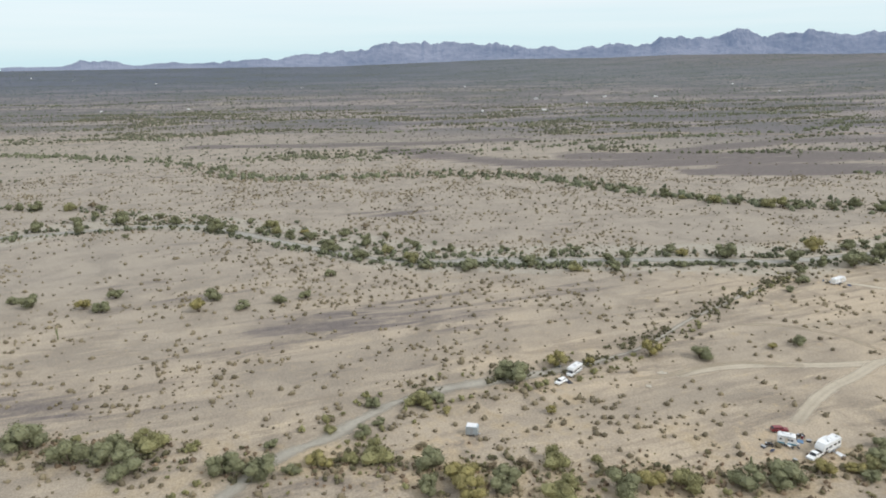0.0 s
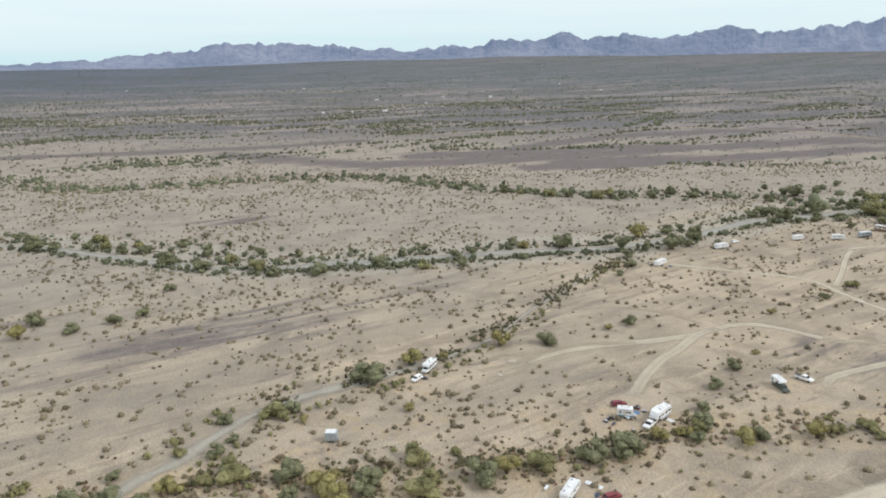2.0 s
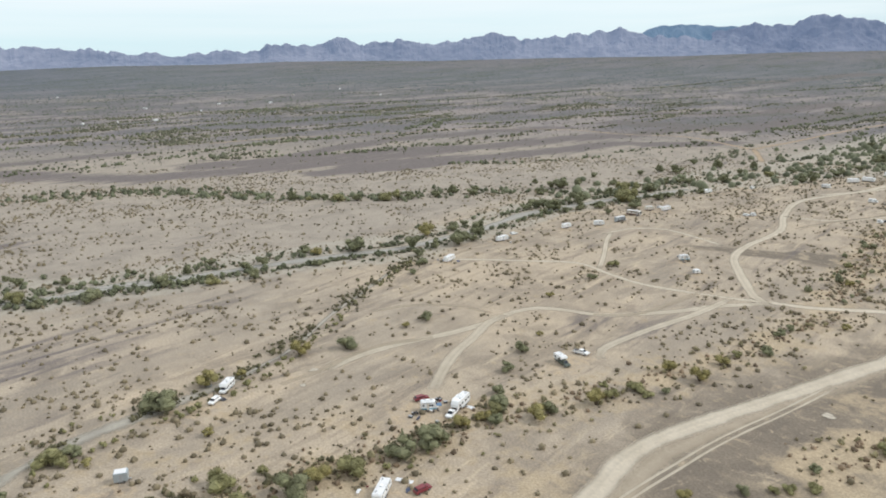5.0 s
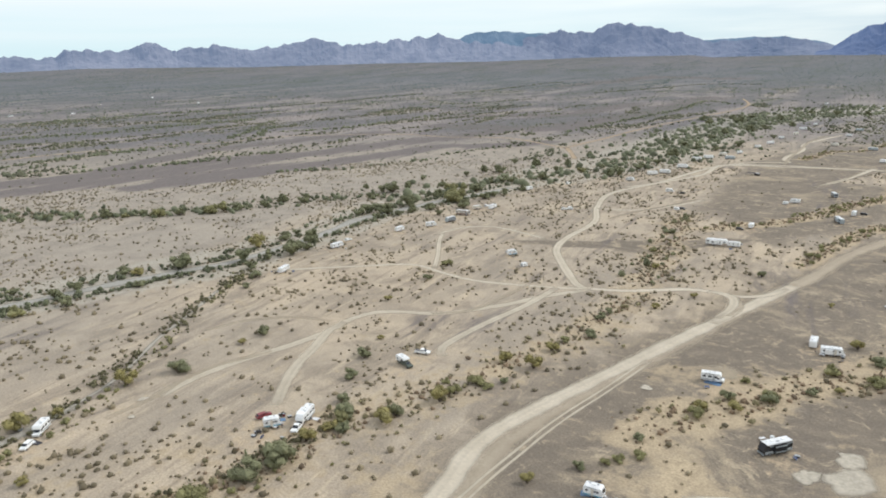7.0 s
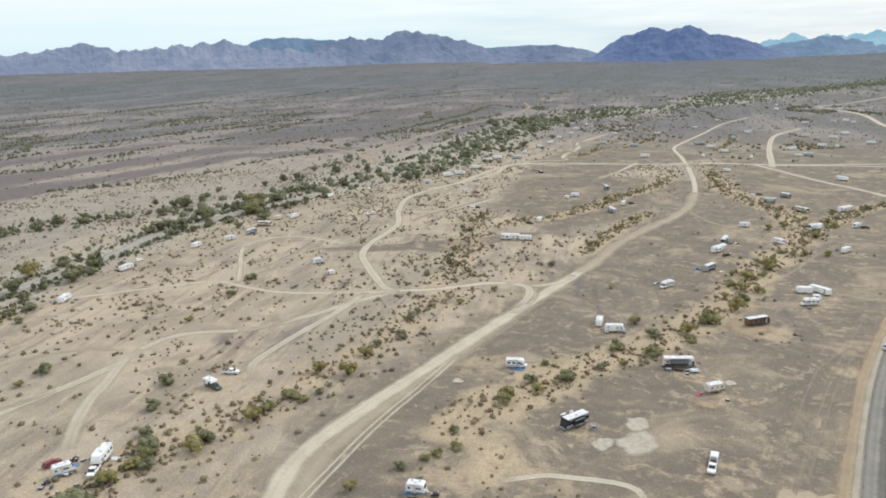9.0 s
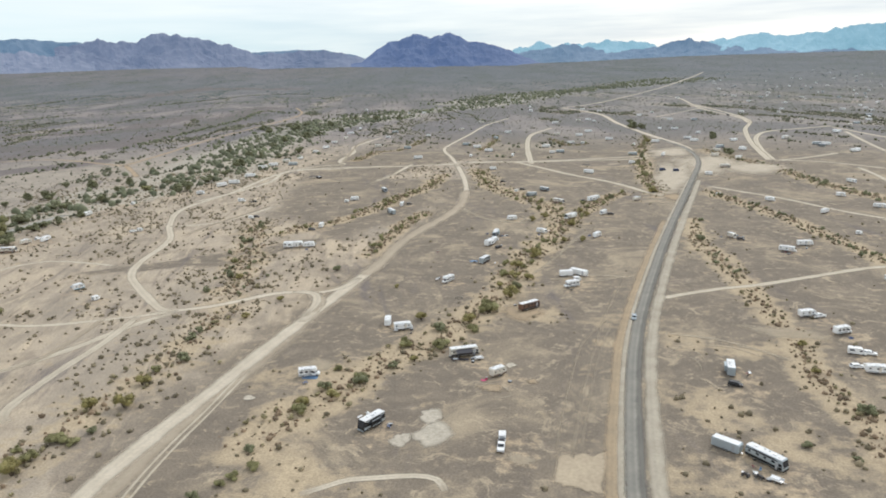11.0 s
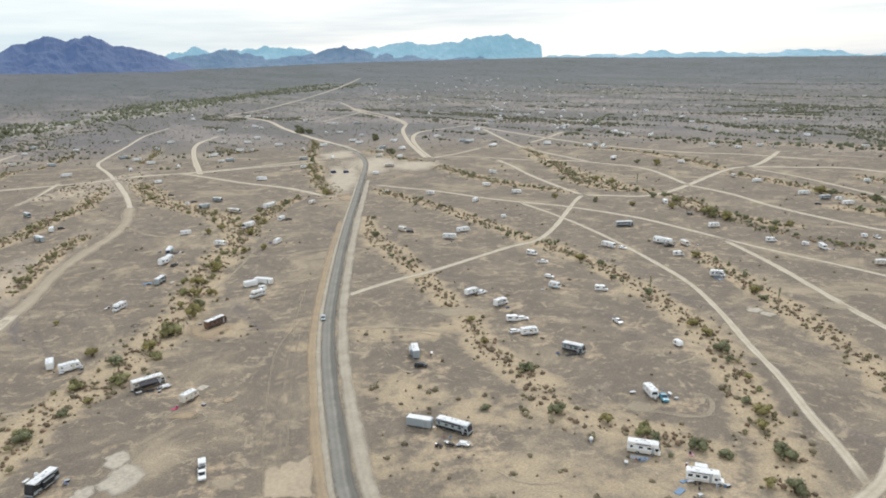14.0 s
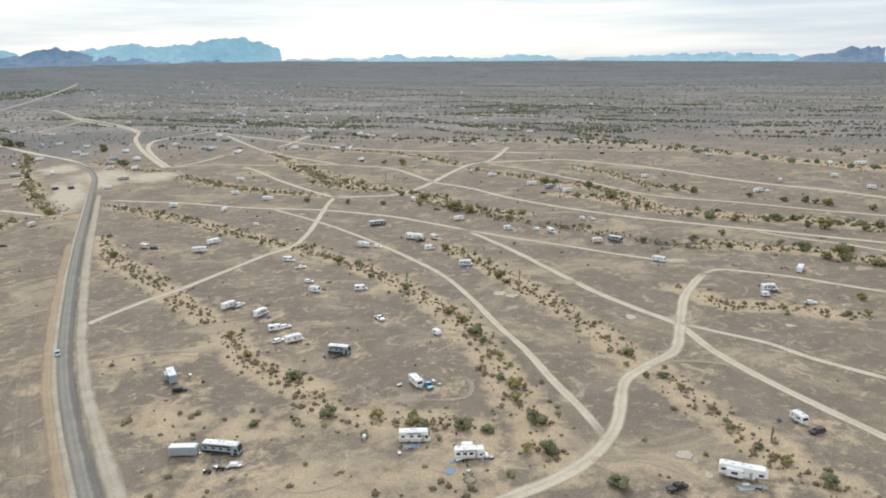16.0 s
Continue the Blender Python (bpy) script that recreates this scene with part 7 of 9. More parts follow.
def pickup(body="white", length=5.6, loaded=False):
    """A crew-cab pickup truck; front towards +x."""
    top = new("pickup_truck")
    a, b, w = -length / 2, length / 2, 0.98
    part("body", hull([(a, 0.5), (b - 0.1, 0.45), (b, 0.7), (b - 0.05, 1.05), (b - 1.5, 1.2), (a + 2.0, 1.22), (a, 1.2)], w, 0.07), body, top)
    part("cab", hull([(a + 2.0, 1.1), (b - 1.35, 1.1), (b - 2.0, 1.85), (a + 2.35, 1.87), (a + 2.05, 1.6)], w - 0.06, 0.08, 0.12), body, top)
    part("windshield", hull([(b - 1.42, 1.2), (b - 1.98, 1.8), (b - 1.93, 1.83), (b - 1.36, 1.22)], w - 0.2, 0), "glass", top)
    side_window(top, a + 2.35, b - 2.0, 1.28, 1.68, w - 0.13)
    part("load_bed", box(a + 0.1, a + 1.9, -w + 0.12, w - 0.12, 1.19, 1.235), "dark", top, "dark bed liner")
    part("rear_bumper", box(a - 0.1, a + 0.03, -w + 0.1, w - 0.1, 0.45, 0.65, 0.03), "metal", top)
    part("headlight", box(b - 0.06, b + 0.02, 0.55, 0.85, 0.78, 0.96, 0.02), "metal", top)
    part("headlight", box(b - 0.06, b + 0.02, -0.85, -0.55, 0.78, 0.96, 0.02), "metal", top)
    for x in (a + 1.15, b - 1.0):
        for s in (-1, 1):
            wheel(top, x, s * (w - 0.1), 0.39, 0.26)
    return top


def car(body="white", length=4.6):
    """A station wagon or small off-road car; front towards +x."""
    top = new("car")
    a, b, w = -length / 2, length / 2, 0.9
    part("body", hull([(a, 0.42), (b - 0.1, 0.4), (b, 0.65), (b - 0.1, 0.95), (b - 1.2, 1.05), (a + 0.1, 1.08), (a, 0.9)], w, 0.08), body, top)
    part("cabin", hull([(a + 0.15, 1.0), (b - 1.15, 1.0), (b - 1.75, 1.6), (a + 0.5, 1.64)], w - 0.05, 0.08, 0.14), body, top)
    part("windshield", hull([(b - 1.2, 1.08), (b - 1.72, 1.55), (b - 1.68, 1.59), (b - 1.14, 1.1)], w - 0.2, 0), "glass", top)
    part("rear_window", hull([(a + 0.2, 1.1), (a + 0.45, 1.52), (a + 0.4, 1.54), (a + 0.14, 1.1)], w - 0.2, 0), "glass", top)
    side_window(top, a + 0.55, b - 1.8, 1.12, 1.45, w - 0.13)
    for x in (a + 0.85, b - 0.85):
        for s in (-1, 1):
            wheel(top, x, s * (w - 0.1), 0.34, 0.22)
    return top


def van(body="white", length=5.8):
    """A panel van; front towards +x."""
    top = new("van")
    a, b, w, h = -length / 2, length / 2, 1.0, 2.55
    part("body", hull([(a, 0.45), (b - 0.1, 0.42), (b, 0.9), (b - 0.75, 1.25), (b - 1.35, 2.2), (b - 1.9, h), (a + 0.1, h), (a, h - 0.2)], w, 0.09), body, top)
    part("windshield", hull([(b - 0.76, 1.32), (b - 1.28, 2.12), (b - 1.22, 2.16), (b - 0.7, 1.34)], w - 0.15, 0), "glass", top)
    side_window(top, b - 2.2, b - 1.4, 1.4, 2.0, w + 0.004)
    side_window(top, a + 0.6, a + 2.0, 1.4, 2.0, w + 0.004)
    part("roof_vent", box(a + 1.6, a + 2.1, -0.25, 0.25, h - 0.02, h + 0.14, 0.04), "grey", top)
    for x in (a + 1.1, b - 1.0):
        for s in (-1, 1):
            wheel(top, x, s * (w - 0.12), 0.37, 0.24)
    return top


def plain_trailer(kind="white", length=9.6, h=3.4):
    """A trailer seen only from far off."""
    top = new("travel_trailer")
    a, b, w = -length / 2, length / 2, 1.2
    part("body", hull([(a, 0.6), (b - 0.3, 0.6), (b, 1.1), (b - 0.1, 1.9), (b - 0.6, h), (a + 0.3, h), (a, h - 0.3)], w, 0.4), kind, top)
    side_window(top, a + 1.2, a + 2.2, 1.7, 2.2, w + 0.004)
    part("roof", box(a + 0.4, b - 0.7, -w + 0.14, w - 0.14, h - 0.02, h + 0.04), "roof", top)
    part("chassis", box(a + 0.3, b - 0.3, -0.9, 0.9, 0.0, 0.62), "tyre", top)
    return top


def cargo(length=8.0, body="silver"):
    """A long box trailer; hitch towards +x."""
    top = new("cargo_trailer")
    a, b, w, h = -length / 2, length / 2 - 0.5, 1.25, 2.9
    part("body", hull([(a, 0.5), (b - 0.2, 0.5), (b, 0.8), (b, h - 0.3), (b - 0.3, h), (a + 0.05, h), (a, h - 0.1)], w, 0.06), body, top)
    part("roof", box(a + 0.15, b - 0.4, -w + 0.1, w - 0.1, h - 0.02, h + 0.025), "roof", top)
    part("rear_door", box(a - 0.04, a + 0.02, -w + 0.12, w - 0.12, 0.6, h - 0.15, 0.02), "grey", top)
    part("side_door", box(b - 2.0, b - 1.2, -w - 0.03, -w + 0.02, 0.6, 2.5, 0.02), "grey", top)
    part("hitch", hull([(b - 0.1, 0.45), (b + 0.6, 0.45), (b + 0.6, 0.55), (b - 0.1, 0.57)], 0.3, 0.02), "metal", top)
    for i in range(2):
        for s in (-1, 1):
            wheel(top, -0.6 + i * 0.9, s * (w - 0.1), 0.38, 0.24)
    return top


def small_trailer(length=3.8):
    """A small box trailer with a rounded front."""
    top = new("small_trailer")
    a, b, w, h = -length / 2, length / 2 - 0.5, 0.98, 2.1
    part("body", hull([(a, 0.45), (b - 0.1, 0.45), (b, 0.9), (b - 0.15, 1.7), (b - 0.5, h), (a + 0.1, h), (a, h - 0.15)], w, 0.08), "white", top)
    part("roof", box(a + 0.2, b - 0.6, -w + 0.12, w - 0.12, h - 0.02, h + 0.03), "roof", top)
    side_window(top, a + 0.8, a + 1.7, 1.2, 1.7, w + 0.004)
    part("rear_door", box(a - 0.035, a + 0.02, -0.7, 0.7, 0.55, 1.9, 0.02), "grey", top)
    part("hitch", hull([(b - 0.1, 0.42), (b + 0.5, 0.42), (b + 0.5, 0.5), (b - 0.1, 0.52)], 0.22, 0.02), "metal", top)
    for s in (-1, 1):
        wheel(top, -0.3, s * (w - 0.05), 0.33, 0.2)
    return top


def canopy(mat="tarp_dark"):
    """A fabric shade roof on poles."""
    top = new("shade_canopy")
    bm = bmesh.new()
    bmesh.ops.create_grid(bm, x_segments=8, y_segments=6, size=0.5)
    for v in bm.verts:
        x, y = v.co.x, v.co.y
        v.co = (x * 7.0, y * 3.6, 2.7 - 0.9 * abs(y) - 0.25 * math.cos(x * 18) ** 2)
    bmesh.ops.solidify(bm, geom=bm.faces[:], thickness=0.05)
    part("cover", bm, mat, top)
    for x in (-3.3, 0, 3.3):
        for y in (-1.65, 1.65):
            part("pole", box(x - 0.04, x + 0.04, y - 0.04, y + 0.04, 0, 2.3), "metal", top)
    part("table", box(-2.2, -0.4, -0.5, 0.5, 0.0, 0.75, 0.05), "wood", top)
    return top


def quad(body="dark"):
    """A small off-road buggy."""
    top = new("quad_bike")
    part("body", hull([(-0.9, 0.45), (0.9, 0.42), (1.0, 0.7), (0.5, 0.95), (-0.3, 0.85), (-0.9, 0.95)], 0.42, 0.06), body, top)
    part("seat", box(-0.6, 0.1, -0.2, 0.2, 0.88, 1.02, 0.05), "black", top)
    part("handlebar", box(0.4, 0.5, -0.45, 0.45, 1.05, 1.12, 0.03), "black", top)
    part("rack", box(-1.05, -0.5, -0.4, 0.4, 0.95, 1.0, 0.02), "metal", top)
    for x in (-0.65, 0.7):
        for s in (-1, 1):
            wheel(top, x, s * 0.5, 0.3, 0.25)
    return top


def flat_trailer():
    """A flat utility trailer with low rails."""
    top = new("utility_trailer")
    part("deck", box(-1.8, 1.4, -0.9, 0.9, 0.5, 0.6, 0.02), "metal", top)
    for s in (-1, 1):
        part("rail", box(-1.8, 1.4, s * 0.9 - 0.03, s * 0.9 + 0.03, 0.6, 0.95), "white", top)
        wheel(top, -0.2, s * 1.0, 0.32, 0.2)
    part("load", box(-1.5, 0.6, -0.7, 0.7, 0.6, 1.1, 0.12), "tarp_white", top, "white tarp over a load")
    part("hitch", box(1.4, 2.2, -0.05, 0.05, 0.45, 0.55), "metal", top)
    return top


KINDS = {
    "motorhome_dark": (lambda: motorhome("silver", "black"), "silver-white motorhome with black side stripes", "motorhome"),
    "motorhome_short": (lambda: striped_motorhome(), "black and silver striped motorhome with a white roof", "motorhome"),
    "motorhome_awning": (lambda: awning_motorhome(), "cream-white motorhome with a dark awning rolled out", "motorhome"),
    "motorhome_rust": (lambda: motorhome("brown", "dark", 10.0), "rusty brown bus motorhome with a white roof", "motorhome"),
    "trailer_slides": (lambda: slide_trailer(), "white travel trailer with slide-outs pushed out", "travel trailer"),
    "white_box": (lambda: cargo(9.4, "white"), "long white box trailer on stony ground", "cargo trailer"),
    "white_box_short": (lambda: cargo(6.8, "white"), "white box trailer parked beside a longer one", "cargo trailer"),
    "truck_camper": (lambda: truck_camper(), "dark green pickup with a white camper on its bed", "camper truck"),
    "box_trailer": (lambda: cargo(3.8), "short silver-white box trailer on bare sand", "cargo trailer"),
    "motorhome_white": (lambda: motorhome("white", "grey", 10.0), "white motorhome with grey stripes parked on stony ground", "motorhome"),
    "motorhome_grey": (lambda: motorhome("silver", "dark", 8.0), "silver-grey motorhome with dark stripes", "motorhome"),
    "motorhome_brown": (lambda: motorhome("cream", "brown", 9.6), "cream and brown striped motorhome", "motorhome"),
    "motorhome_plain": (lambda: motorhome("white", "cream", 8.4), "plain cream-white motorhome with small windows", "motorhome"),
    "class_c_long": (lambda: class_c("white", "cream", 8.8), "long white camper van with berth over the cab", "camper van"),
    "trailer_white": (lambda: trailer(), "white travel trailer with tinted windows", "travel trailer"),
    "trailer_cream": (lambda: trailer("cream", "brown", 6.6), "cream travel trailer with a brown stripe", "travel trailer"),
    "trailer_long": (lambda: trailer("white", "grey", 8.8), "long white travel trailer with grey stripe", "travel trailer"),
    "trailer_short": (lambda: trailer("white", "blue", 5.6, 1), "short white travel trailer with a blue stripe", "travel trailer"),
    "fifth_wheel": (lambda: fifth_wheel(), "long white fifth-wheel trailer with slide-out", "fifth wheel"),
    "fifth_wheel_short": (lambda: fifth_wheel("white", "grey", 8.4), "white fifth-wheel trailer hitched to a pickup", "fifth wheel"),
    "class_c_white": (lambda: class_c(), "white camper van with berth over the cab", "camper van"),
    "pickup_white": (lambda: pickup("white"), "white crew-cab pickup truck", "pickup truck"),
    "pickup_black": (lambda: pickup("black"), "black crew-cab pickup truck", "pickup truck"),
    "pickup_blue": (lambda: pickup("blue"), "bright blue pickup truck beside a trailer", "pickup truck"),
    "car_white": (lambda: car("white"), "white station wagon parked on the dirt", "car"),
    "car_black": (lambda: car("black"), "black car parked behind a motorhome", "car"),
    "car_dark": (lambda: car("dark"), "dark off-road car beside a camp", "car"),
    "van_blue": (lambda: van("navy"), "dark blue van parked on bare gravel", "van"),
    "car_red": (lambda: car("red"), "maroon car parked among bushes", "car"),
    "car_silver": (lambda: car("silver"), "silver-blue car on the paved road", "car"),
    "van_white": (lambda: van(), "white camper van with roof vent", "van"),
    "cargo_trailer": (lambda: cargo(), "long silver-white box trailer behind a motorhome", "cargo trailer"),
    "small_trailer": (lambda: small_trailer(), "small white box trailer with rear door", "trailer"),
    "far_white": (lambda: plain_trailer(), "white travel trailer in a distant camp", "travel trailer"),
    "far_cream": (lambda: plain_trailer("cream", 8.0), "cream travel trailer in a distant camp", "travel trailer"),
    "far_grey": (lambda: plain_trailer("silver", 9.2, 3.3), "grey motorhome in a distant camp", "motorhome"),
    "far_dark": (lambda: plain_trailer("dark", 5.4, 2.0), "dark van in a distant camp", "van"),
    "far_short": (lambda: plain_trailer("white", 6.4, 2.9), "small white camper in a distant camp", "camper"),
    "canopy_dark": (lambda: canopy(), "dark fabric shade canopy on metal poles", "canopy"),
    "quad": (lambda: quad(), "dark quad bike parked by a camp", "quad bike"),
    "flat_trailer": (lambda: flat_trailer(), "small utility trailer with a white load", "utility trailer"),
}
MADE = {}
CAMPS = []
PARKED = []


def put(kind, x, y, heading, label=""):
    """One vehicle on the ground; its kind is built once and then copied."""
    build, words, category = KINDS[kind]
    m = pose(x, y, land_at(x, y) - (0.2 if math.hypot(x, y) > 1100 else 0.0), 0, 0, heading)
    if kind in MADE:
        ob = copy_thing(MADE[kind], m)
    else:
        ob = MADE[kind] = build()
        ob.matrix_basis = m
    CAMPS.append((x, y))
    PARKED.append((kind, x, y, heading))
    return tagged(ob, label or words, category, "camp vehicles")


put('cargo_trailer', 33.5, 179.5, -33)
put('motorhome_dark', 42.0, 174.4, -44)
# small trailer as a stand-in for the white shed-like shape behind a camper
put('small_trailer', 96.8, 138.1, -35)
put('quad', 35.9, 167.2, -35)
put('quad', 39.0, 166.9, -35)
put('flat_trailer', 42.9, 166.1, -35)
put('motorhome_grey', 41.7, 230.2, 85)
put('car_black', 41.7, 219.8, -15)
put('motorhome_plain', 87.4, 150.4, -32)
put('trailer_white', 105.7, 179.5, -96)
put('trailer_short', 181.5, 96.2, -107)
put('trailer_white', 87.8, 237.8, 1)
put('trailer_white', 79.5, 290.6, 22)
put('trailer_short', 118.1, 288.3, -54)
put('trailer_long', 174.1, 348.7, -65)
put('trailer_long', 94.9, 394.8, -23)
put('trailer_long', 107.0, 409.6, 12)
put('trailer_cream', 71.1, 422.2, -62)
put('trailer_white', 140.7, 502.0, 48)
put('trailer_white', 114.9, 540.7, -34)
put('trailer_long', 180.7, 523.6, -24)
put('trailer_white', 168.0, 564.9, -21)
put('trailer_long', 194.1, 630.9, -57)
put('trailer_cream', 215.2, 339.7, -89)
put('trailer_white', 256.4, 373.7, -5)
put('trailer_white', 280.1, 311.3, -108)
put('trailer_cream', 284.7, 276.6, -23)
put('trailer_white', 280.8, 229.7, -71)
put('trailer_long', 321.6, 179.2, 23)
put('trailer_long', 381.2, 448.0, -17)
put('trailer_long', 382.4, 406.0, -10)
put('trailer_long', 494.4, 315.2, -8)
put('trailer_cream', 549.3, 331.7, 18)
put('trailer_white', 482.9, 415.8, -18)
put('trailer_long', 644.6, 470.6, -53)
put('trailer_long', 679.3, 361.6, 45)
put('trailer_white', 606.1, 317.2, -68)
put('trailer_white', 571.9, 269.8, -66)
put('trailer_long', 644.7, 670.4, -15)
put('trailer_long', 548.4, 723.4, -15)
put('trailer_long', 503.5, 751.6, -39)
put('trailer_cream', 382.7, 536.3, -92)
put('trailer_long', 385.3, 507.5, -7)
put('trailer_white', 267.2, 450.1, -109)
put('class_c_long', 95.1, 134.5, -31)
put('class_c_white', 198.1, 283.2, -28)
put('class_c_white', 282.7, 170.4, -29)
put('class_c_white', 361.3, 794.7, -15)
put('class_c_white', 372.8, 769.3, -10)
put('fifth_wheel', 144.3, 88.8, -58)
put('fifth_wheel', 205.9, 346.8, -66)
put('fifth_wheel', 692.8, 339.8, -41)
put('pickup_black', 127.3, 94.7, -7)
put('pickup_black', 205.7, 340.1, -9)
put('car_dark', 180.0, 90.4, 165)
put('car_dark', 75.1, 417.5, -21)
put('car_dark', 362.9, 412.2, -39)
put('car_dark', 262.3, 409.9, -54)
put('pickup_blue', 108.1, 176.5, -101)
put('motorhome_grey', 96.6, 217.6, -47)
put('motorhome_dark', 206.0, 392.8, -10)
put('small_trailer', 135.0, 212.6, -82)
put('small_trailer', 143.0, 440.6, -16)
put('small_trailer', 82.6, 560.9, 20)
put('small_trailer', 277.0, 320.2, -60)
put('small_trailer', 320.5, 325.9, -50)
put('small_trailer', 556.5, 711.6, 43)
put('small_trailer', 274.7, 167.0, -32)
put('pickup_white', 124.9, 240.1, -88)
put('pickup_white', 83.3, 290.0, 27)
put('pickup_white', 127.8, 329.5, -16)
put('pickup_white', 325.3, 322.1, -108)
put('pickup_white', 499.7, 310.9, -25)
put('car_white', 82.7, 241.0, 10)
put('car_white', 121.6, 304.4, -46)
put('car_white', 179.4, 343.1, -59)
put('car_white', 280.3, 150.1, -36)
put('car_white', 90.3, 253.5, -9)
put('class_c_white', 87.3, 273.2, 28)
put('motorhome_grey', 294.2, 272.6, -71)
put('motorhome_grey', 237.9, 889.8, -29)
put('motorhome_grey', 381.2, 426.9, -5)
put('van_white', 136.6, 279.3, -26)
put('van_white', 128.2, 346.4, -49)
put('van_white', 265.2, 333.1, -22)
put('van_white', 200.9, 322.1, -8)
put('van_white', 86.3, 253.3, -13)
put('canopy_dark', 303.9, 246.2, -37)
put('canopy_dark', 317.4, 239.0, -37)
put('motorhome_brown', 108.0, 708.3, -4)
put('motorhome_short', -63.5, 173.9, -116)
put('motorhome_awning', -47.2, 228.6, 27)
# utility trailer as a stand-in for a small white box by the motorhome
put('flat_trailer', -41.4, 226.2, 29)
put('pickup_white', -25.2, 168.9, -85)
put('class_c_white', -72.2, 313.4, 243)
put('class_c_white', -14.3, 315.0, 211)
put('small_trailer', -12.0, 324.6, 18)
put('small_trailer', -25.6, 173.8, 97)
put('trailer_cream', -32.8, 214.8, 49)
put('trailer_white', -83.6, 254.4, 104)
put('trailer_slides', -75.6, 249.8, 25)
put('white_box_short', -18.0, 331.6, 203)
put('white_box', -11.6, 334.4, -32)
put('motorhome_rust', -30.0, 281.4, 48)
put('class_c_white', -95.0, 202.5, 22)
put('motorhome_grey', -60.6, 349.6, 73)
put('car_silver', 12.4, 276.5, -93)
put('pickup_white', -163.0, 91.5, -53)
put('fifth_wheel_short', -165.9, 96.1, -56)
put('trailer_short', -169.5, 87.7, 65)
put('trailer_long', -137.4, 57.8, 138)
put('trailer_long', -307.5, 172.8, 122)
put('trailer_long', -327.9, 219.4, 99)
put('trailer_white', -333.0, 269.7, 100)
put('trailer_white', -327.6, 291.1, 67)
put('trailer_cream', -343.0, 348.8, 70)
put('trailer_long', -337.2, 358.0, 101)
put('trailer_short', -243.7, 274.1, 66)
put('trailer_long', -365.8, 430.6, 96)
put('car_red', -176.4, 88.4, 89)
put('car_red', -134.0, 66.8, 101)
put('quad', -168.9, 82.4, 79)
put('quad', -173.4, 92.8, 93)
put('truck_camper', -175.0, 141.6, -6)
put('motorhome_grey', -328.6, 308.7, 97)
put('pickup_white', -178.3, 152.5, 25)
put('class_c_white', -214.4, 38.3, -38)
put('car_white', -207.6, 33.0, -44)
put('car_white', -336.6, 232.9, 97)
put('car_white', -296.4, 386.8, 53)
put('car_white', -345.4, 360.1, 106)
put('box_trailer', -175.9, 4.2, 78)
put('small_trailer', -224.5, 261.4, 82)
put('small_trailer', -293.7, 390.4, 53)
put('small_trailer', -358.6, 472.3, 90)
put('motorhome_brown', -337.3, 328.8, 22)
put('trailer_short', -84.6, 124.8, 18)
put('quad', -80.3, 125.6, 40)
put('far_cream', 118, 842, 326)
put('far_white', 151, 947, 302)
put('far_cream', 149, 861, 100)
put('far_cream', 219, 987, 44)
put('far_short', 300, 1057, 105)
put('far_white', 258, 842, 15)
put('far_white', 328, 837, 323)
put('far_white', 420, 1320, 265)
put('far_grey', 425, 1030, 7)
put('far_white', 452, 1071, 116)
put('far_short', 569, 1278, 279)
put('far_white', 523, 1366, 310)
put('far_white', 471, 938, 106)
put('far_cream', 470, 916, 322)
put('far_white', 497, 882, 49)
put('far_white', 342, 683, 216)
put('far_short', 390, 632, 119)
put('far_white', 245, 1465, 131)
put('far_short', 446, 1839, 61)
put('far_grey', 434, 1366, 359)
put('far_white', 299, 1060, 158)
put('far_cream', 345, 1164, 153)
put('far_cream', 466, 1372, 41)
put('far_white', 476, 1323, 20)
put('far_short', 434, 1076, 214)
put('far_short', 430, 1028, 218)
put('far_dark', 494, 1214, 177)
put('far_cream', 503, 1139, 116)
put('far_white', 492, 877, 44)
put('far_dark', 501, 808, 105)
put('far_white', 476, 948, 235)
put('far_cream', 219, 976, 172)
put('far_white', 263, 848, 92)
put('far_cream', 333, 848, 189)
put('far_cream', 110, 796, 150)
put('far_white', 131, 778, 51)
put('far_white', -165, 1532, 346)
put('far_short', 582, 2417, 276)
put('far_white', 644, 2555, 240)
put('far_white', 321, 2338, 313)
put('far_short', 297, 2050, 205)
put('far_white', 316, 2009, 334)
put('far_cream', 367, 2096, 287)
put('far_cream', 450, 2263, 332)
put('far_white', 535, 2412, 220)
put('far_white', 632, 2818, 42)
put('far_white', 748, 2747, 316)
put('far_dark', 722, 2505, 19)
put('far_cream', 582, 1962, 58)
put('far_grey', 628, 2023, 295)
put('far_dark', 621, 1937, 278)
put('far_short', 563, 1725, 329)
put('far_short', 740, 2175, 10)
put('far_white', 854, 2413, 250)
put('far_white', 819, 2225, 176)
put('far_white', 901, 2381, 219)
put('far_short', 760, 1935, 15)
put('far_white', 663, 1662, 276)
put('far_dark', 722, 1785, 326)
put('far_white', 482, 1540, 302)
put('far_white', 475, 1481, 31)
put('far_dark', 433, 1374, 163)
put('far_cream', 401, 1292, 283)
put('far_white', 401, 1262, 140)
put('far_short', 402, 1465, 308)
put('far_white', 218, 977, 34)
put('far_white', 303, 1070, 330)
put('far_grey', 238, 912, 184)
put('far_white', 247, 908, 150)
put('far_short', 258, 840, 24)
put('far_cream', 415, 1017, 229)
put('far_short', 437, 1049, 152)
put('far_dark', 450, 1065, 60)
put('far_short', 559, 1254, 63)
put('far_short', 745, 1611, 118)
put('far_grey', 380, 808, 93)
put('far_white', 366, 794, 256)
put('far_white', 380, 788, 233)
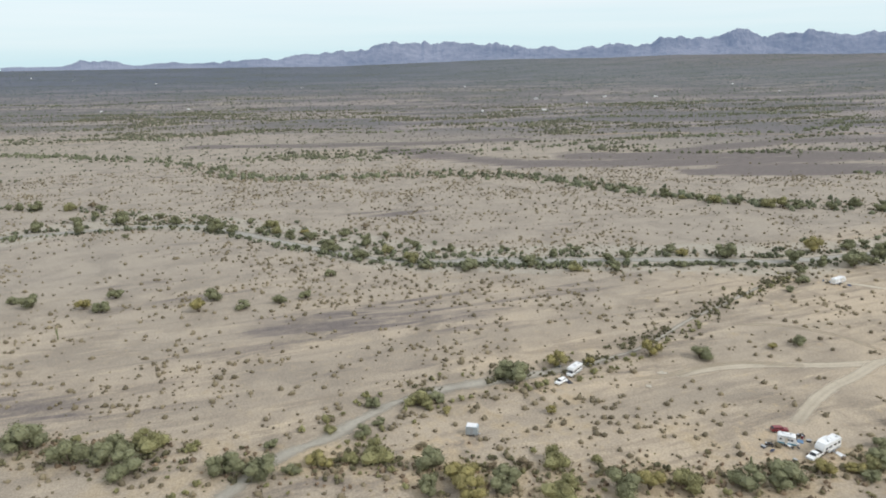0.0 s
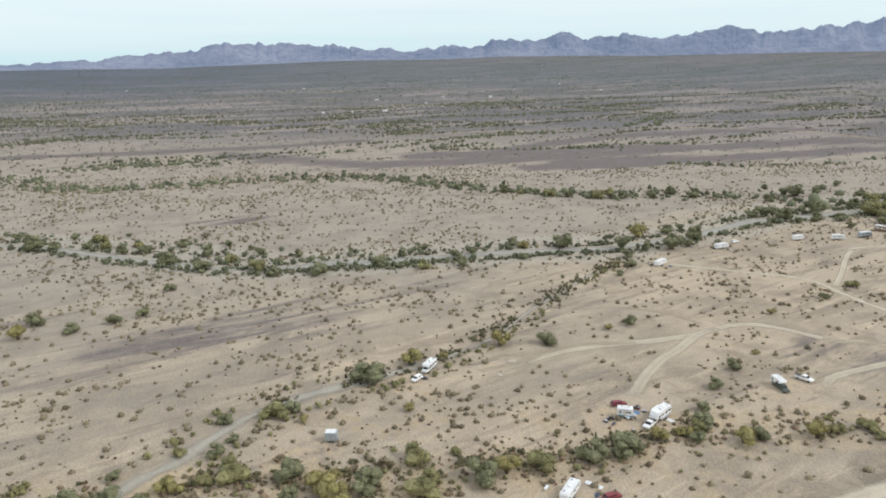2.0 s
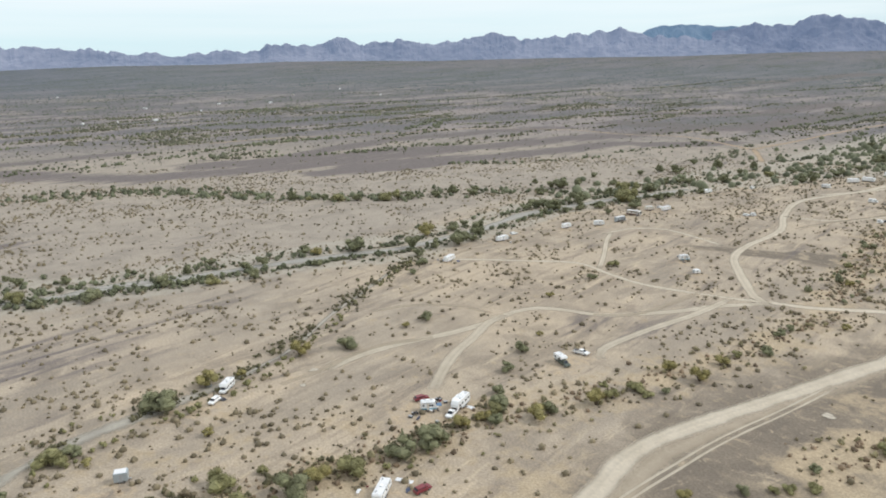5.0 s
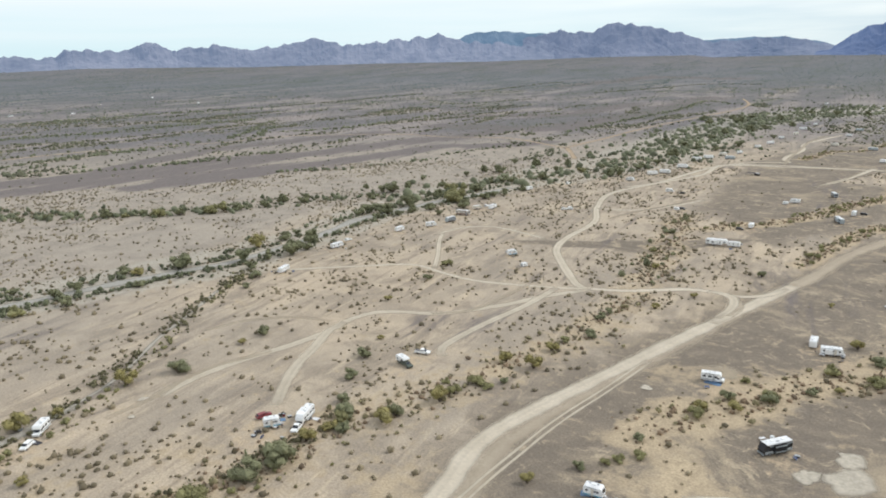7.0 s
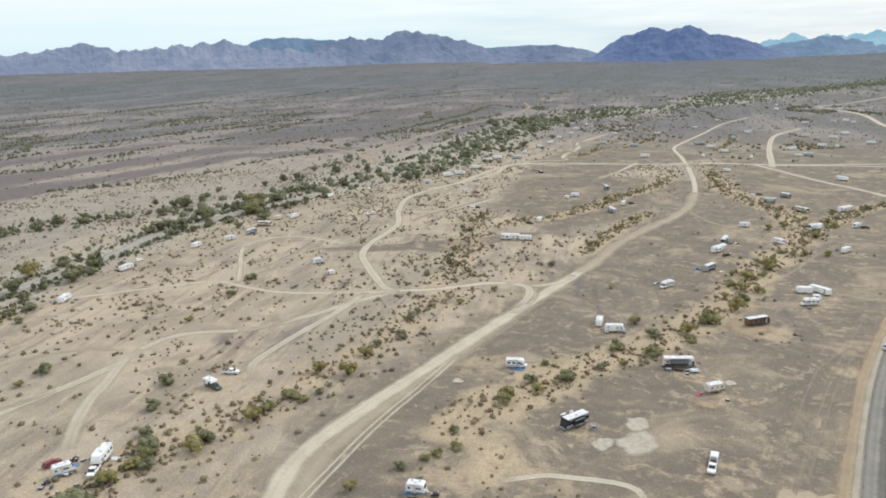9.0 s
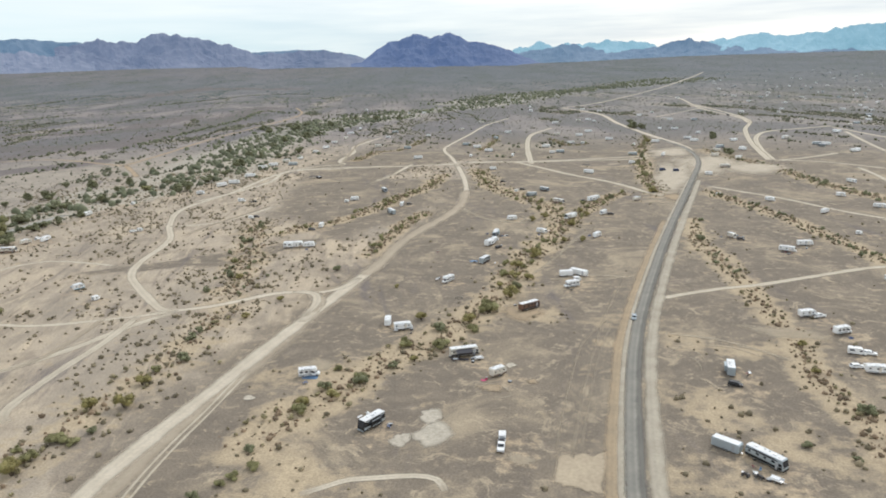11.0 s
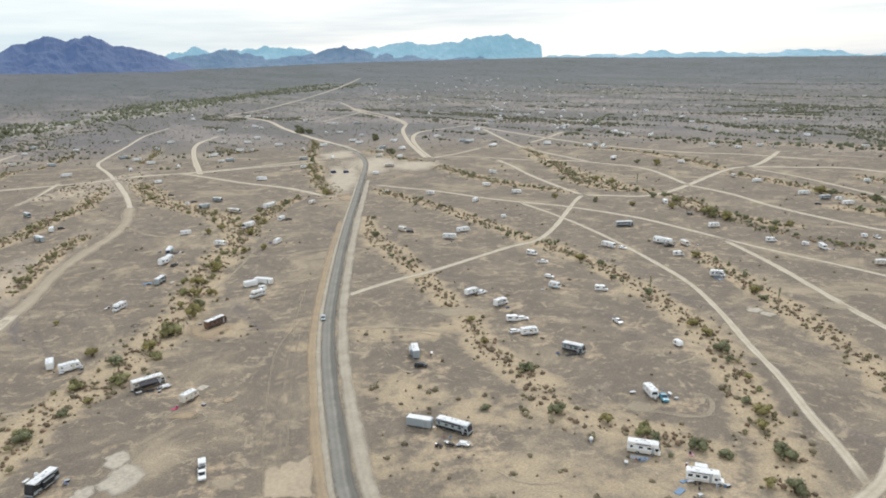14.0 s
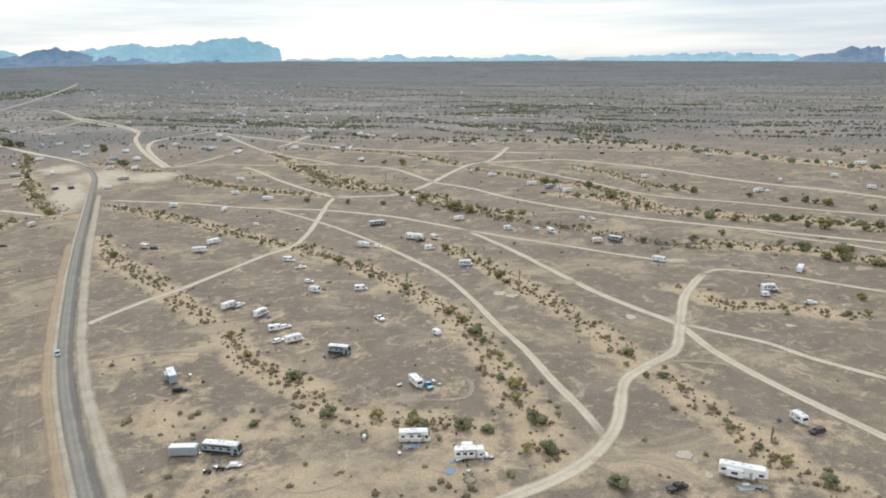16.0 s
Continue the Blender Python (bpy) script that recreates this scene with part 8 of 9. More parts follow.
put('far_white', 470, 942, 196)
put('far_short', 470, 914, 283)
put('far_short', 473, 904, 189)
put('far_dark', 339, 677, 88)
put('far_white', 147, 854, 128)
put('far_short', 88, 664, 355)
put('far_white', 154, 949, 244)
put('far_grey', 126, 876, 196)
put('far_white', 725, 1314, 337)
put('far_short', 603, 2006, 141)
put('far_grey', 412, 1956, 48)
put('far_short', 386, 2792, 103)
put('far_grey', 1156, 1948, 243)
put('far_short', 1215, 2314, 119)
put('far_white', 638, 2523, 217)
put('far_white', 493, 1609, 288)
put('far_short', 524, 1149, 66)
put('far_white', 911, 1310, 274)
put('far_short', 1314, 2036, 243)
put('far_white', 684, 1645, 307)
put('far_cream', 512, 1343, 323)
put('far_cream', 801, 2041, 268)
put('far_short', 590, 1893, 324)
put('far_grey', 554, 2120, 102)
put('far_short', 814, 3043, 323)
put('far_grey', 532, 1893, 146)
put('far_dark', 770, 2965, 24)
put('far_grey', 621, 947, 217)
put('far_white', 648, 2765, 174)
put('far_white', 679, 1894, 54)
put('far_white', 492, 2374, 59)
put('far_dark', 684, 1535, 257)
put('far_cream', 921, 2921, 57)
put('far_grey', 463, 3144, 29)
put('far_white', 330, 1531, 220)
put('far_short', 833, 2342, 236)
put('far_white', 702, 1144, 202)
put('far_dark', 597, 1549, 56)
put('far_white', 641, 2411, 174)
put('far_white', 357, 2748, 185)
put('far_white', 679, 2165, 118)
put('far_white', 539, 2101, 100)
put('far_short', 779, 2063, 31)
put('far_white', 311, 2026, 84)
put('far_dark', 624, 1953, 67)
put('far_white', 483, 1028, 121)
put('far_cream', 379, 2102, 39)
put('far_white', 458, 1323, 335)
put('far_white', 862, 1805, 295)
put('far_white', 393, 2002, 282)
put('far_white', 433, 1509, 321)
put('far_white', 643, 1207, 218)
put('far_grey', 366, 1200, 334)
put('far_dark', 564, 3042, 196)
put('far_cream', 757, 2229, 243)
put('far_short', 458, 1910, 251)
put('far_dark', 209, 1385, 302)
put('far_white', 345, 2627, 224)
put('far_white', 169, 1956, 4)
put('far_cream', 857, 2202, 320)
put('far_white', 582, 1397, 309)
put('far_short', 700, 1973, 148)
put('far_dark', 826, 1251, 108)
put('far_white', 562, 1464, 116)
put('far_white', 419, 2124, 335)
put('far_white', 378, 1728, 342)
put('far_cream', 971, 1686, 92)
put('far_white', 876, 2881, 219)
put('far_grey', 622, 1655, 31)
put('far_white', 1298, 1871, 252)
put('far_cream', 1088, 1858, 321)
put('far_grey', 773, 2587, 3)
put('far_white', 764, 2333, 88)
put('far_grey', 1114, 2280, 107)
put('far_white', 552, 1702, 238)
put('far_white', 758, 1047, 272)
put('far_white', 692, 1526, 13)
put('far_grey', 536, 2267, 355)
put('far_white', 313, 1793, 344)
put('far_white', 836, 1368, 242)
put('far_short', 309, 1456, 38)
put('far_short', 520, 2691, 216)
put('far_white', 643, 2166, 268)
put('far_white', 679, 1410, 65)
put('far_grey', 570, 2303, 207)
put('far_grey', 367, 1944, 138)
put('far_cream', 803, 2560, 69)
put('far_cream', 306, 1274, 8)
put('far_grey', 386, 2465, 338)
put('far_white', 845, 2831, 288)
put('far_white', 997, 2189, 222)
put('far_short', 786, 3175, 161)
put('far_white', 515, 1246, 76)
put('far_white', 454, 1913, 322)
put('far_dark', 359, 1252, 22)
put('far_grey', 970, 2020, 216)
put('far_white', 1107, 2727, 83)
put('far_short', 583, 1753, 66)
put('far_grey', 924, 1192, 195)
put('far_dark', 785, 900, 237)
put('far_grey', 1200, 1060, 347)
put('far_cream', 961, 1804, 178)
put('far_cream', 1719, 1106, 356)
put('far_white', 660, 1044, 194)
put('far_white', 671, 796, 283)
put('far_white', 1040, 882, 225)
put('far_white', 667, 849, 75)
put('far_white', 1188, 1193, 320)
put('far_white', 936, 1203, 125)
put('far_grey', 809, 685, 26)
put('far_white', 1401, 1482, 284)
put('far_cream', 925, 1737, 295)
put('far_white', -1641, -610, 359)
put('far_white', -3233, -1897, 187)
put('far_dark', -2950, 6, 231)
put('far_dark', -1804, 296, 249)
put('far_short', -3157, -1667, 157)
put('far_dark', -3067, -1361, 117)
put('far_white', -2655, -558, 209)
put('far_white', -1851, 210, 57)
put('far_white', -1857, 516, 279)
put('far_short', -1455, 115, 189)
put('far_short', -2545, 39, 61)
put('far_dark', -1859, -87, 9)
put('far_white', -1451, 57, 345)
put('far_short', -1669, 306, 340)
put('far_white', -2961, -1224, 306)
put('far_white', -1898, 394, 97)
put('far_white', -2361, 901, 311)
put('far_cream', -2156, 671, 64)
put('far_white', -1603, -794, 188)
put('far_dark', -1678, -927, 64)
put('far_white', -1978, 883, 139)
put('far_white', -1457, 182, 105)
put('far_white', -21, 1505, 141)
put('far_short', -555, 1596, 164)
put('far_white', -388, 1491, 187)
put('far_dark', -110, 1585, 128)
put('far_dark', -380, 1582, 258)
put('far_short', -168, 1560, 318)
put('far_white', -57, 1560, 1)
put('far_grey', -420, 1486, 294)
put('far_white', -180, 1665, 260)
put('far_dark', -187, 1574, 23)
put('trailer_white', -329.2, 520.2, 14)
put('far_white', -332.9, 560.3, 63)
put('far_white', -329.2, 574.8, 193)
put('far_white', -333.5, 614.1, 13)
put('van_white', -277.7, 494.2, 14)
put('car_dark', -266.3, 491.9, 194)
put('small_trailer', -238.5, 435.2, 15)
put('car_dark', -237.2, 439.6, 15)
put('canopy_dark', -267.5, 610.4, 193)
put('far_dark', -262.2, 611.7, 326)
put('fifth_wheel', -174.8, 364.4, 16)
put('trailer_white', -166.8, 366.8, 196)
put('car_dark', -182.2, 407.7, 16)
put('trailer_white', -179.4, 417.2, 104)
put('trailer_white', -190.5, 509.0, 194)
put('small_trailer', -193.1, 500.9, 15)
put('motorhome_grey', -178.5, 549.0, 306)
put('motorhome_dark', -146.5, 464.3, 127)
put('class_c_white', -146.9, 492.0, 98)
put('car_dark', -143.0, 497.6, 15)
put('far_white', -348.6, 669.0, 192)
put('far_white', -345.9, 687.9, 12)
put('far_cream', -344.8, 717.1, 11)
put('far_grey', -327.5, 696.4, 192)
put('far_short', -339.5, 743.8, 73)
put('far_short', -346.9, 804.5, 10)
put('far_white', -351.2, 848.0, 250)
put('far_short', -363.7, 909.1, 9)
put('far_cream', -367.7, 963.5, 77)
put('far_white', -388.4, 1040.3, 187)
put('far_short', -400.9, 1119.8, 84)
put('far_cream', -287.1, 865.4, 10)
put('far_grey', -322.3, 1057.9, 187)
put('far_short', -309.6, 980.0, 8)
put('far_grey', -242.9, 847.5, 10)
put('far_white', -204.8, 755.0, 191)
put('far_short', -255.9, 1004.1, 8)
put('far_cream', -225.5, 1098.3, 7)
put('far_grey', -177.4, 890.4, 189)
put('far_short', -149.3, 775.9, 94)
put('far_cream', -218.6, 1239.8, 5)
put('far_white', -158.0, 862.3, 190)
put('far_white', -137.4, 825.5, 10)
put('far_grey', -151.7, 971.3, 310)
put('far_short', -103.8, 784.8, 273)
put('far_short', -108.9, 679.7, 12)
put('car_dark', -88.6, 606.1, 14)
put('far_white', -146.2, 1052.9, 187)
put('car_dark', -67.1, 568.8, 14)
put('small_trailer', -70.7, 560.0, 14)
put('motorhome_grey', -57.0, 541.1, 195)
put('motorhome_grey', -49.1, 565.5, 325)
put('motorhome_brown', -34.3, 515.4, 325)
put('motorhome_white', -22.8, 464.7, 233)
put('fifth_wheel', -9.6, 528.5, 50)
put('car_dark', -16.6, 524.4, 15)
put('trailer_white', -1.9, 479.3, 245)
put('car_dark', 2.9, 478.9, 16)
put('far_white', -17.1, 664.6, 335)
put('canopy_dark', -21.1, 706.7, 192)
put('far_short', 23.6, 731.9, 12)
put('trailer_cream', 21.9, 532.5, 44)
put('trailer_white', -60.8, 454.0, 196)
put('trailer_white', -37.3, 419.1, 327)
put('trailer_white', -4.6, 414.5, 65)
put('motorhome_dark', -64.1, 408.4, 269)
put('fifth_wheel', -63.2, 387.7, 66)
put('car_dark', -58.2, 380.1, 65)
put('far_white', -90.2, 1227.4, 185)
put('far_white', -40.7, 1010.2, 8)
put('far_cream', -71.9, 1021.4, 8)
put('far_white', -74.5, 871.0, 190)
put('far_short', -62.1, 813.0, 11)
put('far_grey', -53.7, 819.8, 11)
put('far_white', -47.2, 912.2, 189)
put('far_short', -30.9, 908.7, 10)
put('far_cream', -52.6, 1265.2, 5)
put('far_white', -37.5, 1290.4, 184)
put('far_short', -25.9, 1255.7, 5)
put('far_white', 0.4, 959.0, 9)
put('far_white', -29.9, 1067.9, 187)
put('far_short', 30.0, 895.2, 80)
put('far_grey', 26.1, 800.9, 11)
put('far_white', 57.7, 798.0, 254)
put('van_blue', 50.0, 686.8, 35)
put('van_blue', 61.8, 682.8, 35)
put('far_white', 56.7, 929.6, 190)
put('far_short', 73.5, 1115.1, 295)
put('far_cream', 91.8, 1288.1, 4)
put('far_white', 100.9, 1288.8, 184)
put('far_white', 94.5, 1109.0, 7)
put('far_white', 99.7, 974.7, 9)
put('far_white', 104.6, 943.7, 189)
put('far_short', 121.0, 1048.2, 8)
put('far_grey', 139.9, 1280.5, 5)
put('far_white', 53.0, 1386.2, 183)
put('far_short', 80.2, 1458.6, 2)
put('far_short', 512.9, 714.7, -56)
put('van_white', 389.5, 422.4, -14)
put('trailer_short', 466.1, 478.2, -28)
put('far_dark', 574.6, 557.5, -28)
put('pickup_black', 408.6, 289.3, -33)


# ---- camp clutter ----
def mat_on_ground(x, y, heading, long=3.0, wide=2.0, cloth="tarp_blue", label="blue tarp spread on the ground"):
    """A creased ground sheet."""
    top = new("ground_sheet")
    bm = bmesh.new()
    bmesh.ops.create_grid(bm, x_segments=7, y_segments=5, size=0.5)
    for v in bm.verts:
        p = v.co.copy()
        v.co = (p.x * long + 0.1 * noise.noise((p.x * 5 + x, p.y * 5, 0)), p.y * wide + 0.1 * noise.noise((p.x * 5, p.y * 5 + y, 3)), 0.10 + 0.07 * noise.noise((p.x * 9 + x, p.y * 9, 1)))
    bmesh.ops.solidify(bm, geom=bm.faces[:], thickness=0.08)
    part("sheet", bm, cloth, top)
    top.matrix_basis = pose(x, y, 0.05, 0, 0, heading)
    return tagged(top, label, "tarp")


def camp_table(x, y, heading, colour="tarp_white"):
    top = new("folding_table")
    part("tabletop", box(-0.9, 0.9, -0.4, 0.4, 0.7, 0.75, 0.02), colour, top)
    for sx in (-0.8, 0.8):
        for sy in (-0.32, 0.32):
            part("leg", box(sx - 0.025, sx + 0.025, sy - 0.025, sy + 0.025, 0, 0.7), "metal", top)
    top.matrix_basis = pose(x, y, 0, 0, 0, heading)
    return tagged(top, "white folding table beside a camper", "table")


def camp_chair(x, y, heading, cloth="tarp_dark"):
    top = new("camp_chair")
    part("seat", box(-0.28, 0.28, -0.28, 0.28, 0.40, 0.46, 0.02), cloth, top)
    part("backrest", hull([(-0.28, 0.42), (-0.22, 0.42), (-0.36, 0.95), (-0.42, 0.95)], 0.28, 0.02), cloth, top)
    for sx in (-0.24, 0.24):
        for sy in (-0.24, 0.24):
            part("leg", box(sx - 0.02, sx + 0.02, sy - 0.02, sy + 0.02, 0, 0.4), "metal", top)
    top.matrix_basis = pose(x, y, 0, 0, 0, heading)
    return tagged(top, "dark fabric camp chair by a camper", "chair")


def barrel(x, y, colour="tarp_blue", label="blue plastic drum at a camp"):
    top = new("drum")
    bm = bmesh.new()
    bmesh.ops.create_cone(bm, cap_ends=True, segments=16, radius1=0.32, radius2=0.3, depth=0.9, matrix=pose(0, 0, 0.45))
    bmesh.ops.bevel(bm, geom=bm.edges[:], offset=0.03, segments=1, affect="EDGES")
    part("shell", bm, colour, top)
    bm = bmesh.new()
    bmesh.ops.create_cone(bm, cap_ends=True, segments=16, radius1=0.33, radius2=0.33, depth=0.05, matrix=pose(0, 0, 0.9))
    part("lid", bm, "grey", top)
    top.matrix_basis = pose(x, y, 0)
    return tagged(top, label, "drum")


def fire_ring(x, y):
    top = new("fire_ring")
    for i in range(14):
        g = i * 0.4488
        bm = bmesh.new()
        bmesh.ops.create_icosphere(bm, subdivisions=1, radius=0.26 + 0.05 * (i % 3), matrix=pose(1.5 * math.cos(g), 1.5 * math.sin(g), 0.12))
        for v in bm.verts:
            v.co += Vector((noise.noise(v.co * 3), noise.noise(v.co * 3 + Vector((5, 0, 0))), 0)) * 0.1
        part("stone", bm, "stone", top)
    top.matrix_basis = pose(x, y, 0.1)
    return tagged(top, "ring of field stones round a fire pit", "fire ring")


def white_dome(x, y):
    top = new("satellite_dome")
    bm = bmesh.new()
    bmesh.ops.create_uvsphere(bm, u_segments=16, v_segments=10, radius=0.6, matrix=pose(0, 0, 1.15))
    for v in bm.verts:
        v.co.z = max(v.co.z, 0.85)
    part("dome", bm, "white", top)
    part("stand", box(-0.3, 0.3, -0.3, 0.3, 0, 0.87, 0.05), "grey", top)
    top.matrix_basis = pose(x, y, 0)
    return tagged(top, "white dome on a stand in the open", "dome")


def bin_stack(x, y, heading, colour="tarp_dark"):
    top = new("storage_bin")
    part("bin", hull([(-0.5, 0), (0.5, 0), (0.58, 0.55), (-0.58, 0.55)], 0.4, 0.03), colour, top)
    part("lid", box(-0.62, 0.62, -0.44, 0.44, 0.55, 0.62, 0.03), "grey", top)
    top.matrix_basis = pose(x, y, 0, 0, 0, heading)
    return tagged(top, "lidded storage bin on the ground at a camp", "bin")


def saguaro(x, y, tall):
    """A ribbed cactus column with an arm."""
    top = new("cactus")
    def column(points, r):
        bm = bmesh.new()
        rings = []
        for p, k in points:
            rings.append([bm.verts.new((p[0] + k * r * (1 + 0.12 * (i % 2)) * math.cos(i * 0.3927), p[1] + k * r * (1 + 0.12 * (i % 2)) * math.sin(i * 0.3927), p[2])) for i in range(16)])
        for lo, hi in zip(rings, rings[1:]):
            for i in range(16):
                bm.faces.new((lo[i], lo[(i + 1) % 16], hi[(i + 1) % 16], hi[i]))
        bm.faces.new(rings[-1])
        return bm
    part("stem", column([((0, 0, 0), 0.8), ((0, 0, tall * 0.3), 1), ((0, 0, tall * 0.9), 0.9), ((0, 0, tall), 0.3)], 0.26), "leaf_b", top)
    part("arm", column([((0.2, 0, tall * 0.45), 0.6), ((0.6, 0, tall * 0.52), 0.8), ((0.65, 0, tall * 0.8), 0.75), ((0.65, 0, tall * 0.86), 0.2)], 0.2), "leaf_b", top)
    top.matrix_basis = pose(x, y, land_at(x, y))
    return tagged(top, "dark green saguaro cactus with one arm", "cactus")


mat_on_ground(-94.2, 201.3, 10, 5, 2.6, 'tarp_blue', 'blue mat laid beside a camper')
mat_on_ground(-66.8, 350.9, 20, 4, 3, 'tarp_blue', 'blue tarp spread on the ground')
mat_on_ground(87.1, 132.4, 30, 3, 1.6, 'tarp_blue', 'crumpled blue tarp on the ground')
mat_on_ground(142.7, 85.0, -30, 7, 2, 'grey', 'grey patio mat beside a long trailer')
mat_on_ground(85.9, 147.5, 10, 2.6, 1.4, 'tarp_blue', 'blue mat beside a travel trailer')
mat_on_ground(-140.1, 64.9, 40, 4.5, 1.4, 'tarp_white', 'white tarp over gear on the ground')
mat_on_ground(-86.6, 124.1, 30, 3, 2, 'tarp_blue', 'blue tarp beside a trailer')
mat_on_ground(-41.9, 227.9, 5, 2.4, 1.6, 'tarp_white', 'white sheet over gear by a motorhome')
mat_on_ground(-164.5, 98.7, 20, 2.5, 1.5, 'tarp_white', 'pale tarp on the ground by a camp')
mat_on_ground(-48.0, 224.9, 5, 6, 1.6, 'tarp_dark', 'dark patio mat beside a motorhome')
mat_on_ground(95.2, 215.2, 0, 5, 1.4, 'tarp_dark', 'dark patio mat beside a motorhome')
mat_on_ground(-208.9, 35.5, 20, 4, 1.6, 'tarp_dark', 'dark mat beside a camper van')
mat_on_ground(-37.1, 209.5, 0, 1.6, 1.0, 'pink', 'pink cloth on the ground by a trailer')
mat_on_ground(91.3, 135.8, 0, 4, 1.2, 'tarp_blue', 'blue mat under a camper awning')
camp_table(-49.3, 223.5, 10)
camp_table(91.4, 134.8, 0)
camp_table(141.8, 86.2, -30)
camp_table(-168.1, 87.2, 20)
camp_table(-208.6, 34.8, 20)
camp_table(-78.0, 246.5, 0)
camp_table(101.0, 182.3, 0)
camp_chair(-49.9, 222.6, 40)
camp_chair(-47.0, 223.9, 120)
camp_chair(92.0, 133.7, 60)
camp_chair(92.9, 133.4, 200)
camp_chair(142.5, 84.0, 70)
camp_chair(-167.2, 87.9, 100)
camp_chair(-167.1, 89.3, 30)
camp_chair(-80.6, 248.3, 70)
camp_chair(-208.4, 33.7, 60)
camp_chair(40.1, 166.2, 30)
camp_chair(90.5, 127.8, 150)
camp_chair(88.9, 128.7, 20)
barrel(98.5, 131.2, 'tarp_blue', 'blue plastic drum at a camp')
barrel(94.8, 141.9, 'red', 'dark red drum behind a camper')
barrel(-89.6, 365.5, 'red', 'red drum standing alone on the flat')
barrel(-172.5, 92.8, 'red', 'red drum beside a trailer')
barrel(-36.2, 210.3, 'pink', 'pink drum beside a trailer')
barrel(96.4, 131.3, 'grey', 'grey drum at a camp')
barrel(-80.1, 126.4, 'pink', 'pink drum beside a trailer')
fire_ring(89.0, 126.5)
fire_ring(305.3, 203.6)
fire_ring(-62.0, 290.4)
white_dome(76.4, 158.9)
white_dome(-66.3, 178.9)
bin_stack(-51.7, 226.0, 10)
bin_stack(-58.3, 175.3, 20)
bin_stack(41.1, 166.1, 0)
bin_stack(-168.1, 80.6, 30)
bin_stack(-170.9, 93.8, 80)
bin_stack(-161.4, 85.8, 10)
bin_stack(99.3, 131.2, 10)
bin_stack(-43.8, 225.6, 30)
bin_stack(-72.4, 249.6, 20)
bin_stack(143.7, 83.7, 10)
saguaro(165.3, 94.6, 5)
saguaro(-155.1, 71.7, 5.5)
saguaro(-248.2, -151.4, 5)
saguaro(294.1, 542.1, 8)
saguaro(204.1, 248.1, 5)
saguaro(159.1, 276.3, 6)


def flagpole(x, y, heading):
    """A striped flag drooping from a thin pole."""
    top = new("flagpole")
    bm = bmesh.new()
    bmesh.ops.create_cone(bm, cap_ends=True, segments=8, radius1=0.05, radius2=0.03, depth=4.6, matrix=pose(0, 0, 2.3))
    part("pole", bm, "metal", top)
    for i in range(7):
        z = 4.45 - 0.16 * i
        start = 0.7 if i < 4 else 0.05
        strip = bmesh.new()
        bmesh.ops.create_grid(strip, x_segments=10, y_segments=1, size=0.5)
        for v in strip.verts:
            u = start + (v.co.x + 0.5) * (1.75 - start)
            v.co = (u * 0.86, 0.16 * math.sin(u * 4.2), z + v.co.y * 0.16 - 0.14 * u * u)
        bmesh.ops.solidify(strip, geom=strip.faces[:], thickness=0.02)
        part("stripe", strip, "tarp_white" if i % 2 else "bright_red", top)
    strip = bmesh.new()
    bmesh.ops.create_grid(strip, x_segments=5, y_segments=2, size=0.5)
    for v in strip.verts:
        u = 0.05 + (v.co.x + 0.5) * 0.65
        v.co = (u * 0.86, 0.16 * math.sin(u * 4.2), 4.21 + v.co.y * 0.64 - 0.14 * u * u)
    bmesh.ops.solidify(strip, geom=strip.faces[:], thickness=0.02)
    part("canton", strip, "navy", top)
    top.matrix_basis = pose(x, y, 0, 0, 0, heading)
    return tagged(top, "red and white striped flag on a thin pole", "flag")


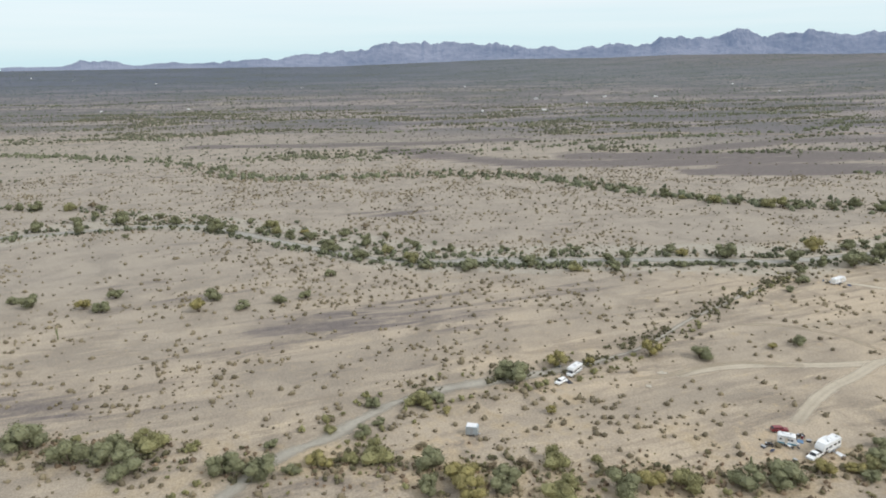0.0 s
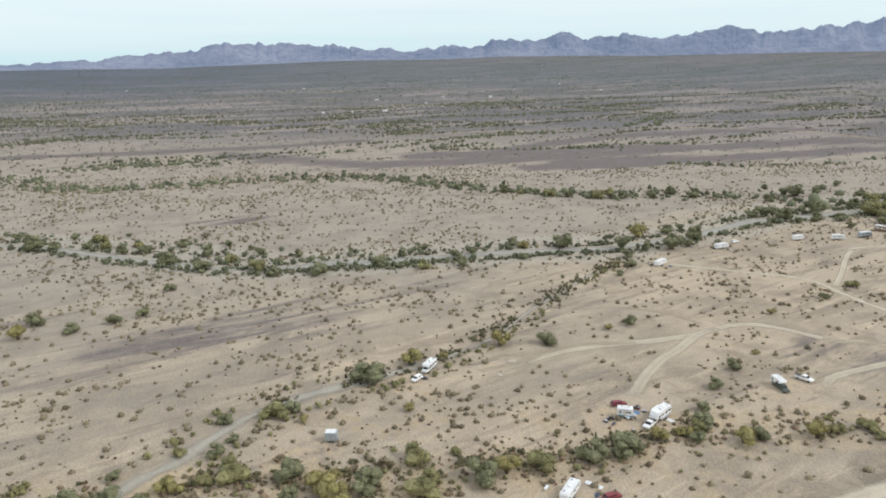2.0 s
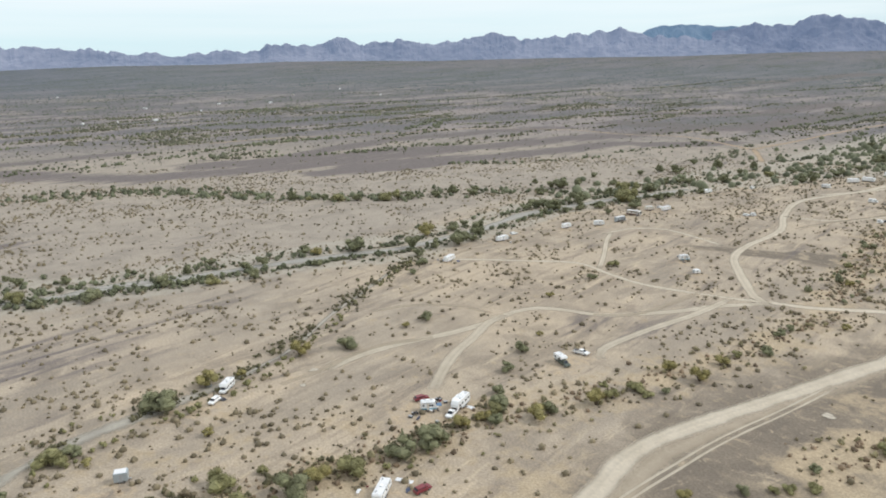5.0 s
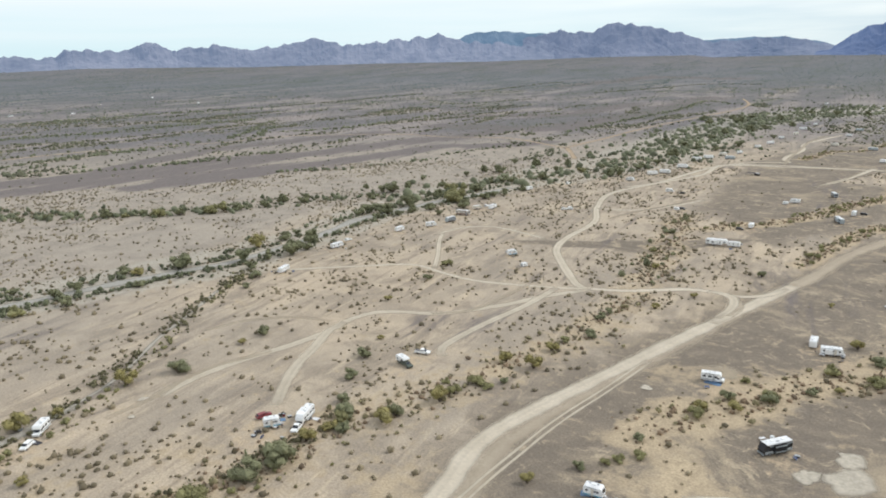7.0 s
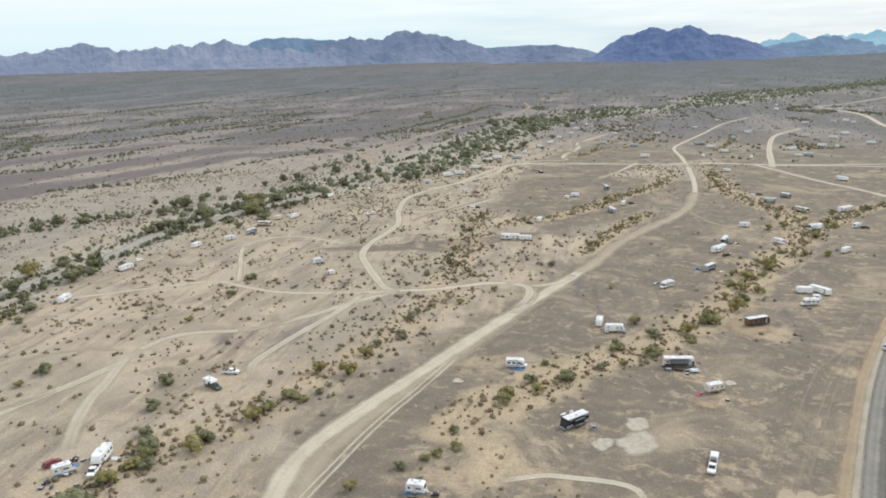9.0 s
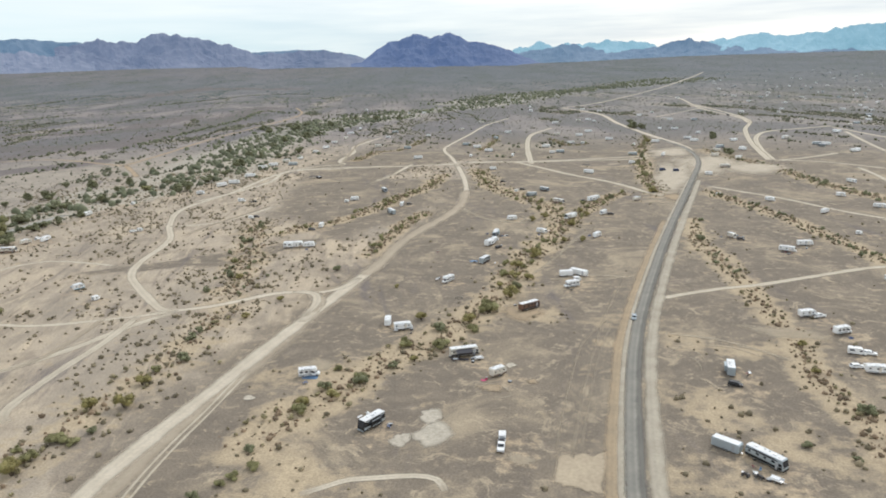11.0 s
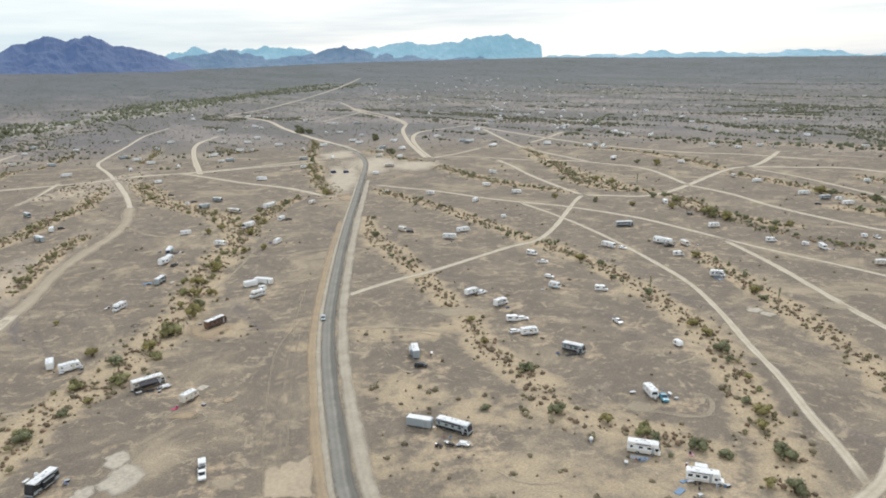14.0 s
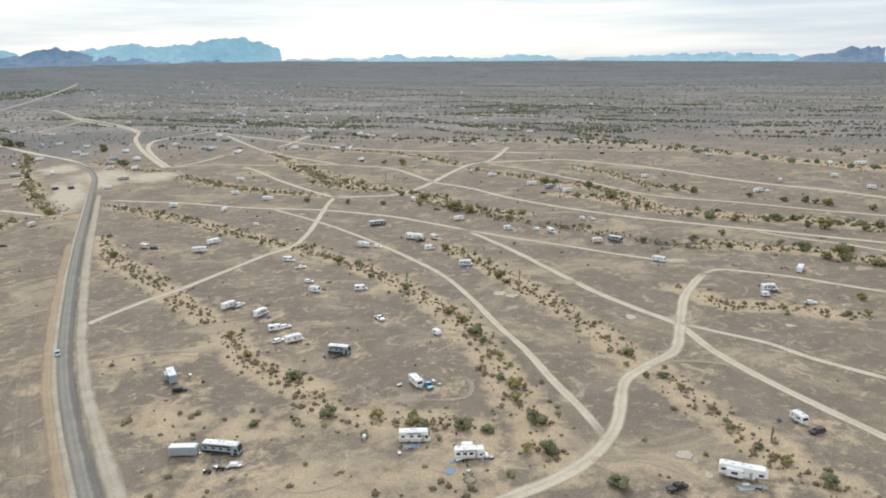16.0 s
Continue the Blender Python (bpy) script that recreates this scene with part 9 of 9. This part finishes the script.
def solar_panel(x, y, heading):
    top = new("solar_panel")
    part("panel", hull([(-0.5, 0.12), (0.42, 0.62), (0.40, 0.66), (-0.52, 0.16)], 0.85, 0.0), "navy", top)
    part("panel_frame", hull([(-0.54, 0.08), (0.45, 0.62), (0.45, 0.58), (-0.5, 0.04)], 0.9, 0.0), "metal", top)
    for s in (-0.7, 0.7):
        part("leg", box(0.34, 0.40, s - 0.03, s + 0.03, 0.0, 0.6), "metal", top)
    part("foot", box(-0.56, -0.46, -0.8, 0.8, 0.0, 0.12), "metal", top)
    top.matrix_basis = pose(x, y, 0, 0, 0, heading)
    return tagged(top, "tilted dark solar panel on the ground by a camper", "solar panel")


def camp_gear():
    """Rugs, chairs, tables, bins and panels beside the nearer campers."""
    rng = np.random.default_rng(21)
    for kind, x, y, heading in PARKED:
        if math.hypot(x, y) > 430 or not kind.startswith(("motorhome", "trailer", "fifth", "class")):
            continue
        m = pose(x, y, 0, 0, 0, heading)
        way = rng.choice((-1.0, 1.0))
        at = lambda u, w: tuple((m @ Vector((u, way * w, 0)))[:2])
        if rng.uniform() < 0.45:
            mat_on_ground(*at(rng.uniform(-1.5, 1.5), 3.0), heading, 4.5, 1.9, rng.choice(("grey", "tarp_dark", "tarp_blue")), "woven ground rug beside a camper")
        for _ in range(rng.integers(0, 3)):
            camp_chair(*at(rng.uniform(-3, 3), rng.uniform(4.4, 5.2)), rng.uniform(0, 360), rng.choice(("tarp_dark", "tarp_blue", "red")))
        if rng.uniform() < 0.35:
            camp_table(*at(rng.uniform(-2, 2), 5.9), heading)
        if rng.uniform() < 0.5:
            bin_stack(*at(rng.uniform(-4, 4), 6.6), rng.uniform(0, 360), rng.choice(("tarp_dark", "grey")))
        if rng.uniform() < 0.5:
            solar_panel(*at(rng.uniform(-4, 4), -rng.uniform(4, 6)), rng.uniform(0, 360))


flagpole(94.6, 141.1, -20)
camp_gear()


# ---- trodden ground round the camps ----
def tread():
    spots = np.array(CAMPS)
    co = np.empty(len(ground.data.vertices) * 3, np.float32)
    ground.data.vertices.foreach_get("co", co)
    px, py = co[0::3], co[1::3]
    worn = np.zeros(px.shape)
    near = np.hypot(px, py) < 900
    for x, y in spots:
        worn[near] = np.maximum(worn[near], 0.62 * (1 - soft(np.hypot(px[near] - x - 3, py[near] - y + 4), 2, 15)))
    ground.data.attributes["camp"].data.foreach_set("value", worn.astype(np.float32))


tread()
